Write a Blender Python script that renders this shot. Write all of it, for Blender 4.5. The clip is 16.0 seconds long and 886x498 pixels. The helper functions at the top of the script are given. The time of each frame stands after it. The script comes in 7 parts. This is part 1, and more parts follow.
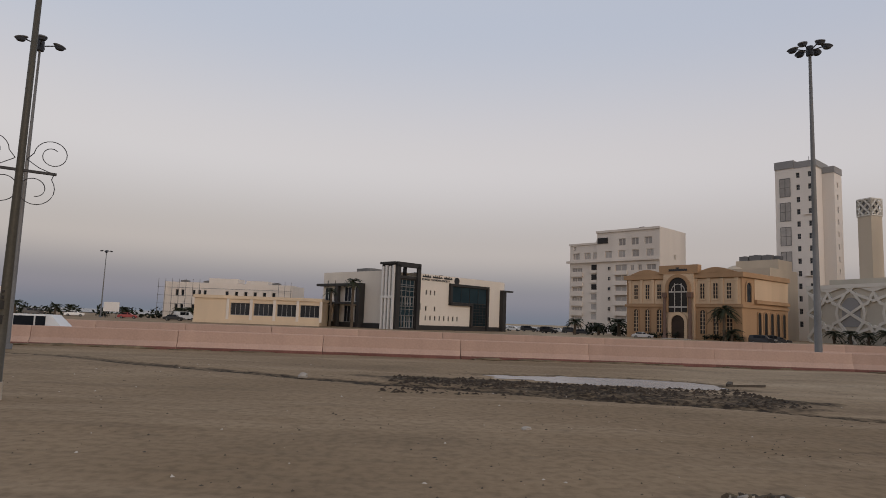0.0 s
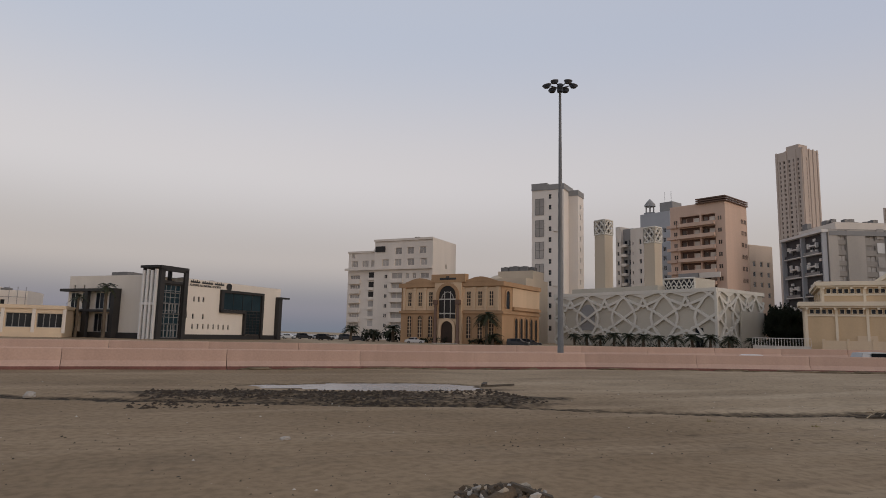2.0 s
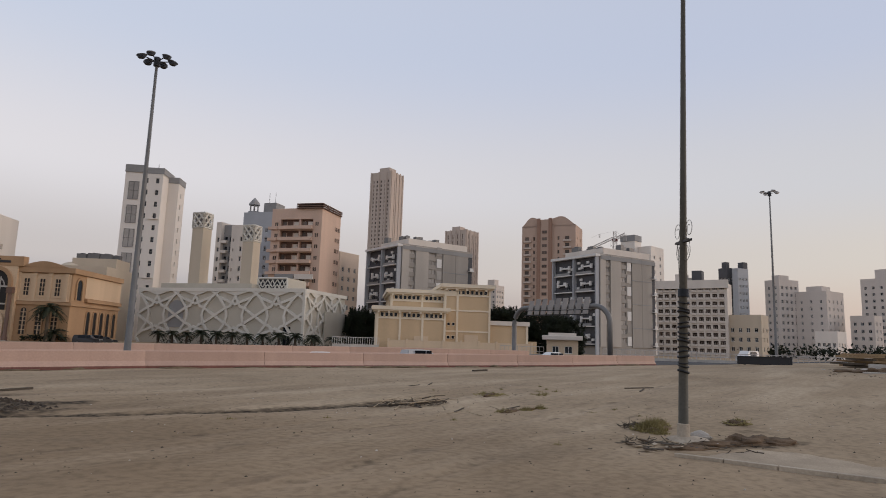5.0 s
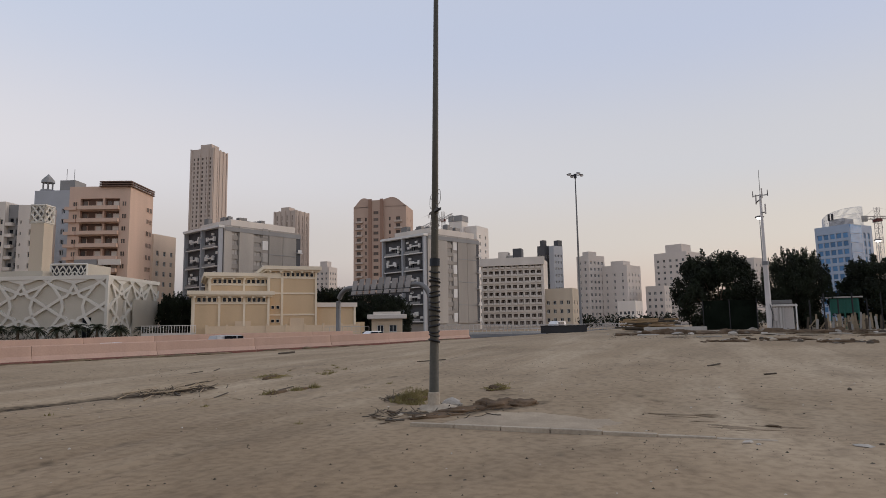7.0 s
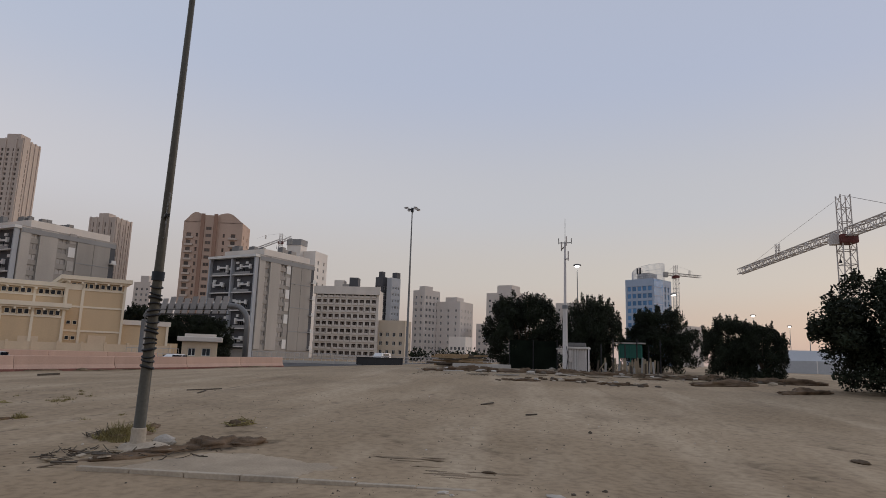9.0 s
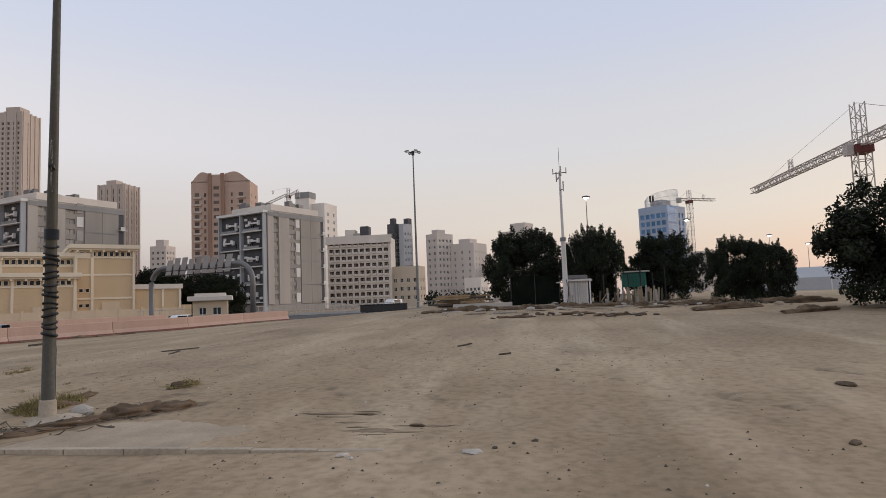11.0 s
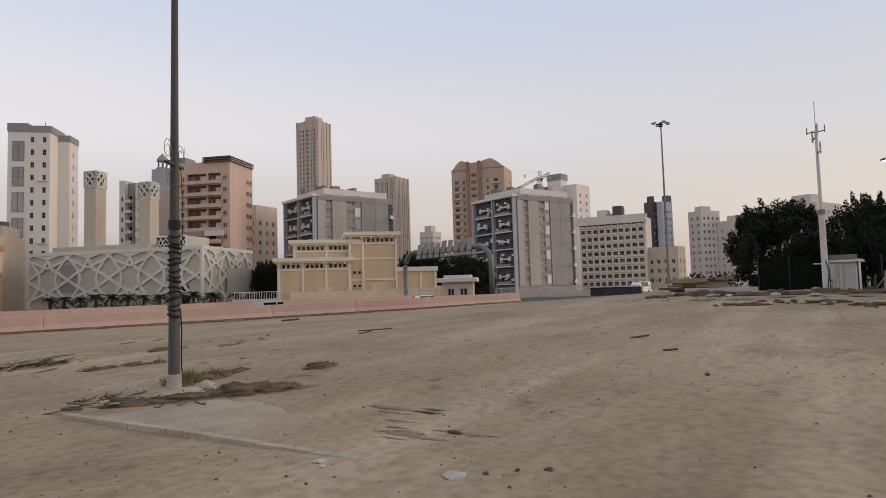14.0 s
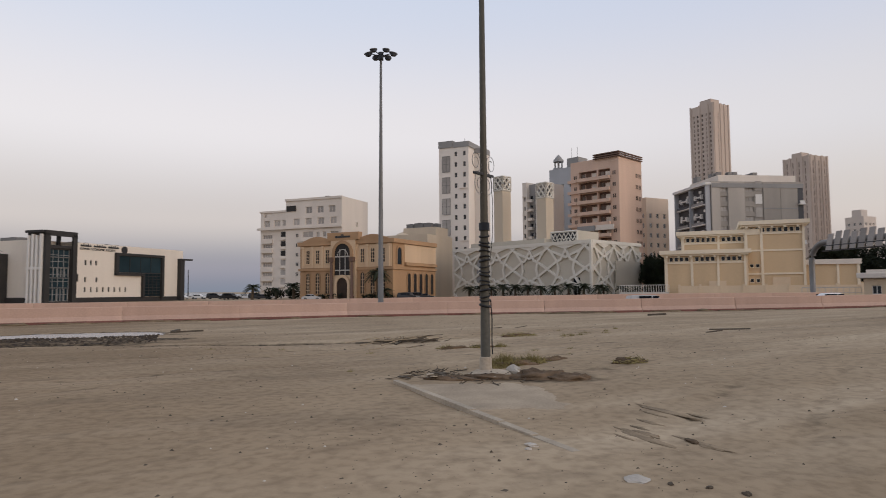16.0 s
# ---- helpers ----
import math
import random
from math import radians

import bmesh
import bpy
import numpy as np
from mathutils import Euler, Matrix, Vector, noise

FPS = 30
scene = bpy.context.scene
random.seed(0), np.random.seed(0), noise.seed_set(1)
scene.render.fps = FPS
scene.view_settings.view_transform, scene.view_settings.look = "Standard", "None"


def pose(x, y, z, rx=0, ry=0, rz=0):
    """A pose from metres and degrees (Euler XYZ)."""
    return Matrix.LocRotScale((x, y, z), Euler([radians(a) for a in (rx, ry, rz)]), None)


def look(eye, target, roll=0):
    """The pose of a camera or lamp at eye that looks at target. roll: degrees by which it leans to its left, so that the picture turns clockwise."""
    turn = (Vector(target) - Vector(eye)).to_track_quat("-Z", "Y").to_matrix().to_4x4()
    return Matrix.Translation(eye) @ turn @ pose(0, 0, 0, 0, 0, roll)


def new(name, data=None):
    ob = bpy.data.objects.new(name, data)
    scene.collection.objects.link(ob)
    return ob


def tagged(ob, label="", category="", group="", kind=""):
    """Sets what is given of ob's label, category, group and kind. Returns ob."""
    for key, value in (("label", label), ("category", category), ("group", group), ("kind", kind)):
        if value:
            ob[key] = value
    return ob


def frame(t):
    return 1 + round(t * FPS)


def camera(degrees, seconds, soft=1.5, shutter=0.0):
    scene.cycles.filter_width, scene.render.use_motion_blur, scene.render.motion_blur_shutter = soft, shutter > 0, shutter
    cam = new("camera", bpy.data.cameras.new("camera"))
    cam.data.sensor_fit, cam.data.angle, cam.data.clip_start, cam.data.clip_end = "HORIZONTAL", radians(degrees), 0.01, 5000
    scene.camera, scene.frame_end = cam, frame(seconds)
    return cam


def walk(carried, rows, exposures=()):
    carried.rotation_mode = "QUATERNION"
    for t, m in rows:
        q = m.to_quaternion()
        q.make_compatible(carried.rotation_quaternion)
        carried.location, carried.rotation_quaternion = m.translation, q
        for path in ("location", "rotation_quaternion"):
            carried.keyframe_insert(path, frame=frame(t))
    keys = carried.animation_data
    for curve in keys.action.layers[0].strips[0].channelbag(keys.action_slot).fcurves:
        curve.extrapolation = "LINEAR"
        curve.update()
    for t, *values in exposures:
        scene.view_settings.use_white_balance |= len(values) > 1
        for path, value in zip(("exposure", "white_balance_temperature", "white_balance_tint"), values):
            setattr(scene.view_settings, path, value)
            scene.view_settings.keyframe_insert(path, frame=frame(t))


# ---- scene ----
cam = camera(69.7, 16.0, soft=0.7, shutter=0.1)
PATH = [
    (0, (1.236, 1.098, 2.245), (1.198, 3.085, 2.47), 2.1),
    (0.5, (1.28, 1.077, 2.252), (1.35, 3.06, 2.503), 2),
    (1, (1.331, 1.046, 2.259), (1.498, 3.024, 2.499), 2.4),
    (1.5, (1.442, 1.012, 2.261), (1.84, 2.956, 2.503), 1.2),
    (2, (1.541, 1.005, 2.258), (2.175, 2.883, 2.525), 1.3),
    (2.5, (1.683, 1.075, 2.243), (2.408, 2.906, 2.593), 0.8),
    (3, (1.893, 1.128, 2.211), (2.726, 2.907, 2.586), 2.6),
    (3.5, (2.226, 1.11, 2.207), (3.177, 2.85, 2.467), 0.8),
    (4, (2.627, 1.018, 2.231), (3.71, 2.688, 2.43), 2.1),
    (4.5, (3.072, 0.85, 2.251), (4.443, 2.286, 2.494), 2.6),
    (7, (5.311, -0.903, 2.095), (7.155, -0.166, 2.336), -0.9),
    (7.5, (5.752, -1.385, 2.107), (7.612, -0.669, 2.271), -0.5),
    (8, (6.229, -1.904, 2.121), (8.141, -1.384, 2.388), -0.6),
    (8.5, (6.705, -2.431, 2.147), (8.61, -1.934, 2.498), -0.6),
    (9, (7.236, -2.837, 2.127), (9.19, -2.572, 2.465), 1.8),
    (11.5, (9.526, -4.865, 2.104), (11.485, -4.475, 2.198), -2.8),
    (12, (9.944, -5.308, 2.101), (11.858, -4.734, 2.196), -1.5),
    (12.5, (10.331, -5.74, 2.083), (12.206, -5.053, 2.197), -1.5),
    (13, (10.793, -6.246, 2.095), (12.627, -5.458, 2.235), -3.1),
    (13.5, (11.247, -6.725, 2.092), (13.006, -5.798, 2.304), -0.5),
    (14, (11.767, -7.19, 2.093), (13.453, -6.122, 2.225), -1.7),
    (14.5, (12.146, -7.606, 2.098), (13.675, -6.33, 2.277), 0.65),
    (15, (12.503, -8.084, 2.069), (13.766, -6.547, 2.282), -0.25),
    (15.2, (12.667, -8.299, 2.083), (13.855, -6.701, 2.274), -0.9),
    (15.5, (12.87, -8.608, 2.089), (13.96, -6.937, 2.225), 0.75),
    (16, (13.229, -9.121, 2.114), (14.003, -7.282, 2.245), -0.35),
]
walk(cam, [(t, look(eye, target, roll)) for t, eye, target, roll in PATH], [(0, -0.27, 6500, 9), (3, -0.22, 6450, 9), (4.5, 0.0, 6350, 9), (7, 0.02, 6300, 9), (8, -0.02, 6280, 9), (9, -0.22, 6250, 9), (11.5, 0.2, 6400, 9), (12.5, 0.2, 6350, 9), (13, 0.14, 6350, 9), (13.5, 0.03, 6350, 9), (14, 0.14, 6400, 9), (16, 0.13, 6400, 9)])

# ---- light: clear dusk, the sun just set beyond the eastern side of the site ----
SUN_HEADING = 145.0        # compass heading of the glow, from +y towards +x


def build_world():
    w = bpy.data.worlds.new("dusk")
    scene.world = w
    w.use_nodes = True
    nt = w.node_tree
    nt.nodes.clear()
    N, L = nt.nodes.new, nt.links.new
    out, bg = N("ShaderNodeOutputWorld"), N("ShaderNodeBackground")
    sky = N("ShaderNodeTexSky")
    sky.sky_type, sky.sun_disc = "NISHITA", False
    sky.sun_elevation, sky.sun_rotation = radians(1.5), radians(SUN_HEADING)
    sky.air_density, sky.dust_density, sky.ozone_density = 1.0, 1.5, 1.0
    gain = N("ShaderNodeVectorMath")
    gain.operation, gain.inputs[3].default_value = "SCALE", SKY_NISHITA
    L(sky.outputs[0], gain.inputs[0])
    co, sep = N("ShaderNodeTexCoord"), N("ShaderNodeSeparateXYZ")
    L(co.outputs["Generated"], sep.inputs[0])

    def ramp(stops):
        r = N("ShaderNodeValToRGB")
        r.color_ramp.interpolation = "EASE"
        while len(r.color_ramp.elements) < len(stops):
            r.color_ramp.elements.new(0.5)
        for e, (p, c) in zip(r.color_ramp.elements, stops):
            e.position, e.color = p, (*c, 1)
        L(sep.outputs[2], r.inputs[0])
        return r
    # away from the glow: grey-blue earth shadow, then the pale rose belt, then blue
    cool, warm = ramp(SKY_COOL), ramp(SKY_WARM)
    dot = N("ShaderNodeVectorMath")
    dot.operation = "DOT_PRODUCT"
    h = radians(SUN_HEADING)
    dot.inputs[1].default_value = (math.sin(h), math.cos(h), 0)
    L(co.outputs["Generated"], dot.inputs[0])
    rng = N("ShaderNodeMapRange")
    rng.interpolation_type = "SMOOTHSTEP"
    rng.inputs[1].default_value, rng.inputs[2].default_value = -0.80, 0.90
    L(dot.outputs["Value"], rng.inputs[0])
    mix = N("ShaderNodeMix")
    mix.data_type = "RGBA"
    L(rng.outputs[0], mix.inputs[0])
    L(cool.outputs[0], mix.inputs[6])
    L(warm.outputs[0], mix.inputs[7])
    add = N("ShaderNodeVectorMath")
    L(mix.outputs[2], add.inputs[0])
    L(gain.outputs[0], add.inputs[1])
    L(add.outputs[0], bg.inputs[0])
    bg.inputs[1].default_value = SKY_STRENGTH
    L(bg.outputs[0], out.inputs[0])


SKY_NISHITA, SKY_STRENGTH = 0.05, 1.0
SKY_COOL = [(0.0, (0.205, 0.232, 0.290)), (0.04, (0.255, 0.270, 0.335)), (0.11, (0.515, 0.468, 0.480)), (0.24, (0.705, 0.66, 0.680)), (0.45, (0.55, 0.585, 0.695)), (1.0, (0.45, 0.465, 0.53))]
SKY_WARM = [(0.0, (0.56, 0.445, 0.40)), (0.05, (0.60, 0.485, 0.43)), (0.13, (0.61, 0.545, 0.505)), (0.24, (0.56, 0.545, 0.57)), (0.42, (0.48, 0.51, 0.63)), (1.0, (0.47, 0.485, 0.55))]
build_world()
sun = new("sun", bpy.data.lights.new("sun", "SUN"))
sun.data.energy, sun.data.angle, sun.data.color = 1.0, radians(40), (1.0, 0.86, 0.74)
sun.matrix_world = look((0, 0, 60), (-60 * math.sin(radians(SUN_HEADING)), -60 * math.cos(radians(SUN_HEADING)), 60 - 60 * math.tan(radians(14))))


# ---- materials ----
MATS = {}


def mat(name, col, rough=0.8, var=0.12, scale=1.0, metal=0.0, bump=0.1, spec=0.3, rand=0.0, streak=0.0):
    """A procedural surface: large stains, fine grain, relief and, if wanted, vertical streaks and a shift per piece."""
    if name in MATS:
        return MATS[name]
    m = bpy.data.materials.new(name)
    m.use_nodes = True
    nt = m.node_tree
    N, L = nt.nodes.new, nt.links.new
    b = nt.nodes["Principled BSDF"]
    b.inputs["Roughness"].default_value, b.inputs["Metallic"].default_value = rough, metal
    b.inputs["Specular IOR Level"].default_value = spec
    co = N("ShaderNodeTexCoord")
    big, fine = N("ShaderNodeTexNoise"), N("ShaderNodeTexNoise")
    big.inputs["Scale"].default_value, big.inputs["Detail"].default_value = 0.35 * scale, 5
    fine.inputs["Scale"].default_value, fine.inputs["Detail"].default_value = 9 * scale, 6
    mp = N("ShaderNodeMapping")
    mp.inputs["Scale"].default_value = (1, 1, 0.12 if streak else 1)
    L(co.outputs["Object"], mp.inputs[0])
    L(mp.outputs[0], big.inputs[0])
    L(co.outputs["Object"], fine.inputs[0])
    add = N("ShaderNodeMath")
    add.operation = "MULTIPLY_ADD"
    L(fine.outputs[0], add.inputs[0])
    add.inputs[1].default_value = 0.5
    L(big.outputs[0], add.inputs[2])
    val = N("ShaderNodeMapRange")
    val.inputs[1].default_value, val.inputs[2].default_value = 0.45, 1.05
    val.inputs[3].default_value, val.inputs[4].default_value = 1 - var * 1.6, 1 + var
    L(add.outputs[0], val.inputs[0])
    src = val.outputs[0]
    if rand:
        oi, mr = N("ShaderNodeObjectInfo"), N("ShaderNodeMapRange")
        mr.inputs[3].default_value, mr.inputs[4].default_value = 1 - rand, 1 + rand
        L(oi.outputs["Random"], mr.inputs[0])
        mul = N("ShaderNodeMath")
        mul.operation = "MULTIPLY"
        L(src, mul.inputs[0])
        L(mr.outputs[0], mul.inputs[1])
        src = mul.outputs[0]
    sc = N("ShaderNodeVectorMath")
    sc.operation = "SCALE"
    sc.inputs[0].default_value = col
    L(src, sc.inputs[3])
    L(sc.outputs[0], b.inputs["Base Color"])
    if bump:
        bp = N("ShaderNodeBump")
        bp.inputs["Strength"].default_value, bp.inputs["Distance"].default_value = bump, 0.02 / scale
        L(fine.outputs[0], bp.inputs["Height"])
        L(bp.outputs[0], b.inputs["Normal"])
    MATS[name] = m
    return m


def lamp_mat(name, col, power):
    m = bpy.data.materials.new(name)
    m.use_nodes = True
    b = m.node_tree.nodes["Principled BSDF"]
    b.inputs["Base Color"].default_value = (*col, 1)
    b.inputs["Emission Color"].default_value = (*col, 1)
    b.inputs["Emission Strength"].default_value = power
    return m


def sand_mat():
    """Trodden sand and dust: two tones, wheel ruts, grit, and damp mud or plain darkening where the sheet's mask value
    says so.
    """
    m = bpy.data.materials.new("sand")
    m.use_nodes = True
    nt = m.node_tree
    N, L = nt.nodes.new, nt.links.new
    b = nt.nodes["Principled BSDF"]
    b.inputs["Specular IOR Level"].default_value = 0.15
    co = N("ShaderNodeTexCoord")

    def tex(scale, detail, stretch=None, rot=0):
        t = N("ShaderNodeTexNoise")
        t.inputs["Scale"].default_value, t.inputs["Detail"].default_value = scale, detail
        if stretch:
            mp = N("ShaderNodeMapping")
            mp.inputs["Scale"].default_value, mp.inputs["Rotation"].default_value = stretch, (0, 0, rot)
            L(co.outputs["Object"], mp.inputs[0])
            L(mp.outputs[0], t.inputs[0])
        else:
            L(co.outputs["Object"], t.inputs[0])
        return t.outputs[0]

    def mixc(f, a, c, lo=0.35, hi=0.65):
        r = N("ShaderNodeMapRange")
        r.inputs[1].default_value, r.inputs[2].default_value = lo, hi
        L(f, r.inputs[0])
        x = N("ShaderNodeMix")
        x.data_type = "RGBA"
        L(r.outputs[0], x.inputs[0])
        for k, v in ((6, a), (7, c)):
            if isinstance(v, tuple):
                x.inputs[k].default_value = (*v, 1)
            else:
                L(v, x.inputs[k])
        return x.outputs[2]
    patch, ruts, grit, fine = tex(0.10, 6), tex(0.45, 6, (0.14, 1.0, 1), radians(18)), tex(5, 8), tex(38, 4)
    wheel = tex(0.9, 5, (0.10, 1.2, 1), radians(62))
    c = mixc(patch, SAND_A, SAND_B)
    c = mixc(ruts, c, SAND_C, 0.50, 0.78)
    c = mixc(wheel, c, (0.20, 0.148, 0.100), 0.60, 0.86)
    c = mixc(tex(0.30, 8, (0.55, 1.0, 1), radians(25)), c, (0.195, 0.148, 0.097), 0.52, 0.84)
    c = mixc(tex(1.1, 8, (0.55, 1.0, 1), radians(-20)), c, (0.215, 0.165, 0.110), 0.58, 0.82)
    # browner and darker to the west, paler to the east
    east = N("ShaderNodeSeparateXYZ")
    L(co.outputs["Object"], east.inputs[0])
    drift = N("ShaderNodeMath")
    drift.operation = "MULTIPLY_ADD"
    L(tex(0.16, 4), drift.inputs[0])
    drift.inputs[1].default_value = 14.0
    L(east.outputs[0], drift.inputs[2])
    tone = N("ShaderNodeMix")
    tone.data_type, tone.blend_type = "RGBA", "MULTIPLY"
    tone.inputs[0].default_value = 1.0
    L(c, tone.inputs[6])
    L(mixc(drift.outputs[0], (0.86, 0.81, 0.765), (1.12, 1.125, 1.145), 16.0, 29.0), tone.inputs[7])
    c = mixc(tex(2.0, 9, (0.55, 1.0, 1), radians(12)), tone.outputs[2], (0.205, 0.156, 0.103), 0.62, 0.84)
    dark = N("ShaderNodeMix")
    dark.data_type, dark.blend_type = "RGBA", "MULTIPLY"
    dark.inputs[0].default_value = 1.0
    g = mixc(grit, (0.80, 0.79, 0.78), (1.06, 1.06, 1.06), 0.32, 0.58)
    L(c, dark.inputs[6])
    L(g, dark.inputs[7])
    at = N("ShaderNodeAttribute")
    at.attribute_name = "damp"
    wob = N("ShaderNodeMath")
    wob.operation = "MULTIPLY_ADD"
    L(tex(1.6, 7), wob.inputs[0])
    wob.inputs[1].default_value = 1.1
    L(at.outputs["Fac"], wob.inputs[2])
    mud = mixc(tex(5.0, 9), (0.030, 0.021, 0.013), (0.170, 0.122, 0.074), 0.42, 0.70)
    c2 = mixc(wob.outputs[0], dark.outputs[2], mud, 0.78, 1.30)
    L(c2, b.inputs["Base Color"])
    b.inputs["Roughness"].default_value = 0.9
    h = N("ShaderNodeMath")
    h.operation = "MULTIPLY_ADD"
    L(ruts, h.inputs[0])
    h.inputs[1].default_value = 1.2
    L(grit, h.inputs[2])
    h2 = N("ShaderNodeMath")
    h2.operation = "MULTIPLY_ADD"
    L(fine, h2.inputs[0])
    h2.inputs[1].default_value = 0.35
    L(h.outputs[0], h2.inputs[2])
    bp = N("ShaderNodeBump")
    bp.inputs["Strength"].default_value, bp.inputs["Distance"].default_value = 0.40, 0.032
    L(h2.outputs[0], bp.inputs["Height"])
    L(bp.outputs[0], b.inputs["Normal"])
    return m


def glass_mat(name, col, rough=0.08):
    m = mat(name, col, rough, 0.25, 0.6, bump=0.02, spec=0.22, rand=0.5)
    return m


SAND_A, SAND_B, SAND_C = (0.262, 0.196, 0.124), (0.356, 0.275, 0.182), (0.422, 0.336, 0.232)
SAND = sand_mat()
ASPHALT = mat("asphalt", (0.075, 0.073, 0.072), 0.85, 0.25, 1.0, bump=0.3)
PINK = mat("pink_concrete", (0.50, 0.345, 0.275), 0.85, 0.14, 1.0, bump=0.25, rand=0.07, streak=1)
REDBASE = mat("red_paint_band", (0.20, 0.092, 0.075), 0.8, 0.35, 1.0, bump=0.2)
CONC = mat("grey_concrete", (0.36, 0.345, 0.325), 0.9, 0.2, 1.0, bump=0.3)
PALECONC = mat("pale_concrete", (0.50, 0.47, 0.43), 0.9, 0.15, 1.0, bump=0.3)
POLE = mat("galvanised_paint", (0.088, 0.080, 0.062), 0.55, 0.3, 1.5, metal=0.2, bump=0.05, streak=1)
MASTGREY = mat("mast_steel", (0.19, 0.185, 0.18), 0.5, 0.15, 1.0, metal=0.4, bump=0.03)
DARK = mat("dark_steel", (0.035, 0.035, 0.038), 0.5, 0.2, 1.0, bump=0.03)
BLACK = mat("black_cable", (0.015, 0.015, 0.016), 0.5, 0.2, 1.0, bump=0.0)
WHITE = mat("white_paint", (0.72, 0.70, 0.67), 0.6, 0.08, 1.0, bump=0.05, streak=1)
GLASS = glass_mat("window_glass", (0.045, 0.052, 0.060))
GLASSD = glass_mat("dark_glass", (0.020, 0.026, 0.034))
DARKIN = mat("shaded_glazing", (0.030, 0.028, 0.027), 0.35, 0.2, 0.6, bump=0.02, spec=0.2)
TEALGLASS = glass_mat("teal_glass", (0.018, 0.036, 0.046), 0.12)
GLASST = glass_mat("bronze_glass", (0.15, 0.122, 0.104), 0.25)
GLASSB = mat("blue_glass", (0.11, 0.25, 0.46), 0.3, 0.2, 0.6, bump=0.02, spec=0.25, rand=0.25)
MASTDARK = mat("dark_galvanised", (0.175, 0.170, 0.163), 0.55, 0.2, 1.0, metal=0.2, bump=0.03)
DUSTY = mat("dusty_kerb", (0.42, 0.355, 0.275), 0.95, 0.25, 2.0, bump=0.4)
GLASSG = mat("grey_blind", (0.42, 0.39, 0.36), 0.5, 0.15, 1.0, bump=0.02, rand=0.25)
ECON = mat("cream_render", (0.72, 0.655, 0.57), 0.85, 0.07, 0.6, bump=0.05, streak=1)
BEIGE = mat("beige_render", (0.66, 0.525, 0.375), 0.85, 0.09, 0.6, bump=0.05, streak=1)
ORANGE = mat("ochre_render", (0.42, 0.265, 0.150), 0.85, 0.14, 0.6, bump=0.08, streak=1)
ORANGEL = mat("ochre_light", (0.63, 0.465, 0.310), 0.85, 0.12, 0.6, bump=0.08, streak=1)
OFFWH = mat("offwhite_render", (0.70, 0.635, 0.565), 0.85, 0.08, 0.5, bump=0.05, streak=1)
WHTOW = mat("white_render", (0.77, 0.71, 0.645), 0.85, 0.07, 0.4, bump=0.05, streak=1)
GREYTOP = mat("grey_render", (0.30, 0.295, 0.29), 0.85, 0.1, 0.4, bump=0.05)
LATT = mat("white_lattice", (0.67, 0.635, 0.565), 0.8, 0.06, 0.6, bump=0.05)
MQWALL = mat("sage_panel", (0.52, 0.475, 0.395), 0.8, 0.08, 0.5, bump=0.05)
MINAR = mat("tan_stone", (0.55, 0.465, 0.36), 0.85, 0.08, 0.5, bump=0.05, streak=1)
BROWN = mat("salmon_render", (0.63, 0.455, 0.355), 0.85, 0.1, 0.5, bump=0.05, streak=1)
BROWND = mat("dark_brown_trim", (0.16, 0.10, 0.075), 0.8, 0.15, 0.5, bump=0.05)
TOWER = mat("taupe_render", (0.55, 0.46, 0.395), 0.85, 0.08, 0.3, bump=0.05, streak=1)
BTOW = mat("terracotta_render", (0.52, 0.38, 0.30), 0.85, 0.1, 0.3, bump=0.05, streak=1)
BTOWD = mat("terracotta_dark", (0.33, 0.205, 0.15), 0.85, 0.1, 0.3, bump=0.05)
APT = mat("grey_cladding", (0.36, 0.33, 0.295), 0.8, 0.12, 0.6, bump=0.05, streak=1)
PALECLAD = mat("pale_cladding", (0.47, 0.43, 0.385), 0.8, 0.12, 0.6, bump=0.05, streak=1)
CHARCOAL = mat("charcoal_cladding", (0.036, 0.034, 0.033), 0.65, 0.2, 0.6, bump=0.05)
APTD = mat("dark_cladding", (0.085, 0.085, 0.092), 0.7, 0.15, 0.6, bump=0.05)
SUBY = mat("yellow_panel", (0.60, 0.45, 0.285), 0.85, 0.1, 0.6, bump=0.05, streak=1)
SUBC = mat("cream_frame", (0.76, 0.665, 0.52), 0.85, 0.08, 0.6, bump=0.05, streak=1)
BLUEGREY = mat("bluegrey_render", (0.42, 0.43, 0.45), 0.85, 0.08, 0.4, bump=0.05)
# distant walls, with aerial haze mixed into their pale colour
HAZE = mat("pale_far_render", (0.60, 0.54, 0.49), 0.9, 0.08, 0.3, bump=0.0, streak=1)
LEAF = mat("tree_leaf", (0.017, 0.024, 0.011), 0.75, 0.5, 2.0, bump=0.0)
PALMLEAF = mat("palm_leaf", (0.034, 0.041, 0.020), 0.7, 0.4, 2.0, bump=0.0)
BARK = mat("bark", (0.11, 0.085, 0.06), 0.9, 0.3, 3.0, bump=0.5)
DRY = mat("dry_grass", (0.27, 0.225, 0.095), 0.9, 0.4, 3.0, bump=0.0)
WOOD = mat("weathered_wood", (0.105, 0.086, 0.066), 0.9, 0.35, 3.0, bump=0.4)
PALEWOOD = mat("bleached_wood", (0.36, 0.29, 0.20), 0.9, 0.3, 3.0, bump=0.3)
DARKWOOD = mat("dark_door_wood", (0.040, 0.024, 0.016), 0.55, 0.3, 2.0, bump=0.1)
WETMUD = mat("wet_mud", (0.052, 0.037, 0.024), 0.75, 0.5, 3.0, bump=0.8)
EARTH = mat("brown_earth", (0.125, 0.088, 0.056), 0.95, 0.4, 3.0, bump=0.8)
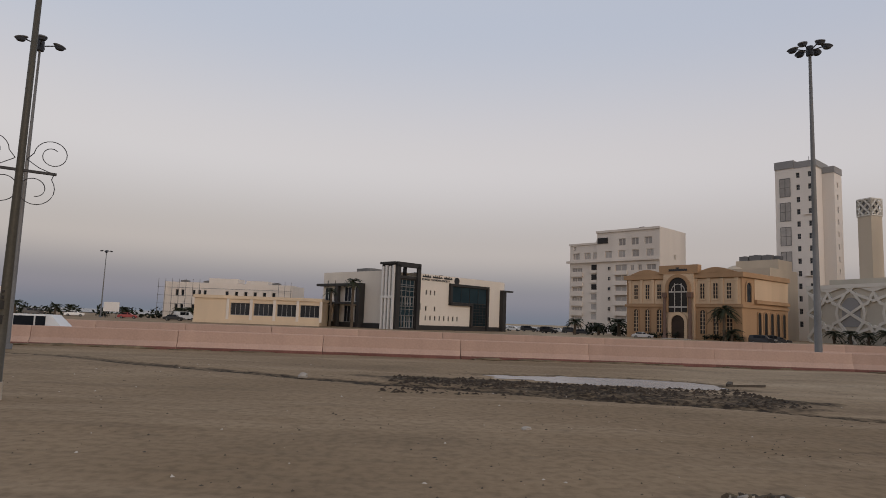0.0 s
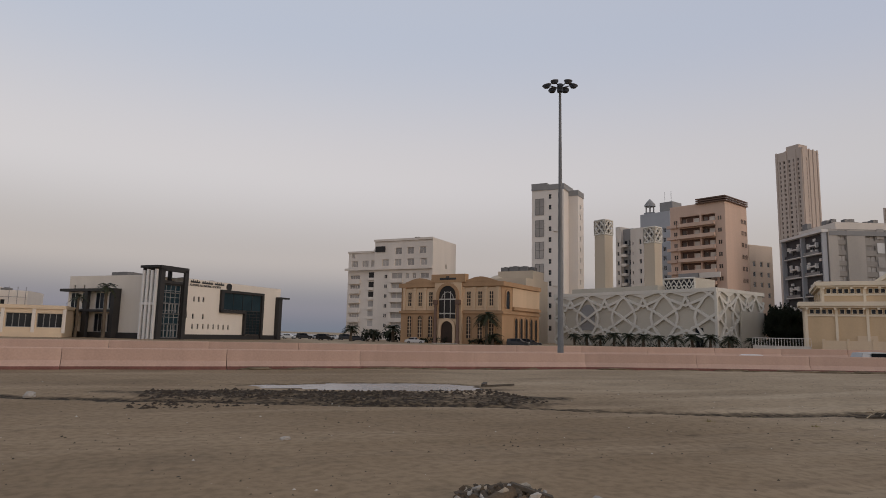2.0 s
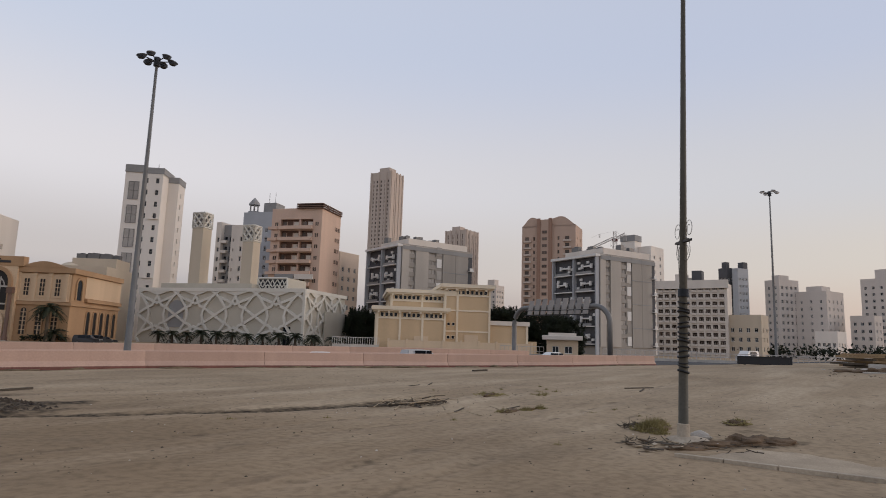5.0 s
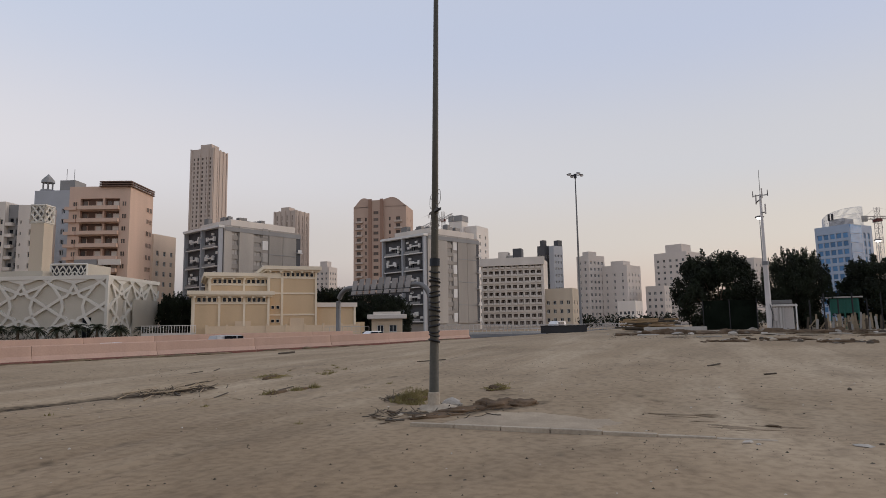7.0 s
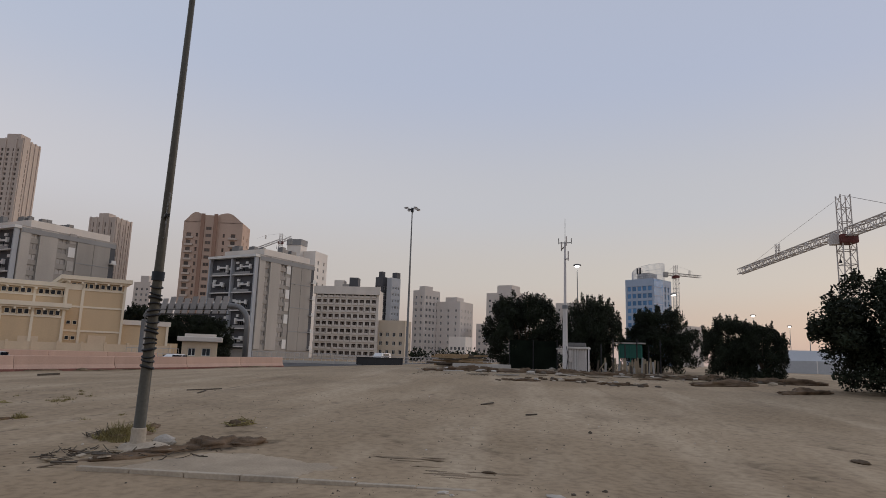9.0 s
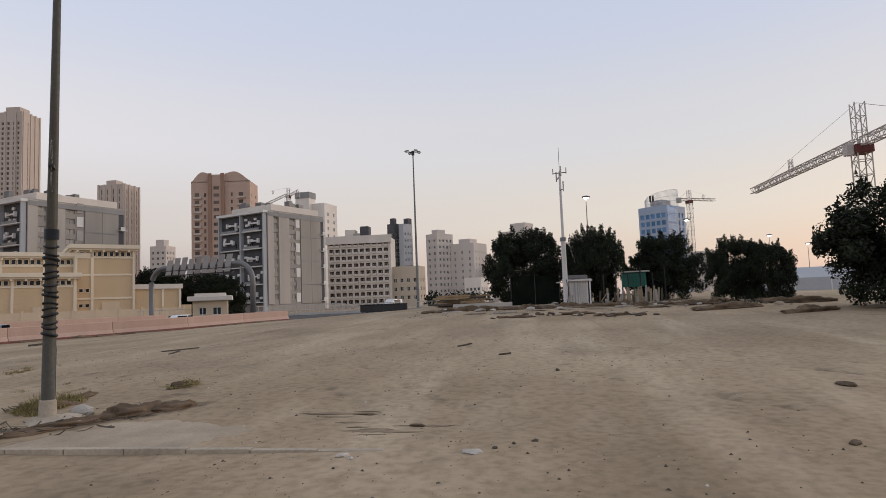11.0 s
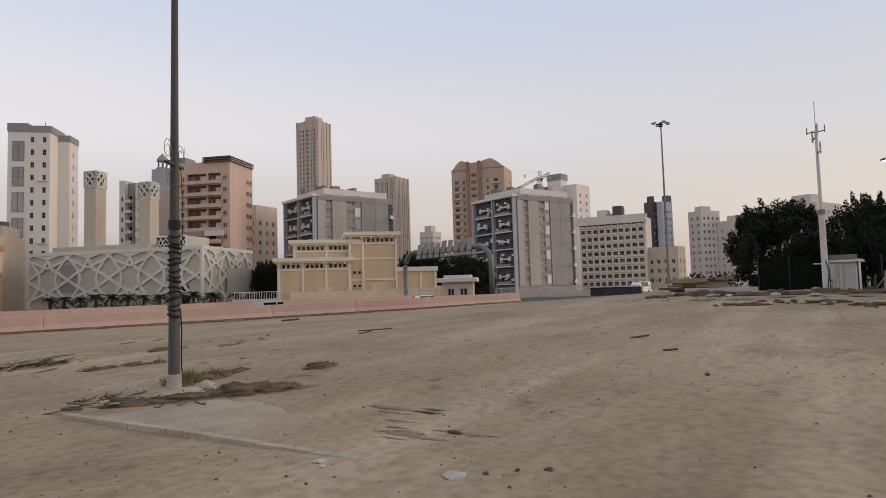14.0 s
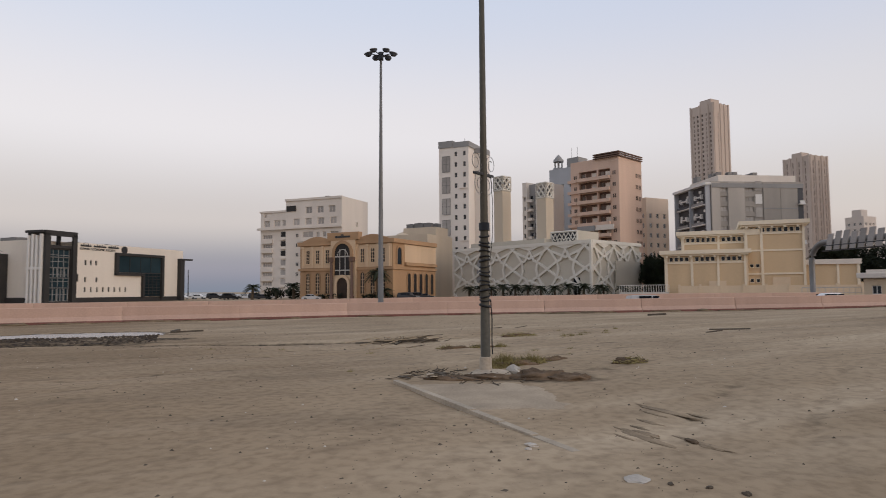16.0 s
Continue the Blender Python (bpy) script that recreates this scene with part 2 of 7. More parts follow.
STONE = mat("pale_stone", (0.45, 0.41, 0.36), 0.9, 0.2, 3.0, bump=0.4, rand=0.2)
RIDGE = mat("turned_sand", (0.185, 0.142, 0.092), 0.95, 0.4, 4.0, bump=0.8)
PEBBLE = mat("dark_grit", (0.10, 0.080, 0.060), 0.9, 0.4, 5.0, bump=0.3)
GREEN = mat("green_sheet", (0.035, 0.15, 0.115), 0.6, 0.2, 1.0, bump=0.05)
REDP = mat("crane_red", (0.14, 0.042, 0.038), 0.6, 0.2, 1.0, bump=0.05)
CRANEW = mat("crane_white", (0.52, 0.48, 0.45), 0.6, 0.15, 1.0, bump=0.05)
RUBBER = mat("rubber", (0.02, 0.02, 0.02), 0.8, 0.1, 1.0, bump=0.0)
# the pale grey base carries the sky's reflection in the pool
WATER = mat("shallow_water", (0.29, 0.28, 0.27), 0.24, 0.2, 0.5, bump=0.03, spec=0.6)
SEA = mat("sea_water", (0.05, 0.07, 0.09), 0.25, 0.2, 0.05, bump=0.1, spec=0.5)
LIT = lamp_mat("lit_lamp", (1.0, 0.97, 0.90), 9.0)


# ---- mesh helpers ----
def mesh(name, bm, mats):
    me = bpy.data.meshes.new(name)
    bm.to_mesh(me)
    bm.free()
    for m in (mats if isinstance(mats, (list, tuple)) else [mats]):
        me.materials.append(m)
    return me


def part(name, bm, material, parent, label="", m=None):
    """Links a bmesh (or a ready mesh) as one object under a thing or a part."""
    me = bm if isinstance(bm, bpy.types.Mesh) else mesh(name, bm, material)
    ob = new(name, me)
    ob.parent = parent
    if m is not None:
        ob.matrix_basis = m
    if label:
        ob["label"] = label
    return ob


def thing(name, label, category, m, group="", kind=""):
    ob = new(name)
    ob.empty_display_size = 0.5
    ob.matrix_basis = m
    return tagged(ob, label, category, group, kind)


def solo(name, bm, material, label, category, m=None, group="", kind=""):
    ob = new(name, bm if isinstance(bm, bpy.types.Mesh) else mesh(name, bm, material))
    if m is not None:
        ob.matrix_basis = m
    return tagged(ob, label, category, group, kind)


def box(bm, x0, x1, y0, y1, z0, z1, mi=0, bevel=0.0):
    g = bmesh.ops.create_cube(bm, size=1.0, matrix=Matrix.LocRotScale(((x0 + x1) / 2, (y0 + y1) / 2, (z0 + z1) / 2), None, (x1 - x0, y1 - y0, z1 - z0)))
    fs = {f for v in g["verts"] for f in v.link_faces}
    for f in fs:
        f.material_index = mi
    if bevel:
        bmesh.ops.bevel(bm, geom=list({e for f in fs for e in f.edges}), offset=bevel, segments=2, affect="EDGES", profile=0.6)
    return bm


def B(*a, **k):
    return box(bmesh.new(), *a, **k)


def tube(bm, pts, radii, seg=10, mi=0, cap=True):
    """A round bar along points."""
    rings, n = [], len(pts)
    for i, p in enumerate(pts):
        d = (Vector(pts[min(i + 1, n - 1)]) - Vector(pts[max(i - 1, 0)])).normalized()
        a = d.cross(Vector((0, 0, 1)) if abs(d.z) < 0.95 else Vector((1, 0, 0))).normalized()
        b = d.cross(a)
        r = radii[i] if isinstance(radii, (list, tuple)) else radii
        rings.append([bm.verts.new(Vector(p) + (a * math.cos(2 * math.pi * k / seg) + b * math.sin(2 * math.pi * k / seg)) * r) for k in range(seg)])
    for r0, r1 in zip(rings, rings[1:]):
        for k in range(seg):
            f = bm.faces.new((r0[k], r0[(k + 1) % seg], r1[(k + 1) % seg], r1[k]))
            f.material_index, f.smooth = mi, seg > 6
    if cap:
        for r in (rings[0], rings[-1]):
            bm.faces.new(r).material_index = mi
    return bm


def T(pts, radii, seg=10):
    return tube(bmesh.new(), pts, radii, seg)


# ---- ground ----
def sm(a, b, x):
    t = min(max((x - a) / (b - a), 0), 1)
    return t * t * (3 - 2 * t)


WALL_A = [(-90, 31), (-50, 35.6), (-22, 38.3), (1.3, 40.6), (15, 42), (27, 41.3), (40, 37), (56, 31.6), (69, 28.6), (83.1, 25.9)]
WALL_B = [(-120, 50), (-60, 58), (-22, 62.5), (1.3, 65.5), (20, 67), (40, 67), (60, 62.5), (80, 57), (100, 51)]
DITCH = [(-60, 40), (-30, 35), (-18.4, 31.2), (-9.7, 27.2), (-4, 24.8), (3.1, 22.2), (9.7, 20.6), (12.8, 18.9), (16.5, 17.2), (24.5, 16.2), (31, 17.5)]


TRACKS = [[(13, -12), (19, -3.2), (29, 3.0), (48, 8), (80, 9)], [(16, -12), (24, -5), (38, 1), (56, 6), (82, 7)], [(-12, 12), (4, 13.5), (18, 13), (36, 15), (60, 16), (84, 12)],
          [(-14, 6), (2, 6.5), (14, 8.5), (30, 9.5), (52, 13), (80, 11)], [(22, -14), (30, -8), (44, -3), (60, 3), (84, 8)]]


def line_distance(line, x, y):
    """Signed distance from a line of points."""
    best = 99.0
    for (ax, ay), (bx, by) in zip(line, line[1:]):
        t = min(max(((x - ax) * (bx - ax) + (y - ay) * (by - ay)) / ((bx - ax) ** 2 + (by - ay) ** 2), 0), 1)
        dx, dy = x - ax - t * (bx - ax), y - ay - t * (by - ay)
        d = math.hypot(dx, dy)
        if d < abs(best):
            best = d if (bx - ax) * dy - (by - ay) * dx > 0 else -d
    return best


def rut(x, y):
    """Depth share of the wheel ruts at a place, 0 to 1."""
    s = 0.0
    for k, line in enumerate(TRACKS):
        d = line_distance(line, x, y) + 0.35 * noise.noise(Vector((x * 0.12, y * 0.12, 20 + k)))
        if abs(d) < 2.0:
            keep = sm(-0.25, 0.25, noise.noise(Vector((x * 0.10, y * 0.10, 40 + k))))
            s = max(s, keep * max(math.exp(-((d - 0.85) / 0.2) ** 2), math.exp(-((d + 0.85) / 0.2) ** 2)))
    return s


def puddle_field(x, y):
    """Above 0 inside the pool of standing water."""
    u, v = x - 8.2, y - 29.3 + 0.16 * (x - 8.2)
    wob = 0.55 * noise.noise(Vector((x * 0.4, y * 0.5, 3.1))) + 0.40 * noise.noise(Vector((x * 1.3, y * 1.6, 8.3)))
    return 1 - (u / 5.8) ** 2 - ((v - 0.25) / (1.95 + 0.13 * u)) ** 2 + wob


def mud_field(x, y):
    u, v = x - 5.8, y - 24.5 + 0.26 * (x - 5.8)
    return 1 - (u / 8.2) ** 2 - (v / 3.1) ** 2 + 0.5 * noise.noise(Vector((x * 0.5, y * 0.5, 7.7)))


def cutting(x, y):
    """The carriageway between the two barrier lines lies lower than the site."""
    ya = np.interp(x, [q[0] for q in WALL_A], [q[1] for q in WALL_A])
    yb = np.interp(x, [q[0] for q in WALL_B], [q[1] for q in WALL_B])
    return 0.6 * sm(0.6, 2.4, y - ya) * (1 - sm(-2.6, -0.8, y - yb)) * (1 - sm(66, 92, x))


def level(x, y):
    """Height of the site: flat, rising gently to the east."""
    rise = 0.029 * min(max(x - 20, 0), 55) * (1 - 0.72 * sm(0, 30, y))
    dip = 0.12 * math.exp(-((x - 7.5) / 9) ** 2 - ((y - 28.5) / 5) ** 2)
    return rise - dip - (cutting(x, y) if y > 22 else 0)


def surface(x, y):
    z = level(x, y)
    far = max(abs(x - 15) - 60, abs(y - 12) - 45, 0)
    if far < 60:
        k = 1 - far / 60
        z += k * (0.05 * noise.noise(Vector((x * 0.22, y * 0.22, 0))) + 0.02 * noise.noise(Vector((x * 0.9, y * 0.9, 5))))
        d = line_distance(DITCH, x, y) + 0.25 * noise.noise(Vector((x * 0.4, y * 0.4, 2)))
        z -= 0.11 * sm(-0.6, -0.35, d) * (1 - sm(0.2, 1.5, d)) * (0.6 + 0.4 * sm(-12, 2, x))
        if d < -0.3:                                  # trodden lip on the near side
            z += 0.02 * sm(0.3, 0.7, -d) * math.exp((d + 0.7) / 1.6)
        if mud_field(x, y) > 0:
            z += min(mud_field(x, y), 1) * (0.05 + 0.12 * noise.noise(Vector((x * 1.3, y * 1.7, 9))) + 0.05 * noise.noise(Vector((x * 3.1, y * 3.1, 4))))
        z -= 0.035 * rut(x, y)
        p = puddle_field(x, y)
        if p > -0.2:
            z = min(z, level(x, y) + 0.02 - 0.10 * sm(-0.2, 0.5, p))
    return z


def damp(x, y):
    # damp mud by the pool; ruts and ditch are darkened along their hollows
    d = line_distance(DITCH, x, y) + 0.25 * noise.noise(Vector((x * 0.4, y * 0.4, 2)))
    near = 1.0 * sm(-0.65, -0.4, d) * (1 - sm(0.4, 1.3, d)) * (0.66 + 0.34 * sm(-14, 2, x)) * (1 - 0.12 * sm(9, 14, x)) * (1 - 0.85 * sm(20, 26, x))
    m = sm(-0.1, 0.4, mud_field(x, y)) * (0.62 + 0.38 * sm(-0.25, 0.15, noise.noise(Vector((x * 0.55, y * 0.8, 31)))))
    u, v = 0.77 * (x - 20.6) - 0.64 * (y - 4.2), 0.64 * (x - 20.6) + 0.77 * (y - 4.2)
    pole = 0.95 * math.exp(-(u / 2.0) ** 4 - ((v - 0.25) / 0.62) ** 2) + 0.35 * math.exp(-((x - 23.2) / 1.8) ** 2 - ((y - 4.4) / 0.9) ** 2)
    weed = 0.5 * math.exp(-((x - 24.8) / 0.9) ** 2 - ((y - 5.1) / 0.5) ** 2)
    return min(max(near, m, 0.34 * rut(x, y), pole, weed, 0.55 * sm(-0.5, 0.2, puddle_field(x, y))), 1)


def grid_lines(lo, hi, step, reach):
    a = list(np.arange(lo, hi + 1e-6, step))
    s, k = step, 1.22
    while a[-1] < reach:
        s *= k
        a.append(a[-1] + s)
    s, left = step, [a[0]]
    while left[-1] > -reach:
        s *= k
        left.append(left[-1] - s)
    return left[:0:-1] + a


def build_ground():
    xs, ys = grid_lines(-14, 38, 0.2, 3500), grid_lines(-11, 33, 0.2, 3500)
    nx = len(xs)
    vs = [(x, y, surface(x, y)) for y in ys for x in xs]
    fs = [(j * nx + i, j * nx + i + 1, (j + 1) * nx + i + 1, (j + 1) * nx + i) for j in range(len(ys) - 1) for i in range(nx - 1)]
    me = bpy.data.meshes.new("ground")
    me.from_pydata(vs, [], fs)
    me.polygons.foreach_set("use_smooth", [True] * len(fs))
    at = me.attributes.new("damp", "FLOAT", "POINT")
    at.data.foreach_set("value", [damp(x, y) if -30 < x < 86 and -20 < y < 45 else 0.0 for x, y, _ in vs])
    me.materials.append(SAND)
    tagged(new("ground", me), "trodden sandy open ground with darkened wheel ruts and wet patches", "ground", kind="structure")


build_ground()


def strip(name, pts, half, dz, material, label, category):
    """A paved band that follows the ground along a line of points."""
    bm, prev = bmesh.new(), None
    for i, (x, y) in enumerate(pts):
        a, c = Vector(pts[max(i - 1, 0)]), Vector(pts[min(i + 1, len(pts) - 1)])
        d = (c - a).normalized()
        n = Vector((-d.y, d.x))
        row = [bm.verts.new((x + n.x * half * k, y + n.y * half * k, level(x + n.x * half * k, y + n.y * half * k) + dz)) for k in (-1, -0.5, 0, 0.5, 1)]
        if prev:
            for k in range(4):
                bm.faces.new((prev[k], row[k], row[k + 1], prev[k + 1]))
        prev = row
    return solo(name, bm, material, label, category, kind="structure")


def resample(pts, step):
    """Points at even steps along a smooth line through pts."""
    P = [Vector(p) for p in pts]
    P = [P[0] * 2 - P[1]] + P + [P[-1] * 2 - P[-2]]
    fine = []
    for i in range(1, len(P) - 2):
        for k in range(40):
            t = k / 40
            fine.append(0.5 * ((2 * P[i]) + (P[i + 1] - P[i - 1]) * t + (2 * P[i - 1] - 5 * P[i] + 4 * P[i + 1] - P[i + 2]) * t * t + (3 * P[i] - P[i - 1] - 3 * P[i + 1] + P[i + 2]) * t ** 3))
    fine.append(P[-2])
    out, acc = [fine[0]], 0.0
    for a, b in zip(fine, fine[1:]):
        acc += (b - a).length
        if acc >= step:
            out.append(b)
            acc = 0.0
    return out


ROAD = [(-400, 5), (-120, 38), (-60, 47), (-22, 51), (1.3, 53.5), (18, 54.5), (33, 53), (50, 48.5), (68, 42), (95, 33), (160, 12), (260, -16), (420, -60)]
ROAD2 = [(-400, 36), (-120, 66), (-60, 73), (-22, 77), (10, 80), (40, 80), (70, 73), (100, 63), (125, 40), (150, 25), (260, 6), (420, -30)]
strip("road", resample(ROAD, 6), 9.6, 0.03, ASPHALT, "grey asphalt carriageway behind the barrier", "road")
strip("road_far", resample(ROAD2, 6), 9.0, 0.045, ASPHALT, "grey asphalt far carriageway", "road")
bm = bmesh.new()
box(bm, -2500, 2500, 320, 3400, -0.5, 0.35)
solo("water", bm, SEA, "flat grey-blue sea beyond the shore", "sea", kind="structure")


def barrier_unit():
    prof = [(-0.33, 0), (-0.33, 0.15), (-0.30, 0.19), (-0.13, 0.50), (-0.10, 1.11), (-0.07, 1.15), (0.07, 1.15), (0.10, 1.11), (0.13, 0.50), (0.30, 0.19), (0.33, 0.15), (0.33, 0)]
    bm = bmesh.new()
    ends = [[bm.verts.new((x, y, z)) for y, z in prof] for x in (-3.985, 3.985)]
    n = len(prof)
    for i in range(n):
        f = bm.faces.new((ends[0][i], ends[0][(i + 1) % n], ends[1][(i + 1) % n], ends[1][i]))
        f.material_index = 1 if i in (0, 1, 9, 10) else 0
    bm.faces.new(ends[0])
    bm.faces.new(ends[1][::-1])
    bmesh.ops.recalc_face_normals(bm, faces=bm.faces)
    me = mesh("concrete_barrier", bm, [PINK, REDBASE])
    return me


def lay_barriers(line, group, label, zoff=0.0):
    me = barrier_unit()
    pts = resample(line, 8.0)
    for a, b in zip(pts, pts[1:]):
        c, d = (a + b) / 2, b - a
        ob = new("concrete_barrier", me)
        za, zb = level(a.x, a.y), level(b.x, b.y)
        ob.matrix_basis = pose(c.x, c.y, (za + zb) / 2 - 0.02 + zoff, 0, -math.degrees(math.atan2(zb - za, d.length)), math.degrees(math.atan2(d.y, d.x)))
        ob.scale.x = d.length / 8.0
        tagged(ob, label, "barrier", group)


lay_barriers(WALL_A, "barriers along the near carriageway", "pink concrete road barrier with a dark red foot")
lay_barriers(WALL_B, "barriers along the median", "pink concrete median barrier with a dark red foot")
bm = bmesh.new()
p = puddle_field
for i in range(-14, 26):
    for j in range(46, 70):
        x, y = i * 0.6, j * 0.5
        if max(p(x, y), p(x + 0.6, y), p(x, y + 0.5), p(x + 0.6, y + 0.5)) > -0.12:
            bm.faces.new([bm.verts.new((a, b, -0.125)) for a, b in ((x, y), (x + 0.6, y), (x + 0.6, y + 0.5), (x, y + 0.5))])
bmesh.ops.remove_doubles(bm, verts=bm.verts, dist=0.01)
solo("puddle", bm, WATER, "shallow pool of standing water, sky reflection in its grey colour", "puddle", kind="structure")


# ---- buildings ----
def face_quads(bm, W, H, rects, depth, mp, mi=0, pane=None):
    """One outer wall face of W x H with openings; mp maps (along, into, up) to the block's own place."""
    xs = sorted({0, W, *[r[0] for r in rects], *[r[1] for r in rects]})
    zs = sorted({0, H, *[r[2] for r in rects], *[r[3] for r in rects]})
    V = {}

    def v(x, y, z):
        k = (round(x, 3), round(y, 3), round(z, 3))
        if k not in V:
            V[k] = bm.verts.new(mp(x, y, z))
        return V[k]
    # merge cells into runs along x to keep the count low
    for z0, z1 in zip(zs, zs[1:]):
        zm, run = (z0 + z1) / 2, None
        open_in_row = [r for r in rects if r[2] <= zm <= r[3]]
        for x0, x1 in zip(xs, xs[1:]):
            xm = (x0 + x1) / 2
            hole = any(r[0] <= xm <= r[1] for r in open_in_row)
            if not hole:
                run = (run[0], x1) if run else (x0, x1)
            if (hole or x1 == W) and run:
                f = bm.faces.new((v(run[0], 0, z0), v(run[1], 0, z0), v(run[1], 0, z1), v(run[0], 0, z1)))
                f.material_index = mi
                run = None
    for a, b, c, d in rects:
        for q in (((a, 0, c), (a, 0, d), (a, depth, d), (a, depth, c)), ((b, 0, d), (b, 0, c), (b, depth, c), (b, depth, d)),
                  ((a, 0, d), (b, 0, d), (b, depth, d), (a, depth, d)), ((b, 0, c), (a, 0, c), (a, depth, c), (b, depth, c))):
            bm.faces.new([v(*p) for p in q]).material_index = mi
        if pane is not None:
            bm.faces.new([v(*p) for p in ((a, depth, c), (b, depth, c), (b, depth, d), (a, depth, d))]).material_index = pane


WINDOW_MESHES = {}


def window_mesh(w, h, style, glass, framem):
    """A window filling an opening: pane with a frame and glazing bars, or a recessed balcony with a parapet."""
    k = (round(w, 2), round(h, 2), style, glass.name, framem.name)
    if k in WINDOW_MESHES:
        return WINDOW_MESHES[k]
    bm = bmesh.new()
    t = min(0.10, 0.12 * w)
    if style == "hole":
        box(bm, -w / 2, w / 2, 0.5, 0.55, 0, h, 1)
    elif style == "balcony":
        box(bm, -w / 2, w / 2, 1.15, 1.2, 0, h, 1)
        box(bm, -w / 2, w / 2, -0.45, -0.35, -0.15, 0.62, 0)
        box(bm, -w / 2, w / 2, -0.35, 0.02, -0.15, 0.0, 0)
        box(bm, -w * 0.28, -w * 0.22, 1.05, 1.15, 0, h * 0.8, 0)
        box(bm, w * 0.1, w * 0.16, 1.05, 1.15, 0, h * 0.8, 0)
    else:
        nx, nz = {"plain": (1, 1), "two": (2, 1), "cross": (2, 2), "tall": (2, 4), "arch": (2, 6), "strip": (4, 1), "curtain": (4, 8)}[style]
        u, v = (w - t) / nx, (h - t) / nz
        panes = [(t + i * u, i * u + u, t + j * v, j * v + v) for i in range(nx) for j in range(nz)]
        face_quads(bm, w, h, panes, 0.08, lambda x, y, z: (x - w / 2, y, z), 0, 1)
    WINDOW_MESHES[k] = mesh("window", bm, [framem, glass])
    return WINDOW_MESHES[k]


def grid(x0, x1, n, z0, z1, m, w, h, gap=()):
    """n x m openings of w x h, centred in equal bays."""
    return [(x0 + (x1 - x0) * (i + 0.5) / n - w / 2, x0 + (x1 - x0) * (i + 0.5) / n + w / 2, z0 + (z1 - z0) * j / m, z0 + (z1 - z0) * j / m + h)
            for j in range(m) for i in range(n) if i not in gap]


def block(parent, W, D, H, wall, f=(), r=(), l=(), ox=0, oy=0, oz=0, depth=0.35, style="two", glass=None, fm=None, name="wall", label="", wname="window", roof=None):
    """A storeyed volume: one wall mesh with real openings and a parapet, and a window in every opening."""
    glass, fm = glass or GLASS, fm or WHITE
    maps = {"f": (W, lambda x, y, z: (ox + x, oy + y, oz + z), 0), "r": (D, lambda x, y, z: (ox + W - y, oy + x, oz + z), 90),
            "l": (D, lambda x, y, z: (ox + y, oy + D - x, oz + z), -90), "b": (W, lambda x, y, z: (ox + W - x, oy + D - y, oz + z), 180)}
    bm = bmesh.new()
    for k, rects in (("f", f), ("r", r), ("l", l), ("b", ())):
        face_quads(bm, maps[k][0], H, list(rects), depth, maps[k][1])
    t, s = 0.3, min(0.9, H * 0.1)
    o = [(ox, oy), (ox + W, oy), (ox + W, oy + D), (ox, oy + D)]
    i = [(ox + t, oy + t), (ox + W - t, oy + t), (ox + W - t, oy + D - t), (ox + t, oy + D - t)]
    A, C, E = ([bm.verts.new((x, y, oz + z)) for x, y in q] for q, z in ((o, H), (i, H), (i, H - s)))
    for k in range(4):
        n = (k + 1) % 4
        bm.faces.new((A[k], A[n], C[n], C[k]))
        bm.faces.new((C[k], C[n], E[n], E[k]))
    bm.faces.new(E)
    ob = part(name, bm, wall, parent, label)
    total = len(f) + len(r) + len(l)
    joined = bmesh.new() if total > 300 else None
    for k, rects in (("f", f), ("r", r), ("l", l)):
        for a, b, c, d in rects:
            p = Matrix.Translation(maps[k][1]((a + b) / 2, depth - 0.13 if style not in ("balcony", "hole") else 0.0, c)) @ pose(0, 0, 0, 0, 0, maps[k][2])
            wm = window_mesh(b - a, d - c, style, glass, fm)
            if joined is not None:
                tmp = bmesh.new()
                tmp.from_mesh(wm)
                tmp.transform(p)
                me = bpy.data.meshes.new("tmp")
                tmp.to_mesh(me)
                tmp.free()
                joined.from_mesh(me)
                bpy.data.meshes.remove(me)
            else:
                part(wname, wm, None, parent, "", p)
    if joined is not None:
        w = part(wname, joined, [fm, glass], parent)
        w["kind"] = "stuff"
    return ob


def band(parent, W, D, z, h, out, material, ox=0, oy=0, name="cornice", label=""):
    """A moulding that runs round a block."""
    bm = bmesh.new()
    box(bm, ox - out, ox + W + out, oy - out, oy - 0.003, z, z + h)
    box(bm, ox + W + 0.003, ox + W + out, oy, oy + D, z, z + h)
    box(bm, ox - out, ox - 0.003, oy, oy + D, z, z + h)
    return part(name, bm, material, parent, label)


def house(name, x, y, th, label, category="building", group=""):
    return thing(name, label, category, pose(x, y, 0, 0, 0, th), group)


def roof_unit(x, y, z, th, w=1.6, d=1.0, h=1.2):
    """An air-conditioning condenser on feet, standing on a roof."""
    u = thing("rooftop_unit", "grey metal air-conditioning condenser on a flat roof", "air conditioner", pose(x, y, z, 0, 0, th), "rooftop units")
    part("casing", B(-w / 2, w / 2, -d / 2, d / 2, 0.15, h, bevel=0.03), MASTGREY, u)
    for a in (-w / 2 + 0.1, w / 2 - 0.1):
        part("foot", B(a - 0.05, a + 0.05, -d / 2, d / 2, 0, 0.15), DARK, u)
    part("fan_guard", T([(0, 0, h), (0, 0, h + 0.12)], min(w, d) * 0.38, 14), DARK, u)


def on_roof(th, x0, y0, items):
    """Places given in a house's own axes, as world places."""
    m = pose(x0, y0, 0, 0, 0, th)
    return [(m @ Vector((a, b, c)), w, d, h) for a, b, c, w, d, h in items]


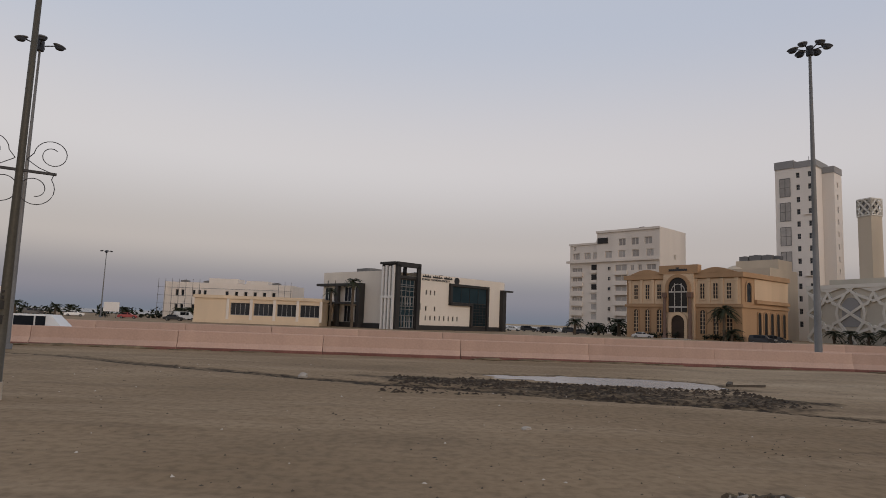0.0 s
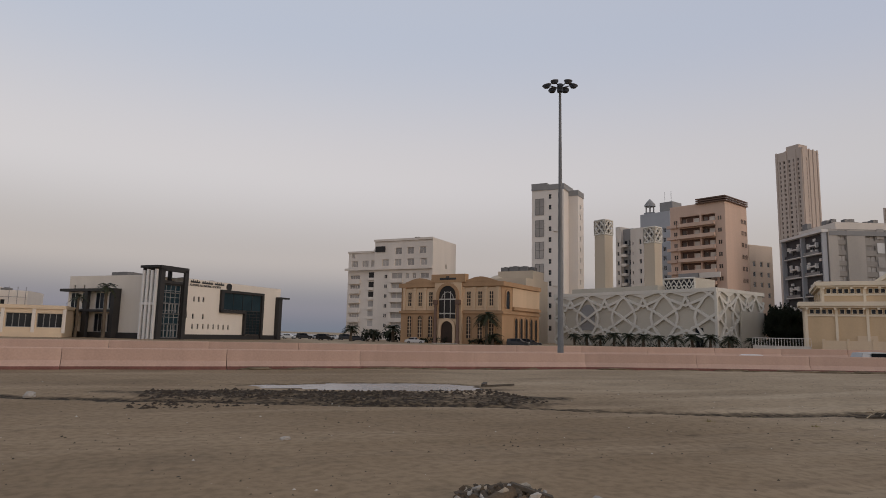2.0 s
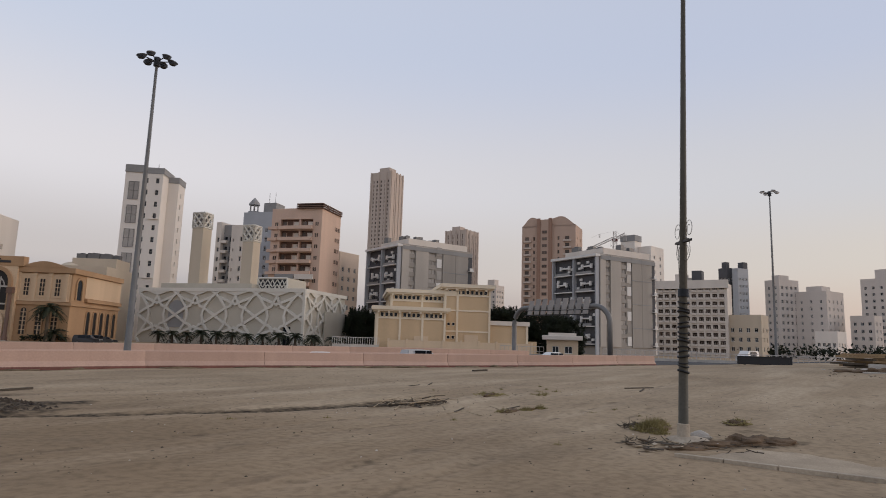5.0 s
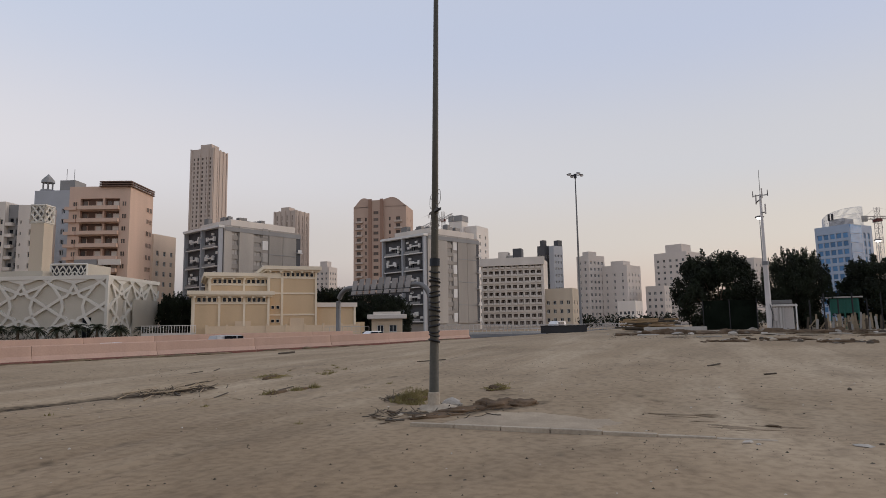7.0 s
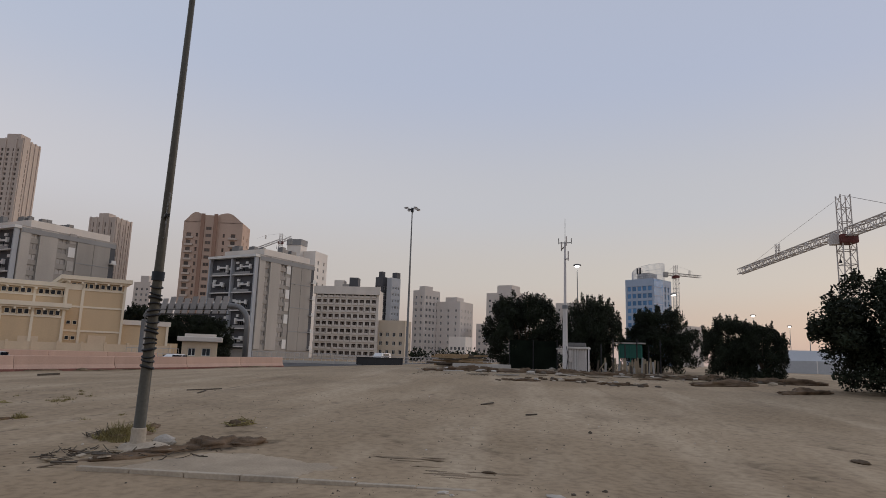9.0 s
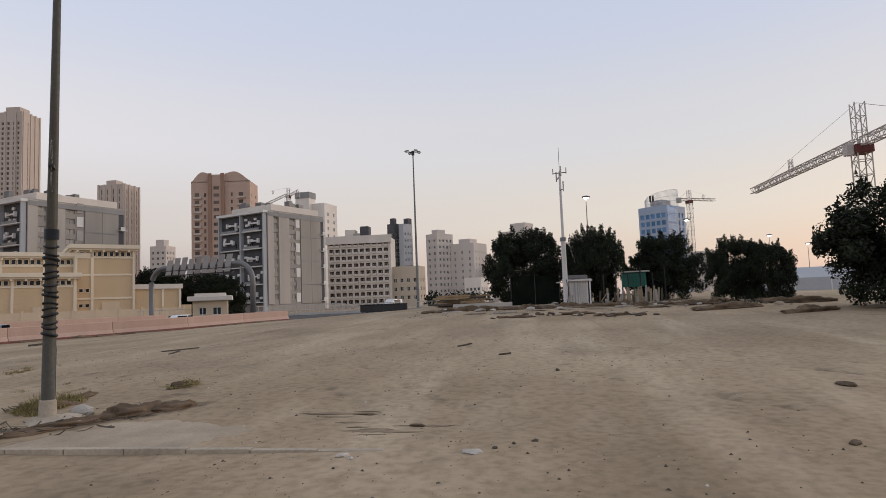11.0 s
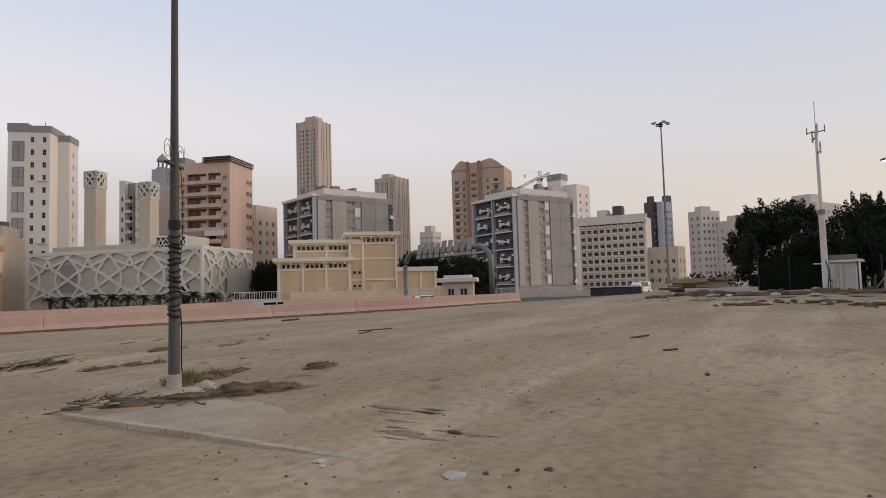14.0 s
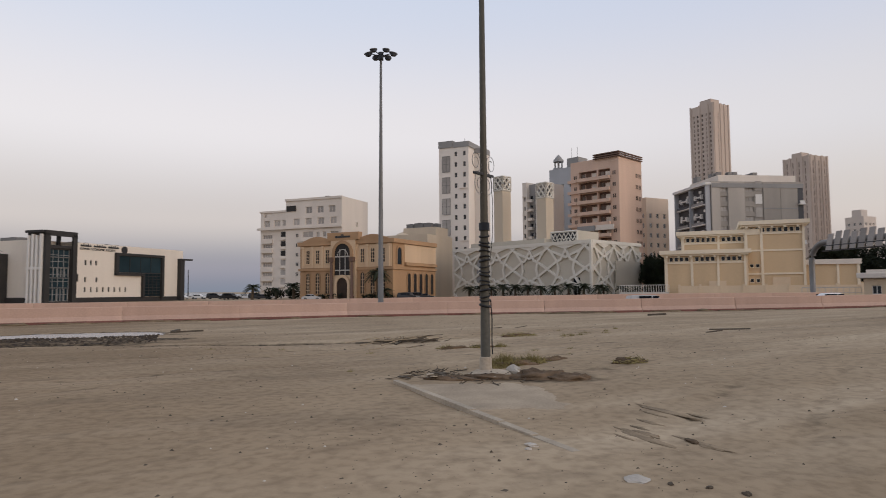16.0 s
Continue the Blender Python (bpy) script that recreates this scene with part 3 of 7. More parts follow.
def lettering(text, size, x, z, parent, material, name="sign"):
    cu = bpy.data.curves.new(name, "FONT")
    cu.body, cu.size, cu.extrude = text, size, 0.04
    ob = bpy.data.objects.new(name, cu)
    me = bpy.data.meshes.new_from_object(ob)
    bpy.data.objects.remove(ob)
    me.materials.append(material)
    return part(name, me, None, parent, "dark sign lettering", pose(x, -0.06, z, 90, 0, 0))


def economic_office():
    h = house("office_building", -11.7, 143.5, 48.2, "cream two-storey office building with a dark framed glass tower", "office building")
    slots = lambda a, b, n, z, w, hh: [(a + (b - a) * i / max(n - 1, 1), a + (b - a) * i / max(n - 1, 1) + w, z, z + hh) for i in range(n)]
    # long wing, with scattered slit windows and a large angular window
    f = slots(3.2, 6.0, 3, 8.3, 0.5, 1.1) + [(1.2, 1.7, 4.6, 6.2), (3.2, 3.7, 4.5, 5.6), (6.2, 6.7, 4.5, 5.6)] + slots(3.2, 14.5, 8, 2.3, 0.45, 1.1)
    L = (12.2, 25.6, 6.9, 10.9)
    f += [L, (20.2, 25.6, 1.2, 6.9)]
    block(h, 33.8, 22, 13.2, ECON, f=f[:-2], ox=7.2, oy=0.8, style="plain", glass=GLASSD, fm=CHARCOAL)
    for a, b, c, d in f[-2:]:
        part("window", window_mesh(b - a, d - c, "curtain" if c < 3 else "strip", TEALGLASS, CHARCOAL), None, h, "dark glazing", pose(7.2 + (a + b) / 2, 0.42, c))
    bm = bmesh.new()
    for a, b, c, d in ((11.3, 26.5, 10.9, 11.5), (11.3, 12.1, 6.2, 10.9), (25.7, 26.5, 0.3, 10.9), (11.3, 20.1, 6.2, 6.85), (19.5, 20.1, 1.0, 6.2)):
        box(bm, 7.2 + a, 7.2 + b, 0.1, 0.78, c, d)
    part("window_surround", bm, CHARCOAL, h, "dark grey projecting frame")
    bm = bmesh.new()
    box(bm, 39.0, 40.4, -0.4, 0.78, 0, 10.6)
    box(bm, 39.0, 43.2, -0.6, 0.75, 10.6, 11.0)
    part("fin", bm, CHARCOAL, h, "dark grey end fin")
    part("plinth", B(7.3, 40.9, 0.55, 0.79, 0, 1.1), CHARCOAL, h)
    # tower
    block(h, 7.2, 4.9, 12.2, CHARCOAL, f=[(1.0, 6.2, 0.4, 11.6)], style="curtain", glass=TEALGLASS, fm=GREYTOP, depth=0.6, name="tower_wall", wname="curtain_window")
    bm = bmesh.new()
    for a, b, c, d in ((-0.15, 0.95, 0, 14.6), (6.3, 7.35, 0, 14.6), (-0.15, 7.35, 14.1, 15.2)):
        box(bm, a, b, -0.5, -0.01, c, d)
    box(bm, -0.6, 7.3, 0, 5.0, 14.7, 15.2)
    part("tower_frame", bm, CHARCOAL, h, "dark grey portal frame")
    for i, z in enumerate((3.1, 5.2, 7.4, 9.6)):
        part("transom", B(1.0, 6.2, 0.25, 0.45, z, z + 0.2), MASTGREY, h)
    for a, b in ((0.0, 0.6), (6.6, 7.2)):
        part("tower_post", B(a, b, 4.2, 4.88, 12.2, 14.68), CHARCOAL, h)
    part("tower_side", B(0.0, 0.3, 0.0, 4.18, 12.2, 14.68), CHARCOAL, h)
    # pale mullions between the floor bands
    for z0, z1 in ((0.5, 3.0), (5.5, 7.4)):
        for k in range(6):
            u = 1.3 + 0.9 * k
            part("mullion", B(u, u + 0.13, 0.2, 0.4, z0, z1), GREYTOP, h)
    for i in range(4):
        part("white_fin", B(-0.5, -0.02, 0.4 + i * 1.15, 0.95 + i * 1.15, 0, 14.4 - 0.25 * (i % 2)), WHITE, h, "white vertical fin")
    part("fin_band", B(-0.55, -0.03, 0.35, 4.6, 7.0, 7.5), WHITE, h)
    # side wing
    block(h, 20, 23.4, 13.4, ECON, l=slots(1.5, 4.5, 2, 8.2, 0.5, 3.2) + slots(1.5, 4.5, 2, 1.8, 0.5, 4.5) , ox=1.2, oy=4.9, style="plain", glass=GLASSD, fm=GREYTOP, name="side_wall")
    bm = bmesh.new()
    box(bm, -0.5, 1.19, 12.0, 29.0, 9.9, 10.5)
    box(bm, -0.5, 1.19, 12.0, 13.0, 0, 9.9)
    box(bm, -0.5, 1.19, 13.01, 28.6, 5.5, 6.0)
    box(bm, -0.45, 0.35, 20.2, 21.2, 0, 9.9)
    part("portico", bm, CHARCOAL, h, "dark grey portal frame over a balcony")
    for y in (14.2, 18.2, 22.4, 26.0):
        part("balcony_window", window_mesh(2.6, 3.6, "two", GLASSD, WHITE), None, h, "", pose(1.1, y, 6.1, 0, 0, -90))
        part("entrance_window", window_mesh(2.4, 4.0, "two", GLASSD, GREYTOP), None, h, "", pose(1.1, y, 1.2, 0, 0, -90))
    part("side_plinth", B(0.7, 1.19, 5.0, 28.2, 0, 1.2), CHARCOAL, h)
    # sign
    lettering("KUWAIT ECONOMIC SOCIETY", 0.70, 9.0, 11.68, h, DARK)
    for k, (a, b) in enumerate(((9.2, 12.0), (12.6, 16.0), (16.6, 19.6))):
        bm = bmesh.new()
        box(bm, a, b, 0.68, 0.78, 12.4, 12.72)
        for j in range(5):
            u = a + (b - a) * (j + 0.3) / 5
            box(bm, u, u + 0.16, 0.68, 0.78, 12.72, 13.1 if j % 2 else 12.92)
        part("sign_bar", bm, DARK, h, "dark sign lettering")
    part("sign_disc", T([(21.3, 0.55, 12.25), (21.3, 0.79, 12.25)], 0.85, 24), DARK, h, "round dark emblem")
    for (p, w, d, hh) in on_roof(48.2, -11.7, 143.5, [(12, 6, 12.4, 2, 1.2, 1.3), (16, 7, 12.4, 2, 1.2, 1.3), (20, 5, 12.4, 1.6, 1.2, 1.2), (25, 7, 12.4, 2, 1.2, 1.3), (9.5, 20, 12.6, 5, 5, 2.2)]):
        roof_unit(*p, 48.2, w, d, hh)
    for ob in h.children:
        if ob.name.startswith("sign") and ob.name[4:5] in ("", "."):
            ob.location.y = 0.72


economic_office()


def low_hall():
    h = house("low_building", -58.0, 146.4, 3, "long low beige building with wide dark windows", "building")
    f = [(8.2 + i * 5.3, 12.6 + i * 5.3, 1.9, 4.7) for i in range(4)]
    block(h, 28.7, 16, 6.3, BEIGE, f=f, style="strip", glass=GLASS, fm=GREYTOP, depth=0.5)
    band(h, 28.7, 16, 5.6, 0.72, 0.3, BEIGE)
    for i in range(5):
        part("column", B(7.35 + i * 5.3, 7.95 + i * 5.3, -0.25, -0.003, 0.8, 5.6), OFFWH, h)
    part("plinth", B(0, 28.7, -0.3, -0.01, 0, 0.9), BEIGE, h)


low_hall()


def shell_building():
    h = house("unfinished_building", -78.7, 176, 0, "white unfinished two-storey building with scaffolding", "building")
    f = [(3.2 + i * 1.55, 4.0 + i * 1.55, z, z + 1.7) for z in (2.6, 6.6) for i in range(6) if i != 2] + [(17 + i * 2.6, 17.9 + i * 2.6, 6.6, 8.2) for i in range(6)]
    block(h, 35.5, 14, 10.4, OFFWH, f=f, style="hole", glass=GLASSD)
    block(h, 8, 6, 1.4, OFFWH, ox=11.5, oy=2, oz=10.4, name="roof_room")
    block(h, 6, 6, 1.0, OFFWH, ox=22, oy=2, oz=10.4, name="roof_room")
    bm = bmesh.new()
    for x in [-1.2 + 1.9 * i for i in range(7)] + [32 + 1.7 * i for i in range(3)]:
        tube(bm, [(x, -1.2, 0), (x, -1.2, 11.2)], 0.06, 5)
    for z in (2.2, 4.4, 6.6, 8.8):
        tube(bm, [(-1.4, -1.2, z), (10.4, -1.2, z)], 0.05, 5)
        tube(bm, [(10.4, -1.2, z), (35.6, -1.2, z)], 0.05, 5)
    tagged(new("scaffolding", mesh("scaffolding", bm, MASTGREY)), "steel tube scaffolding against a white wall", "scaffolding").matrix_basis = h.matrix_basis.copy()
    for i in range(5):
        p = h.matrix_basis @ Vector((4 + i * 6.5, 4, 10.4 - 0.95))
        roof_unit(*p, 0, 2.2, 1.4, 1.6)


shell_building()


def arch_bm(w, h, depth, seg=10, mi=0, bm=None, x=0, z=0):
    """A solid panel with a round head."""
    bm = bm or bmesh.new()
    r = w / 2
    pts = [(-r, 0), (r, 0)] + [(r * math.cos(math.pi * k / seg), h - r + r * math.sin(math.pi * k / seg)) for k in range(seg + 1)]
    a = [bm.verts.new((x + px, 0, z + pz)) for px, pz in pts]
    b = [bm.verts.new((x + px, depth, z + pz)) for px, pz in pts]
    bm.faces.new(a).material_index = mi
    bm.faces.new(b[::-1]).material_index = mi
    n = len(a)
    for i in range(n):
        bm.faces.new((a[i], b[i], b[(i + 1) % n], a[(i + 1) % n])).material_index = mi
    bmesh.ops.recalc_face_normals(bm, faces=bm.faces)
    return bm


def arch_ring(w, h, t, depth, seg=12):
    """A round-headed surround of thickness t."""
    bm = bmesh.new()
    r = w / 2
    ins = [(-r, 0)] + [(r * math.cos(math.pi * (1 - k / seg)), h - r + r * math.sin(math.pi * (1 - k / seg))) for k in range(seg + 1)] + [(r, 0)]
    R = r + t
    out = [(-R, 0)] + [(R * math.cos(math.pi * (1 - k / seg)), h - r + R * math.sin(math.pi * (1 - k / seg))) for k in range(seg + 1)] + [(R, 0)]
    rows = [[bm.verts.new((x, y, z)) for x, z in q] for q in (ins, out) for y in (-depth, 0)]
    i0, i1, o0, o1 = rows
    for k in range(len(ins) - 1):
        for a, b in ((i0, o0), (o0, o1), (i1, i0)):
            bm.faces.new((a[k], a[k + 1], b[k + 1], b[k]))
    bmesh.ops.recalc_face_normals(bm, faces=bm.faces)
    return bm


def arched_window(parent, x, z, w, h, y=0.0, rot=0, glass=None, cols=2, rows=6):
    """A round-headed window: pane, surround and glazing bars as parts."""
    win = part("window", arch_bm(w, h, 0.05), glass or DARKIN, parent, "", pose(x, y - 0.06, z, 0, 0, rot))
    part("surround", arch_ring(w, h, 0.22, 0.16), ORANGE, win)
    bm = bmesh.new()
    for i in range(1, cols):
        u = -w / 2 + w * i / cols
        box(bm, u - 0.09, u + 0.09, -0.06, -0.004, 0, h - 0.15)
    for j in range(1, rows):
        v = h * j / rows
        half = w / 2 if v < h - w / 2 else math.sqrt(max((w / 2) ** 2 - (v - h + w / 2) ** 2, 0.01))
        box(bm, -half, half, -0.06, -0.004, v - 0.06, v + 0.06)
    part("glazing_bar", bm, ORANGEL, win)


def orange_hall():
    W, D, H = 27.3, 21, 14.4
    h = house("villa", 42.1, 152.0, -50, "ochre neoclassical two-storey hall with round arches", "villa")
    block(h, W, D, H, ORANGE, name="wall")
    bays = [2.6, 5.6, 8.6, 18.9, 21.8, 24.7]
    for a, e in ((0.9, 10.4), (17.0, W - 0.3)):
        part("upper_panel", B(a, e, -0.12, -0.004, 7.9, 13.2), ORANGEL, h, "pale ochre upper wall field")
    for x in bays:
        arched_window(h, x, 1.6, 1.15, 5.0)
        wn = part("window", window_mesh(1.15, 3.4, "tall", DARKIN, ORANGEL), None, h, "", pose(x, -0.22, 8.9))
        part("window_surround", B(-0.75, 0.75, -0.03, 0.09, -0.3, -0.02), ORANGEL, wn)
    for x in (1.0, 4.1, 7.1, 10.1, 17.4, 20.35, 23.25, 26.3):
        bm = B(x - 0.28, x + 0.28, -0.32, -0.125, 7.9, 13.3)
        box(bm, x - 0.38, x + 0.38, -0.4, -0.125, 12.7, 13.3)
        part("pilaster", bm, ORANGEL, h)
    band(h, W, D, 7.2, 0.55, 0.35, ORANGE, name="string_course")
    band(h, W, D, 13.4, 1.0, 0.55, ORANGE, name="cornice")
    # portal
    c = 13.7
    part("portal", B(c - 3.6, c + 3.6, -0.85, -0.01, 0, 15.2), ORANGEL, h, "projecting pale ochre portal")
    part("parapet", B(c - 4.6, c + 4.6, -0.95, 0.6, 14.42, 16.3), ORANGE, h, "raised ochre parapet")
    part("fanlight", arch_bm(4.6, 7.6, 0.06), DARKIN, h, "large dark arched window", pose(c, -0.93, 6.0))
    part("fanlight_surround", arch_ring(4.6, 7.6, 0.7, 0.35), ORANGE, h, "", pose(c, -0.87, 6.0))
    bm = bmesh.new()
    for u in (-0.8, 0.8):
        box(bm, u - 0.08, u + 0.08, -0.1, 0, 0, 6.3)
    for v in (1.0, 4.3):
        box(bm, -2.2, 2.2, -0.1, 0, v, v + 0.3)
    tube(bm, [(1.55 * math.cos(a), -0.05, 4.6 + 1.55 * math.sin(a)) for a in [math.pi * k / 10 for k in range(11)]], 0.09, 6)
    part("fanlight_bar", bm, PALECONC, h, "pale stone tracery", pose(c, -0.94, 6.0))
    part("door", arch_bm(3.2, 5.0, 0.08), DARKWOOD, h, "dark arched wooden door", pose(c, -0.97, 0.5))
    part("door_surround", arch_ring(3.2, 5.0, 0.7, 0.4), ORANGEL, h, "", pose(c, -0.88, 0.4))
    for u in (-3.0, 3.0):
        bm = T([(c + u, -1.35, 0.0), (c + u, -1.35, 1.0), (c + u, -1.35, 1.01), (c + u, -1.35, 9.2)], [0.5, 0.5, 0.36, 0.32], 12)
        box(bm, c + u - 0.55, c + u + 0.55, -1.75, -0.86, 9.2, 10.3)
        part("column", bm, BROWND, h, "dark brown portal column")
    for a, b in ((1.0, 10.0), (17.4, 26.4)):   # low curved gables
        bm = bmesh.new()
        n = 10
        lo = [bm.verts.new((a + (b - a) * k / n, -0.5, 14.45)) for k in range(n + 1)]
        hi = [bm.verts.new((a + (b - a) * k / n, -0.5, 14.5 + 1.1 * math.sin(math.pi * k / n) ** 1.2)) for k in range(n + 1)]
        lo2 = [bm.verts.new(v.co + Vector((0, 0.7, 0))) for v in lo]
        hi2 = [bm.verts.new(v.co + Vector((0, 0.7, 0))) for v in hi]
        for k in range(n):
            for p, q in ((lo, hi), (hi, hi2), (hi2, lo2)):
                bm.faces.new((p[k], p[k + 1], q[k + 1], q[k]))
        bmesh.ops.recalc_face_normals(bm, faces=bm.faces)
        part("gable", bm, ORANGE, h, "low curved ochre gable")
    # side
    part("side_panel", B(W + 0.004, W + 0.12, 5.2, D, 9.0, 13.3), ORANGEL, h, "pale ochre upper wall field")
    for k in range(5):
        part("side_arch", arch_bm(1.5, 5.2, 0.06), DARKIN, h, "", pose(W + 0.07, 7.2 + k * 2.9, 1.2, 0, 0, 90))
        part("side_arch_surround", arch_ring(1.5, 5.2, 0.25, 0.18), ORANGE, h, "", pose(W + 0.02, 7.2 + k * 2.9, 1.2, 0, 0, 90))
    part("side_arch", arch_bm(2.0, 4.0, 0.06), GLASSD, h, "", pose(W + 0.07, 2.6, 8.4, 0, 0, 90))
    part("side_arch_surround", arch_ring(2.0, 4.0, 0.4, 0.25), ORANGE, h, "", pose(W + 0.02, 2.6, 8.4, 0, 0, 90))
    part("side_ledge", B(W + 0.004, W + 0.6, 5.2, D, 8.2, 8.9), ORANGE, h)
    part("sign_bar", B(c - 2.2, c + 2.2, -1.05, -0.96, 15.0, 15.45), DARK, h, "dark sign lettering")
    part("sign_bar", B(c - 0.5, c + 0.3, -1.05, -0.96, 15.5, 15.8), DARK, h, "dark sign lettering")
    part("step", B(c - 3.4, c + 3.4, -2.2, -0.86, 0, 0.35), PALECONC, h)


orange_hall()


def domed_block():
    h = house("apartment_block", 64.0, 178.0, -50, "beige apartment block with roof equipment", "building")
    block(h, 24, 16, 18.4, MINAR, f=grid(0, 24, 6, 3, 18, 4, 1.8, 1.6))
    bm = bmesh.new()
    bmesh.ops.create_uvsphere(bm, u_segments=20, v_segments=10, radius=3.6, matrix=Matrix.Diagonal((1, 1, 0.7, 1)))
    part("dome", bm, MINAR, h, "beige roof dome", pose(12, 8, 17.6))
    block(h, 11, 8, 2.6, MINAR, ox=12.5, oy=6, oz=18.4, name="roof_room")
    for (p, w, d, hh) in on_roof(-50, 64, 178, [(14, 8, 20.7, 2.4, 1.5, 1.6), (17, 8, 20.7, 3.0, 1.5, 1.8), (20, 8, 20.7, 2.6, 1.5, 1.7), (21, 11, 20.7, 2.6, 1.5, 1.7)]):
        roof_unit(*p, -50, w, d, hh)
    k = house("apartment_block", 91.9, 195.5, -45, "pale apartment block half hidden behind a villa", "building")
    block(k, 9, 12, 23.8, OFFWH, f=grid(0, 9, 3, 2, 23, 6, 1.2, 1.5))


domed_block()


def white_apartments():
    x, y = 39.6, 212.5
    h = house("apartment_block", x, y, -45, "cream eight-storey apartment block with a domed roof room", "apartment block")
    g = [4.0 + 3.15 * j for j in range(6)]
    f = [(1.3, 3.7, 23.9, 26.0), (5.5, 7.9, 23.9, 26.0), (8.9, 10.2, 23.9, 26.0), (1.3, 2.4, 26.9, 28.2)] + [(0.9, 4.8, z + 0.1, z + 1.4) for z in g]
    block(h, 10.6, 17, 29.2, OFFWH, f=f, style="strip", glass=GLASSG, fm=OFFWH, name="wall")
    f = [(18.4 - 10.62 + 4.4 * i, 20.8 - 10.62 + 4.4 * i, 27.6, 29.8) for i in range(3)] + [(13.6 - 10.62 + 4.7 * i, 16.0 - 10.62 + 4.7 * i, 23.9, 26.1) for i in range(4)]
    f += [(6.6, 10.6, z, z + 1.9) for z in g] + [(11.9, 13.1, z, z + 1.7) for z in g] + [(14.4, 15.6, z, z + 1.7) for z in g] + [(17.2, 20.2, z, z + 1.7) for z in g]
    block(h, 21.4, 17, 32.6, OFFWH, f=f, ox=10.62, oy=-0.6, style="two", glass=GLASSG, fm=OFFWH, name="wall", r=[(9, 10.2, 20, 21.6), (9, 10.2, 23.5, 25)])
    for z in g:
        # no real recess: a flat panel's colour gives the loggia its shade
        part("loggia", B(8.3, 10.4, -0.06, -0.004, z - 0.2, z + 2.3), DARKIN if z > 12 else GLASSG, h, "flat loggia panel with its shade put into the colour")
        part("loggia_front", B(8.2, 10.5, -0.5, -0.07, z - 0.4, z + 0.5), OFFWH, h, "cream loggia parapet")
        part("bay", B(0.6, 5.1, -0.55, -0.004, z - 1.5, z - 0.1), OFFWH, h, "cream projecting bay band")
        part("bay", B(16.9, 21.5, -1.2, -0.61, z - 1.3, z - 0.1), OFFWH, h, "cream projecting bay band")
        part("small_window", window_mesh(1.1, 1.3, "two", GLASSD, OFFWH), None, h, "", pose(15.2, -0.72, z + 0.1))
    part("cornice", B(-0.6, 32.1, -1.3, -0.61, 22.7, 23.4), OFFWH, h)
    part("roof_edge", B(10.4, 32.2, -0.95, -0.61, 32.0, 32.7), OFFWH, h)
    part("roof_edge", B(-0.3, 10.4, -0.3, -0.004, 28.6, 29.2), OFFWH, h)
    bm = bmesh.new()
    bmesh.ops.create_uvsphere(bm, u_segments=20, v_segments=10, radius=3.2, matrix=Matrix.Diagonal((1, 1, 0.7, 1)))
    part("dome", bm, OFFWH, h, "cream roof dome", pose(11.6, 3.2, 29.4))
    # solid panel, dark for the shade of a terrace opening
    part("roof_frame", B(11.0, 14.6, -0.9, -0.61, 28.6, 30.4), DARKIN, h, "solid dark panel in place of a shaded roof opening")
    part("roof_vent", B(24, 25.6, 2, 3.4, 31.8, 33.4), DARK, h)


white_apartments()


def white_tower():
    h = house("apartment_tower", 92.2, 181.5, -48, "slender white apartment tower with a grey crown", "apartment tower")
    f = [(1.2, 4.1, 5.5 + 6.95 * j + 0.3, 5.5 + 6.95 * j + 5.6) for j in range(6)]
    g = [(a, a + 0.9, 4.2 + 3.45 * j, 5.7 + 3.45 * j) for j in range(13) for a in (5.6, 8.6)]
    block(h, 10.5, 9, 50.0, WHTOW, f=g, style="cross", glass=GLASS, fm=MASTGREY, name="wall")
    for a, b, c, d in f:
        part("window_bay", window_mesh(b - a, d - c, "cross", GLASSG, MASTGREY), None, h, "grey glazed bay", pose((a + b) / 2, -0.14, c))
    for z in (3.0, 6.4, 9.8, 13.2):
        for a in (1.3, 2.6):
            part("lower_window", window_mesh(1.1, 1.5, "two", GLASSD, MASTGREY), None, h, "", pose(a + 0.6, -0.02, z - 1.0))
    block(h, 5.2, 9.4, 2.2, GREYTOP, ox=-0.1, oy=-0.25, oz=48.6, name="crown")
    block(h, 5.6, 9.2, 1.8, GREYTOP, ox=5.15, oy=-0.1, oz=48.4, name="crown")
    for z in (18, 35):
        part("ledge", B(7.4, 10.3, -0.4, -0.004, z, z + 0.25), WHTOW, h)
    part("roof_aerial", T([(8, 3, 49.5), (8, 3, 52)], 0.08, 6), DARK, h)
    block(h, 3.0, 6, 47.0, WHTOW, ox=10.52, oy=5.0, name="rear_wall", r=[(2, 3, 5 + 3.45 * j, 6.5 + 3.45 * j) for j in range(12)])
    block(h, 3.2, 6.2, 1.8, GREYTOP, ox=10.45, oy=4.9, oz=47.0, name="crown")


white_tower()


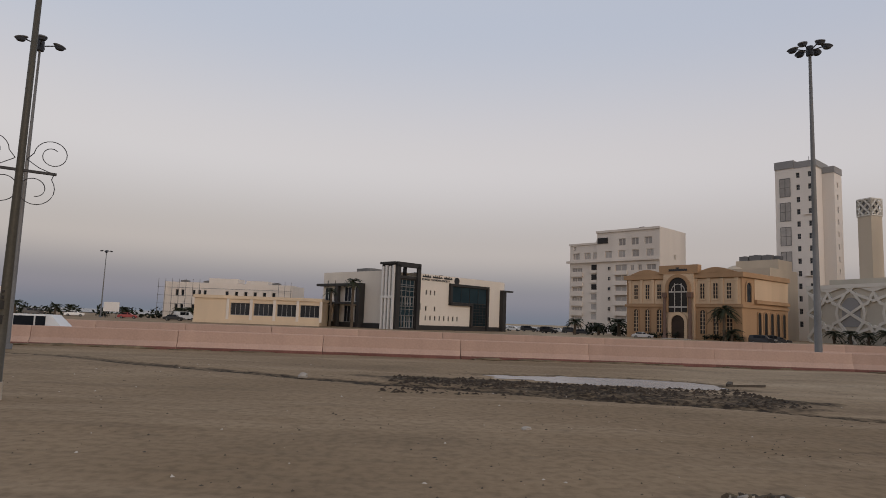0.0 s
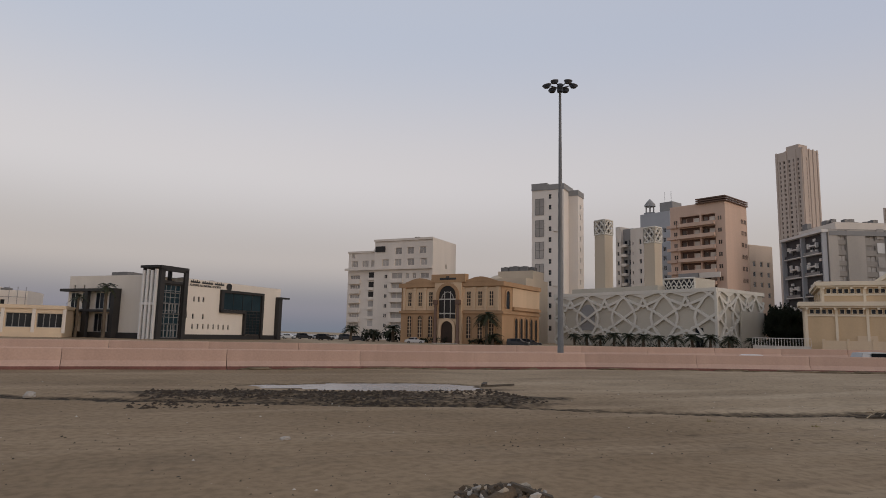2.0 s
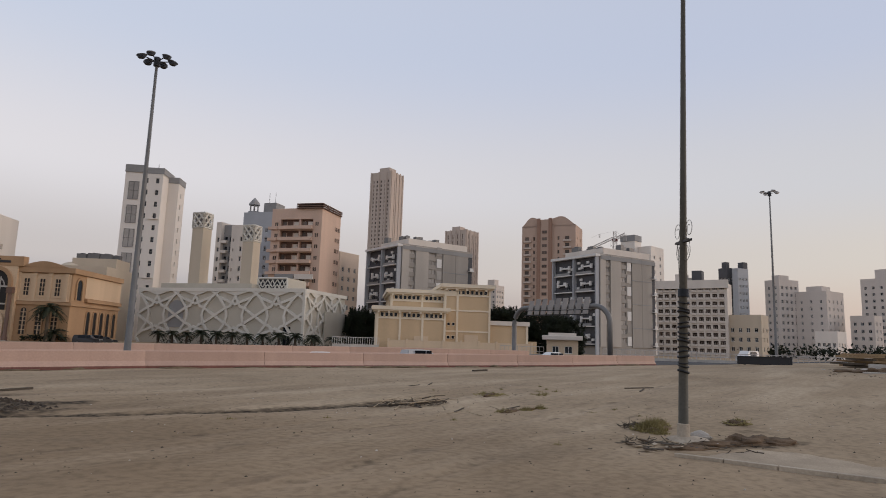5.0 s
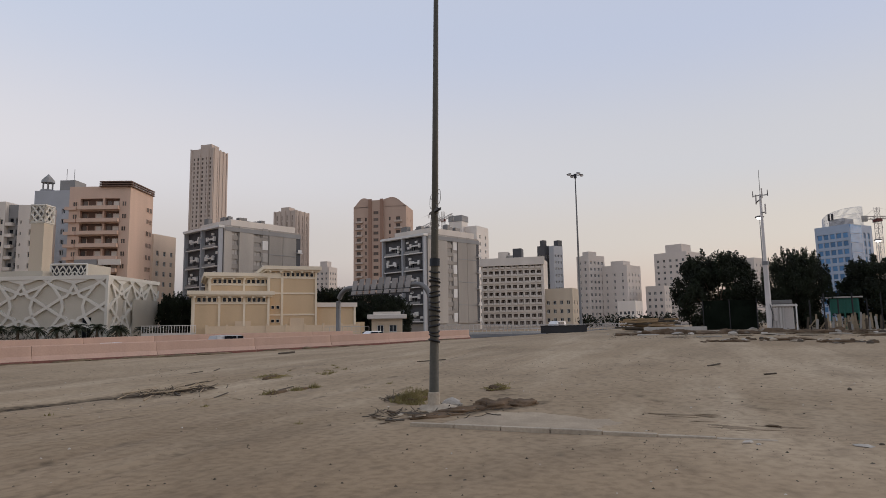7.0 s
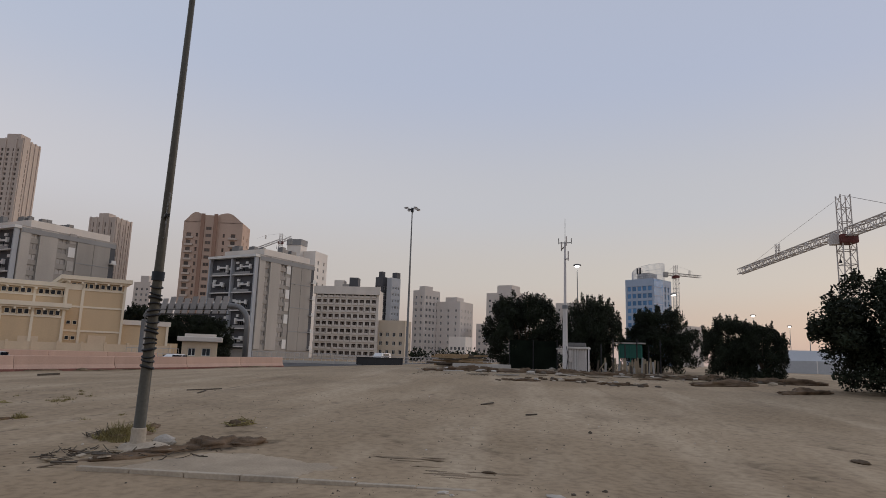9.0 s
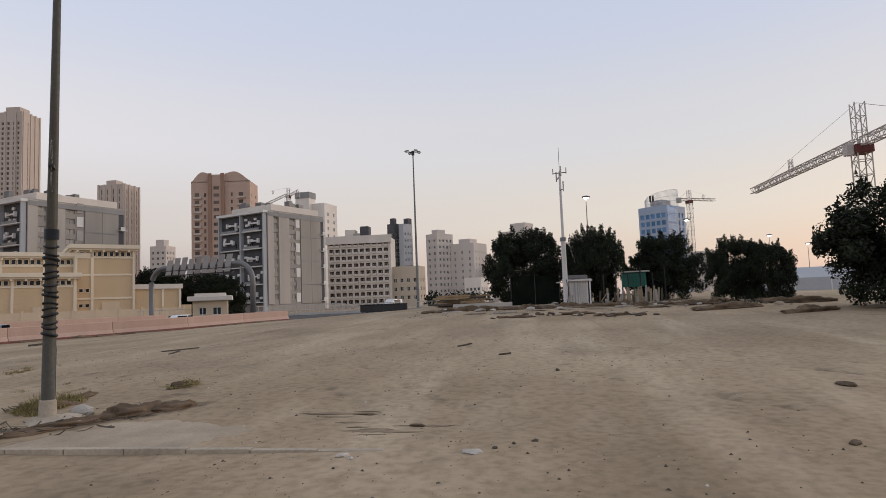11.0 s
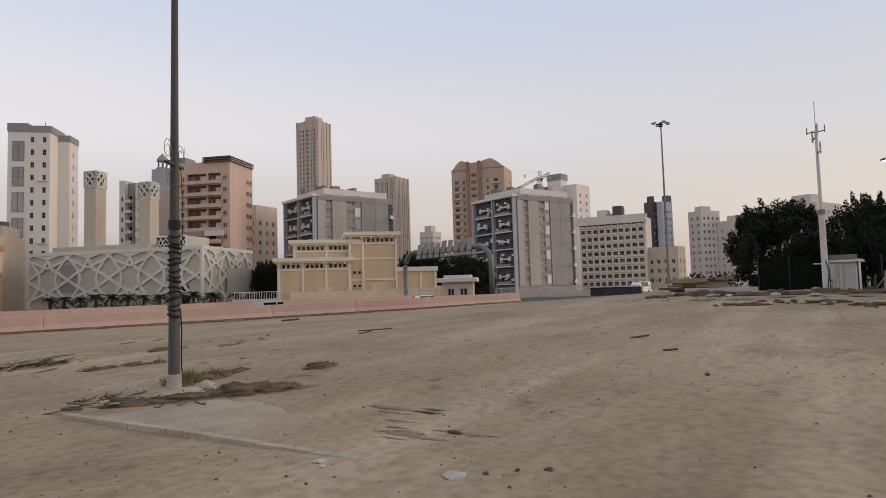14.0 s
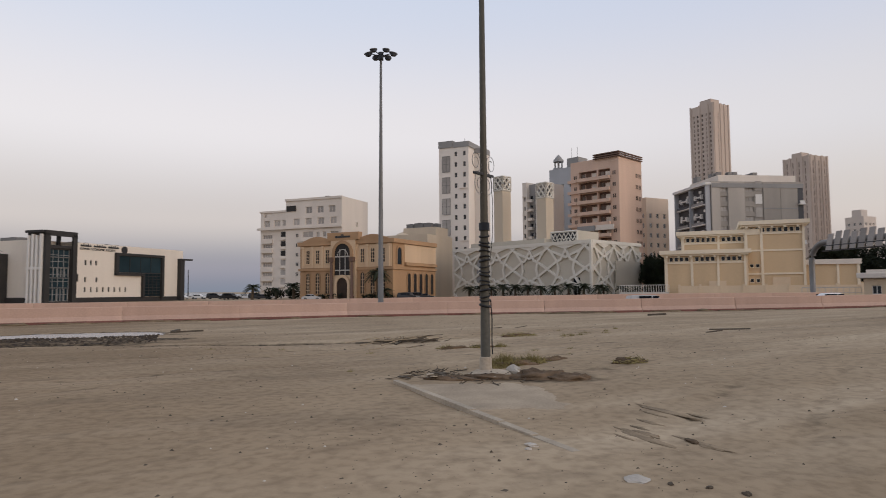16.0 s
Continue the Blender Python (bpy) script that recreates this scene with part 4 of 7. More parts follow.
def lattice(parent, W, H, p, first, rot, ox, oy, name="lattice"):
    """Interlaced six-point star bands standing proud of a wall, under a solid scalloped rim."""
    half = [((-0.09, 12.9), (0.10, 11.4)), ((0.10, 11.4), (0.27, 8.9)), ((0.27, 8.9), (-0.27, 5.3)), ((0.10, 11.4), (0.5, 9.8)), ((0.5, 11.6), (0.375, 9.3)), ((0.375, 9.3), (0.27, 8.9)),
            ((0.27, 8.9), (0.31, 7.1)), ((0.31, 7.1), (0.27, 5.3)), ((0.27, 5.3), (0.375, 4.9)), ((0.375, 4.9), (0.5, 2.6)), ((0.5, 4.4), (0.10, 2.8)), ((0.27, 5.3), (0.10, 2.8)), ((0.10, 2.8), (-0.09, 0.4))]
    unit = half + [((-u[0], u[1]), (-v[0], v[1])) for u, v in half]
    bm = bmesh.new()

    def plate(q, y0):
        a, b = [bm.verts.new(v + Vector((0, y0, 0))) for v in q], [bm.verts.new(v + Vector((0, -0.01, 0))) for v in q]
        bm.faces.new(a)
        for i in range(len(q)):
            bm.faces.new((a[i], b[i], b[(i + 1) % len(q)], a[(i + 1) % len(q)]))
    k = 0
    for i in range(-1, int(W / p) + 2):
        c = first + i * p
        for u, v in unit:
            x0, z0, x1, z1 = c + u[0] * p, u[1], c + v[0] * p, v[1]
            if max(x0, x1) <= 0 or min(x0, x1) >= W:
                continue
            for lim in (0.0, W):
                for flip in (0, 1):
                    if (x0 < lim) != (x1 < lim) and ((x0 < 0) if lim == 0 else (x0 > W)):
                        t = (lim - x0) / (x1 - x0)
                        x0, z0 = lim, z0 + t * (z1 - z0)
                    x0, z0, x1, z1 = x1, z1, x0, z0
            d = Vector((x1 - x0, 0, z1 - z0))
            if d.length < 0.3:
                continue
            k += 1
            e = d.normalized() * 0.12
            n = Vector((-d.z, 0, d.x)).normalized() * 0.29
            A, Z = Vector((x0, 0, z0)) - e, Vector((x1, 0, z1)) + e
            plate([A + n, Z + n, Z - n, A - n], -0.42 - 0.004 * (k % 9))
        # solid gusset hanging from the rim between two stars
        m = c + 0.5 * p
        if 0.45 * p < m < W - 0.45 * p:
            plate([Vector((m - 0.40 * p, 0, 13.0)), Vector((m, 0, 11.7)), Vector((m + 0.40 * p, 0, 13.0))], -0.40)
    bmesh.ops.recalc_face_normals(bm, faces=bm.faces)
    return part(name, bm, LATT, parent, "white interlaced star screen", pose(ox, oy, 0.0, 0, 0, rot))


def mosque():
    W, D, H = 44.5, 21.0, 13.4
    x, y, th = 84.5, 152.1, -70
    h = house("mosque", x, y, th, "low sage-grey mosque wrapped in a white star lattice", "mosque")
    block(h, W, D, H, MQWALL, f=[(W - 5.0, W - 3.0, 0.4, 5.0)], style="two", glass=GLASSD, fm=GREYTOP)
    lattice(h, W, 12.4, 10.8, 10.75, 0, 0, 0)
    lattice(h, D, 12.4, 8.2, 0.7, 90, W, 0)
    bm = bmesh.new()
    box(bm, -0.2, W + 0.45, -0.5, -0.01, 12.7, 13.5)
    box(bm, W + 0.01, W + 0.5, 0, D + 0.2, 12.7, 13.5)
    box(bm, W - 0.05, W + 0.5, -0.55, 0.0, 0, 12.7)
    part("rim", bm, LATT, h, "white rim band")
    part("niche", arch_bm(4.2, 6.4, 0.1), GREYTOP, h, "dark niche behind the lattice", pose(10.75, -0.13, 4.2))
    part("clear_panel", B(W + 0.46, W + 0.7, 9.2, 20.3, 0.4, 8.9), MQWALL, h, "plain sage panel")
    block(h, 26, 14, 1.8, MQWALL, ox=1.5, oy=5, oz=13.3, name="roof_room")
    # roof lantern: solid sides, and a pierced front of small star bars
    block(h, 8.0, 9.0, 3.6, MQWALL, ox=27.2, oy=8.4, oz=13.2, name="roof_lantern", label="sage roof lantern")
    part("lantern_front", B(27.3, 35.1, 8.2, 8.38, 13.4, 16.5), DARK, h, "dark ground of the pierced front")
    at = lambda u, v: (27.2 + 8.0 * u, 8.1, 13.3 + 3.4 * v)
    for n in range(3):
        a, b, c = n / 3, (n + 0.5) / 3, (n + 1) / 3
        for p, q in (((a, 0.1), (b, 0.9)), ((b, 0.9), (c, 0.1)), ((a, 0.9), (b, 0.35)), ((b, 0.35), (c, 0.9)), ((a, 0.55), (b, 0.1)), ((b, 0.1), (c, 0.55))):
            part("screen_bar", T([at(*p), at(*q)], 0.15, 4), LATT, h, "white bar of a pierced roof screen")
    for p, q in (((0, 1), (1, 1)), ((0, 0), (1, 0)), ((0, 0), (0, 1)), ((1, 0), (1, 1))):
        part("screen_frame", T([at(*p), at(*q)], 0.24, 4), LATT, h, "white frame of a pierced roof screen")
    for (mx, my, mh, mw) in ((98.6, 155.2, 35.0, 3.5), (104.1, 140.4, 31.2, 3.2)):
        t = house("minaret", mx, my, -72, "square tan minaret with a pierced white lantern", "minaret", "minarets")
        block(t, mw, mw, mh - 4.0, MINAR, name="shaft")
        part("lantern_core", B(0.35, mw - 0.35, 0.35, mw - 0.35, mh - 4.0, mh - 0.4), GREYTOP, t)
        for (ux, uy, vx, vy) in ((0, 0, 1, 0), (mw, 0, 0, 1), (0, mw, 0, -1)):
            for a, b, c, e in ((0, 0, 1, 1), (0, 1, 1, 0), (0, 0.5, 0.5, 1), (0.5, 1, 1, 0.5), (1, 0.5, 0.5, 0), (0.5, 0, 0, 0.5), (0, 0, 0, 1), (1, 0, 1, 1), (0, 1, 1, 1), (0, 0, 1, 0)):
                part("screen_bar", T([(ux + vx * a * mw, uy + vy * a * mw, mh - 4.0 + b * 4.0), (ux + vx * c * mw, uy + vy * c * mw, mh - 4.0 + e * 4.0)], 0.27, 4), LATT, t, "white bar of a pierced star screen")
        part("cap", B(-0.1, mw + 0.1, -0.1, mw + 0.1, mh, mh + 0.25), LATT, t)


mosque()


def city_block(name, x, y, th, W, D, H, wall, label, fn=(3, 0), rn=(2, 0), ww=1.3, wh=1.6, z0=3.0, style="two", glass=None, fm=None, category="apartment block", top=0.0, topmat=None):
    """A storeyed block with an even grid of windows on the two faces that show."""
    h = house(name, x, y, th, label, category)
    m = max(int((H - z0 - 1.2) / 3.35), 1)
    f = grid(0.4, W - 0.4, fn[0], z0, z0 + m * 3.35, m, min(ww, (W - 0.8) / fn[0] * 0.8), wh) if fn[0] else ()
    r = grid(0.4, D - 0.4, rn[0], z0, z0 + m * 3.35, m, min(ww, (D - 0.8) / rn[0] * 0.8), wh) if rn[0] else ()
    block(h, W, D, H, wall, f=f, r=r, style=style, glass=glass, fm=fm)
    if top:
        block(h, W * 0.5, D * 0.5, top, topmat or wall, ox=W * 0.25, oy=D * 0.2, oz=H - 0.02, name="roof_room")
    return h


def grey_pair():
    h = house("apartment_tower", 124.2, 182.9, -72, "off-white apartment tower with a balcony recess coloured dark for shade", "apartment tower")
    rows = [4.0 + 3.2 * j for j in range(10)]
    block(h, 2.0, 9, 39.4, OFFWH, f=[(0.6, 1.4, z, z + 1.5) for z in rows], style="plain", glass=GLASSD, fm=OFFWH)
    # the set-back wall is grey so that its colour holds the shade
    block(h, 3.9, 8, 38.6, GREYTOP, ox=2.02, oy=1.4, f=[(0.3, 1.6, z, z + 1.9) for z in rows] + [(2.3, 3.5, z, z + 1.9) for z in rows], style="plain", glass=GLASSD, fm=GREYTOP, name="recess_wall")
    for z in rows:
        part("balcony", B(2.05, 4.0, 0.15, 1.38, z - 0.4, z + 0.55), OFFWH, h, "off-white balcony")
    block(h, 5.0, 9, 38.2, OFFWH, ox=5.94, f=[(3.4, 4.2, z, z + 1.6) for z in rows] + [(0.7, 1.1, z, z + 1.0) for z in rows], r=[(1.5, 2.6, z, z + 1.5) for z in rows], style="plain", glass=GLASSD, fm=OFFWH)
    h = city_block("apartment_tower", 143.5, 195.8, -70, 12, 9, 47.5, BLUEGREY, "blue-grey apartment tower with a roof turret", (3, 0), (3, 0), ww=1.1, glass=GLASSD)
    turret = part("turret", T([(2.5, 2.5, 46.6), (2.5, 2.5, 48.2), (2.5, 2.5, 48.3)], [2.2, 2.1, 1.6], 12), GREYTOP, h, "open roof turret")
    for k in range(6):
        u, v = 2.5 + 1.5 * math.cos(math.pi * k / 3), 2.5 + 1.5 * math.sin(math.pi * k / 3)
        part("column", T([(u, v, 48.2), (u, v, 50.8)], 0.2, 6), GREYTOP, turret)
    part("cap", T([(2.5, 2.5, 50.6), (2.5, 2.5, 51.4), (2.5, 2.5, 52.6), (2.5, 2.5, 53.5)], [2.0, 1.9, 0.9, 0.1], 12), GREYTOP, turret)
    block(h, 5, 6, 3.5, GREYTOP, ox=7.5, oy=1, oz=47.5, name="roof_room")
    for x in (9, 11.5):
        part("aerial", T([(x, 2, 50.5), (x, 2, 55)], 0.06, 5), DARK, h)


grey_pair()


def brown_block():
    W, D, H = 17.4, 14.3, 43.4
    h = house("apartment_block", 131.7, 164.4, -68, "salmon apartment block with deep balconies, their shade coloured brown", "apartment block")
    f = [(a, b, 4.5 + 3.6 * j, 7.5 + 3.6 * j) for j in range(10) for a, b in ((3.2, 9.6), (10.1, 14.4))]
    # balcony backs wear the dark trim brown to paint in the recess shade
    block(h, W, D, H, BROWN, f=f, style="balcony", glass=BROWND, fm=BROWN, depth=1.3)
    for j in range(10):
        for a in (1.2, 15.2):
            part("window", window_mesh(1.3, 1.4, "two", GLASST, BROWN), None, h, "", pose(a + 0.6, -0.11, 5.2 + 3.6 * j))
        for a in (10.9, 12.9):
            part("window", window_mesh(1.5, 1.5, "two", GLASST, BROWN), None, h, "", pose(W + 0.11, a, 5.2 + 3.6 * j, 0, 0, 90))
        part("corner_bay", B(-0.9, 2.4, -0.7, -0.004, 4.2 + 3.6 * j, 5.1 + 3.6 * j), BROWN, h, "salmon corner bay band")
    for a, b, c, d in f:
        part("balcony_front", B(a - 0.25, b + 0.25, -1.35, -0.46, c - 0.35, c + 0.72), BROWN, h, "salmon balcony parapet")
        part("balcony_back", B(a + 0.4, a + 1.6, 0.95, 1.1, c + 0.1, c + 2.3), GLASST, h, "dark balcony door")
        part("balcony_back", B(b - 2.2, b - 0.6, 0.95, 1.1, c + 0.9, c + 2.3), OFFWH, h, "pale shutter")
    for z, m in ((14.0, BROWND), (20.6, OFFWH)):
        part("screen", B(9.9, 16.2, -1.75, -1.4, z, z + 1.6), m, h, "balcony screen")
        part("screen", B(3.2, 9.6, -1.75, -1.4, z, z + 1.6), GREYTOP, h, "balcony screen")
    for k in range(3):
        z = 43.2 + 0.62 * k
        part("pergola_beam", B(8.8, W + 0.5, -0.8, -0.01, z, z + 0.35), BROWND, h, "dark brown roof pergola beam")
        part("pergola_beam", B(W + 0.01, W + 0.5, 0, D, z, z + 0.35), BROWND, h, "dark brown roof pergola beam")
    part("roof_screen", B(9, W, 0.2, 1.0, 43.3, 45.0), BROWND, h, "dark brown roof screen")
    city_block("apartment_block", 160.0, 165.5, -85, 3.4, 10.5, 33.4, mat("pale_salmon", (0.74, 0.585, 0.455), 0.85, 0.08, 0.5, bump=0.05, streak=1), "salmon apartment block behind a taller one", (1, 0), (3, 0), ww=1.2)


brown_block()


def tall_tower():
    h = house("residential_tower", 272.4, 255.3, -83, "tall slender taupe residential tower", "tower")
    W, D, H = 14.6, 13.2, 101.0
    m = 38
    f = [(a, a + w, 4 + 2.45 * j, 5.5 + 2.45 * j) for j in range(m) for a, w in ((2.0, 0.8), (4.2, 1.1), (7.0, 1.2), (9.9, 0.5), (12.0, 1.0))]
    r = [(3.6, 4.1, 4 + 2.45 * j, 5.8 + 2.45 * j) for j in range(m)]
    block(h, W, D, H, TOWER, f=f, r=r, style="plain", glass=GLASST, fm=TOWER)
    for a in (0.0, 5.6, 10.7, 13.7):
        part("rib", B(a, a + 0.9, -0.35, -0.004, 0, H + 0.3), TOWER, h)
    for a in (0.2, 5.4, 8.6, 11.8):
        part("rib", B(W + 0.004, W + 0.35, a, a + 1.0, 0, H + 0.3), TOWER, h)
    block(h, 7, 7, 3.4, TOWER, ox=4, oy=3, oz=H, name="roof_room")
    h = house("residential_tower", 275.1, 201.1, -90, "taupe residential tower with vertical ribs", "tower")
    W, D, H = 13.5, 11.9, 62.2
    f = [(a, a + 0.6, 3 + 3.4 * j, 5.6 + 3.4 * j) for j in range(17) for a in (1.7, 4.7, 7.8, 10.9)]
    r = [(a, a + 0.6, 3 + 3.4 * j, 5.6 + 3.4 * j) for j in range(17) for a in (2.0, 5.6, 9.2)]
    block(h, W, D, H, TOWER, f=f, r=r, style="plain", glass=GLASST, fm=TOWER)
    for a in (0.0, 3.1, 6.2, 9.3, 12.6):
        part("rib", B(a, a + 0.9, -0.3, -0.004, 0, H + 0.2), TOWER, h)
    for a in (0.2, 3.4, 7.4, 10.8):
        part("rib", B(W + 0.004, W + 0.3, a, a + 1.0, 0, H + 0.2), TOWER, h)
    block(h, 5, 5, 2.4, TOWER, ox=3, oy=2, oz=H, name="roof_room")


tall_tower()


def ac_cluster(parent, x, y, z, rot=0):
    part("condenser", B(-0.55, 0.55, -0.45, 0.0, 0, 0.75, bevel=0.03), WHITE, parent, "white wall air conditioner", pose(x, y, z, 0, 0, rot))


def clad_block(x, y, th, W, D, H, label, floors, seed):
    """Office-flats slab: a dark balcony face with white slabs, and a blank panelled grey face with a glazed shaft."""
    rnd = random.Random(seed)
    h = house("apartment_block", x, y, th, label, "apartment block")
    s = (H - 4.5) / floors
    f = [(a, b, 4.0 + s * j, 4.0 + s * j + s * 0.72) for j in range(floors) for a, b in ((1.0, W * 0.47), (W * 0.53, W - 1.0))]
    r = [(D * 0.10, D * 0.17, 4.4 + s * 0.5 * j, 4.4 + s * 0.5 * j + 1.6) for j in range(floors * 2)] + [(D * 0.37, D * 0.46, 4.4 + s * 0.5 * j, 4.4 + s * 0.5 * j + 1.5) for j in range(floors * 2)]
    block(h, W, D, H, APT, r=r, style="two", glass=GLASSG, fm=APT, name="wall")
    # flat sheet proud of the wall; its dark colour stands for balcony shade
    part("dark_face", B(0.4, W - 0.6, -0.25, -0.004, 3.0, H - 1.0), APTD, h, "flat dark sheet in place of balcony shade")
    for a, b, c, d in f:
        part("balcony", B(a, b, -1.5, -0.26, c - 0.5, c - 0.2), WHITE, h, "white balcony slab")
        part("balustrade", B(a + 0.5, b - 1.2, -1.5, -1.4, c - 0.2, c + 0.55), APTD if rnd.random() < 0.5 else GREYTOP, h)
        for k in range(3):
            u = a + (b - a) * rnd.uniform(0.08, 0.92)
            ac_cluster(h, u, -0.28, c + rnd.uniform(0.3, s * 0.6))
        part("balcony_window", window_mesh(1.6, 2.0, "two", GLASSD, GREYTOP), None, h, "", pose(a + (b - a) * rnd.uniform(0.25, 0.75), -0.36, c))
        u, v = a + (b - a) * rnd.uniform(0.42, 0.62), c + s * 0.34
        bm = B(u - 2.0, u + 2.0, -1.45, -0.9, v, v + 0.45)
        for e in (-1, 1):
            box(bm, u + e * 2.0 - 0.35, u + e * 2.0 + 0.35, -1.5, -0.85, v - 0.45, v + 0.95)
        part("balcony_planter", bm, WHITE, h, "white planter bar with raised ends")
    for a in (0.0, W * 0.485, W - 0.5):
        part("pier", B(a, a + 0.5, -1.6, -0.26, 0.0, H - 0.4), BLUEGREY, h)
    part("roof_edge", B(-0.4, W + 0.3, -1.9, -0.01, H - 1.0, H - 0.2), WHITE, h, "white roof edge")
    for c, e, m in ((0.0, 0.092, PALECLAD), (0.18, 0.355, PALECLAD), (0.56, 0.742, APT), (0.746, 0.93, APT)):
        part("cladding_panel", B(W + 0.01, W + 0.35, D * c, D * e, 3.0, H - 0.3), m, h, "large grey cladding panel")
    for z in (H * 0.28, H * 0.52, H * 0.76):
        part("joint_ledge", B(W + 0.36, W + 0.45, D * 0.56, D * 0.93, z, z + 0.25), GREYTOP, h)
    # same dark sheet for the shade behind the end balconies
    part("dark_face", B(W + 0.01, W + 0.2, D * 0.935, D - 0.2, 3.0, H - 1.0), APTD, h, "flat dark sheet in place of balcony shade")
    for j in range(floors):
        c = 4.0 + s * j
        part("balcony", B(W + 0.21, W + 1.3, D * 0.935, D - 0.1, c - 0.5, c - 0.2), WHITE, h, "white balcony slab")
        part("balustrade", B(W + 1.2, W + 1.3, D * 0.935, D - 0.4, c - 0.2, c + 0.7), WHITE, h)
    part("top_band", B(W + 0.36, W + 0.46, 0.2, D - 0.2, H - 1.9, H - 0.6), GREYTOP, h, "darker band under the roof edge")
    # white and pale grey panes paint the glass shaft's bright reflections
    for k in range(int(H / 4.2)):
        part("shaft_pane", B(W + 0.12, W + 0.2, D * 0.475, D * 0.545, 3.5 + 4.0 * k, 6.4 + 4.0 * k), GLASSG if k % 2 else WHITE, h, "glazed shaft pane with its bright reflection coloured in")
    for k in range(16):
        p = h.matrix_basis @ Vector((rnd.uniform(3, W - 2), rnd.uniform(3.5, D - 4), H + 1.82))
        if k == 0:
            block(h, W * 0.86, D * 0.84, 3.0, OFFWH, ox=W * 0.1, oy=D * 0.1, oz=H - 0.9, name="roof_room", label="pale roof room")
        roof_unit(*p, th, rnd.uniform(1.4, 3.2), 1.4, rnd.uniform(1.2, 2.6))
    bm = bmesh.new()
    for k in range(5):
        a = W * (0.2 + 0.15 * k)
        tube(bm, [(a, D * 0.3, H - 0.9), (a, D * 0.3, H + 1.9), (a, D * 0.55, H + 2.3)], 0.09, 5)
    tube(bm, [(W * 0.1, D * 0.3, H + 1.7), (W * 0.9, D * 0.3, H + 1.9)], 0.14, 6)
    part("roof_pipes", bm, GREYTOP, h)
    return h


clad_block(166.3, 153.2, -108, 21.0, 29.0, 34.2, "grey clad apartment block with dark cluttered balconies", 5, 3)
h = clad_block(200.5, 98.6, -112, 20.6, 25.5, 32.2, "grey clad apartment block shrouded on one face", 5, 5)


def substation():
    h = house("substation", 113.3, 96.5, -46, "yellow and cream stepped utility building", "utility building")

    def wing(W, D, H, ox, oy, cols, tag, low=True):
        block(h, W, D, H, SUBY, ox=ox, oy=oy, name=tag)
        w0 = 0.45
        for i in range(cols + 1):
            a = ox + (W - w0) * i / cols
            part("pilaster", B(a, a + w0, oy - 0.18, oy - 0.004, 0, H - 0.5), SUBC, h)
        for i in range(4):
            a = oy + (D - w0) * i / 3
            part("pilaster", B(ox - 0.18, ox - 0.004, a, a + w0, 0, H - 0.5), SUBC, h)
        for z in ([H - 2.5, H * 0.62] if H > 12 else [H - 2.5]):
            part("belt", B(ox, ox + W, oy - 0.14, oy - 0.004, z, z + 0.35), SUBC, h)
        bm = B(ox - 1.1, ox + W + 0.9, oy - 1.1, oy + D * 0.98, H - 0.55, H + 0.25)
        box(bm, ox - 0.7, ox + W + 0.5, oy - 0.7, oy + D * 0.97, H - 0.9, H - 0.56)
        part("roof_edge", bm, SUBC, h, "deep cream eaves")
        for i in range(cols):
            a, b = ox + (W - w0) * i / cols + w0 + 0.25, ox + (W - w0) * (i + 1) / cols - 0.25
            n = max(int((b - a) / 0.95), 1)
            for k in range(n):
                u = a + (b - a) * (k + 0.5) / n
                part("louvre_window", window_mesh(0.84, 1.0, "plain", GLASSD, SUBC), None, h, "", pose(u, oy - 0.12, H - 2.1))
    for ox, oy, H, n in ((0, 0, 14.1, 9), (-3.2, -4.2, 9.9, 5)):
        for k in range(n):
            part("louvre_window", window_mesh(0.84, 1.0, "plain", GLASSD, SUBC), None, h, "", pose(ox - 0.12, oy + 1.3 + 0.95 * k, H - 2.1, 0, 0, -90))
    for ox, oy, H, n in ((0, 0, 14.1, 5), (12.2, -0.9, 15.7, 5), (-3.2, -4.2, 9.9, 7)):
        for k in range(n):
            part("eaves_bracket", B(ox + 0.2 + 2.3 * k, ox + 0.6 + 2.3 * k, oy - 1.0, oy - 0.2, H - 1.25, H - 0.91), SUBC, h)
    wing(14.4, 22, 14.1, 0, 0, 2, "wall")
    wing(10.8, 20, 15.7, 12.2, -0.9, 1, "wall")
    wing(15.4, 6, 9.9, -3.2, -4.2, 3, "wall")
    part("belt", B(12.2, 23.0, -1.05, -0.904, 5.0, 5.35), SUBC, h)
    for z in (6.4, 3.4):
        for k in range(2):
            part("louvre_window", window_mesh(0.8, 0.8, "plain", GLASSD, SUBC), None, h, "", pose(13.3 + k * 1.1, -1.03, z))
    part("frame", B(15.0, 15.5, -1.1, -0.904, 0, 15.0), SUBC, h)
    part("door_panel", B(17.0, 20.2, -1.0, -0.908, 0.3, 4.4), BEIGE, h, "beige steel double door")
    part("door_panel", B(5.2, 8.4, -4.3, -4.21, 0.3, 3.8), BEIGE, h, "beige steel roller door")
    block(h, 9.2, 12, 7.7, SUBY, ox=23.02, oy=0.4, name="annex_wall")
    part("annex_rim", B(23.0, 32.6, 0.0, 0.39, 6.9, 7.9), OFFWH, h)
    part("frame", B(28.4, 28.8, 0.2, 0.39, 0, 6.9), SUBC, h)
    part("frame", B(31.8, 32.3, 0.2, 0.39, 0, 6.9), SUBC, h)
    part("annex_low", B(32.3, 34.5, 0.6, 8, 0, 3.4), SUBY, h)
    w = house("boundary_wall", 108.5, 92.5, -46, "low beige boundary wall with railings", "wall")
    part("wall", B(0, 32, -0.15, 0.15, 0, 2.8), BEIGE, w)
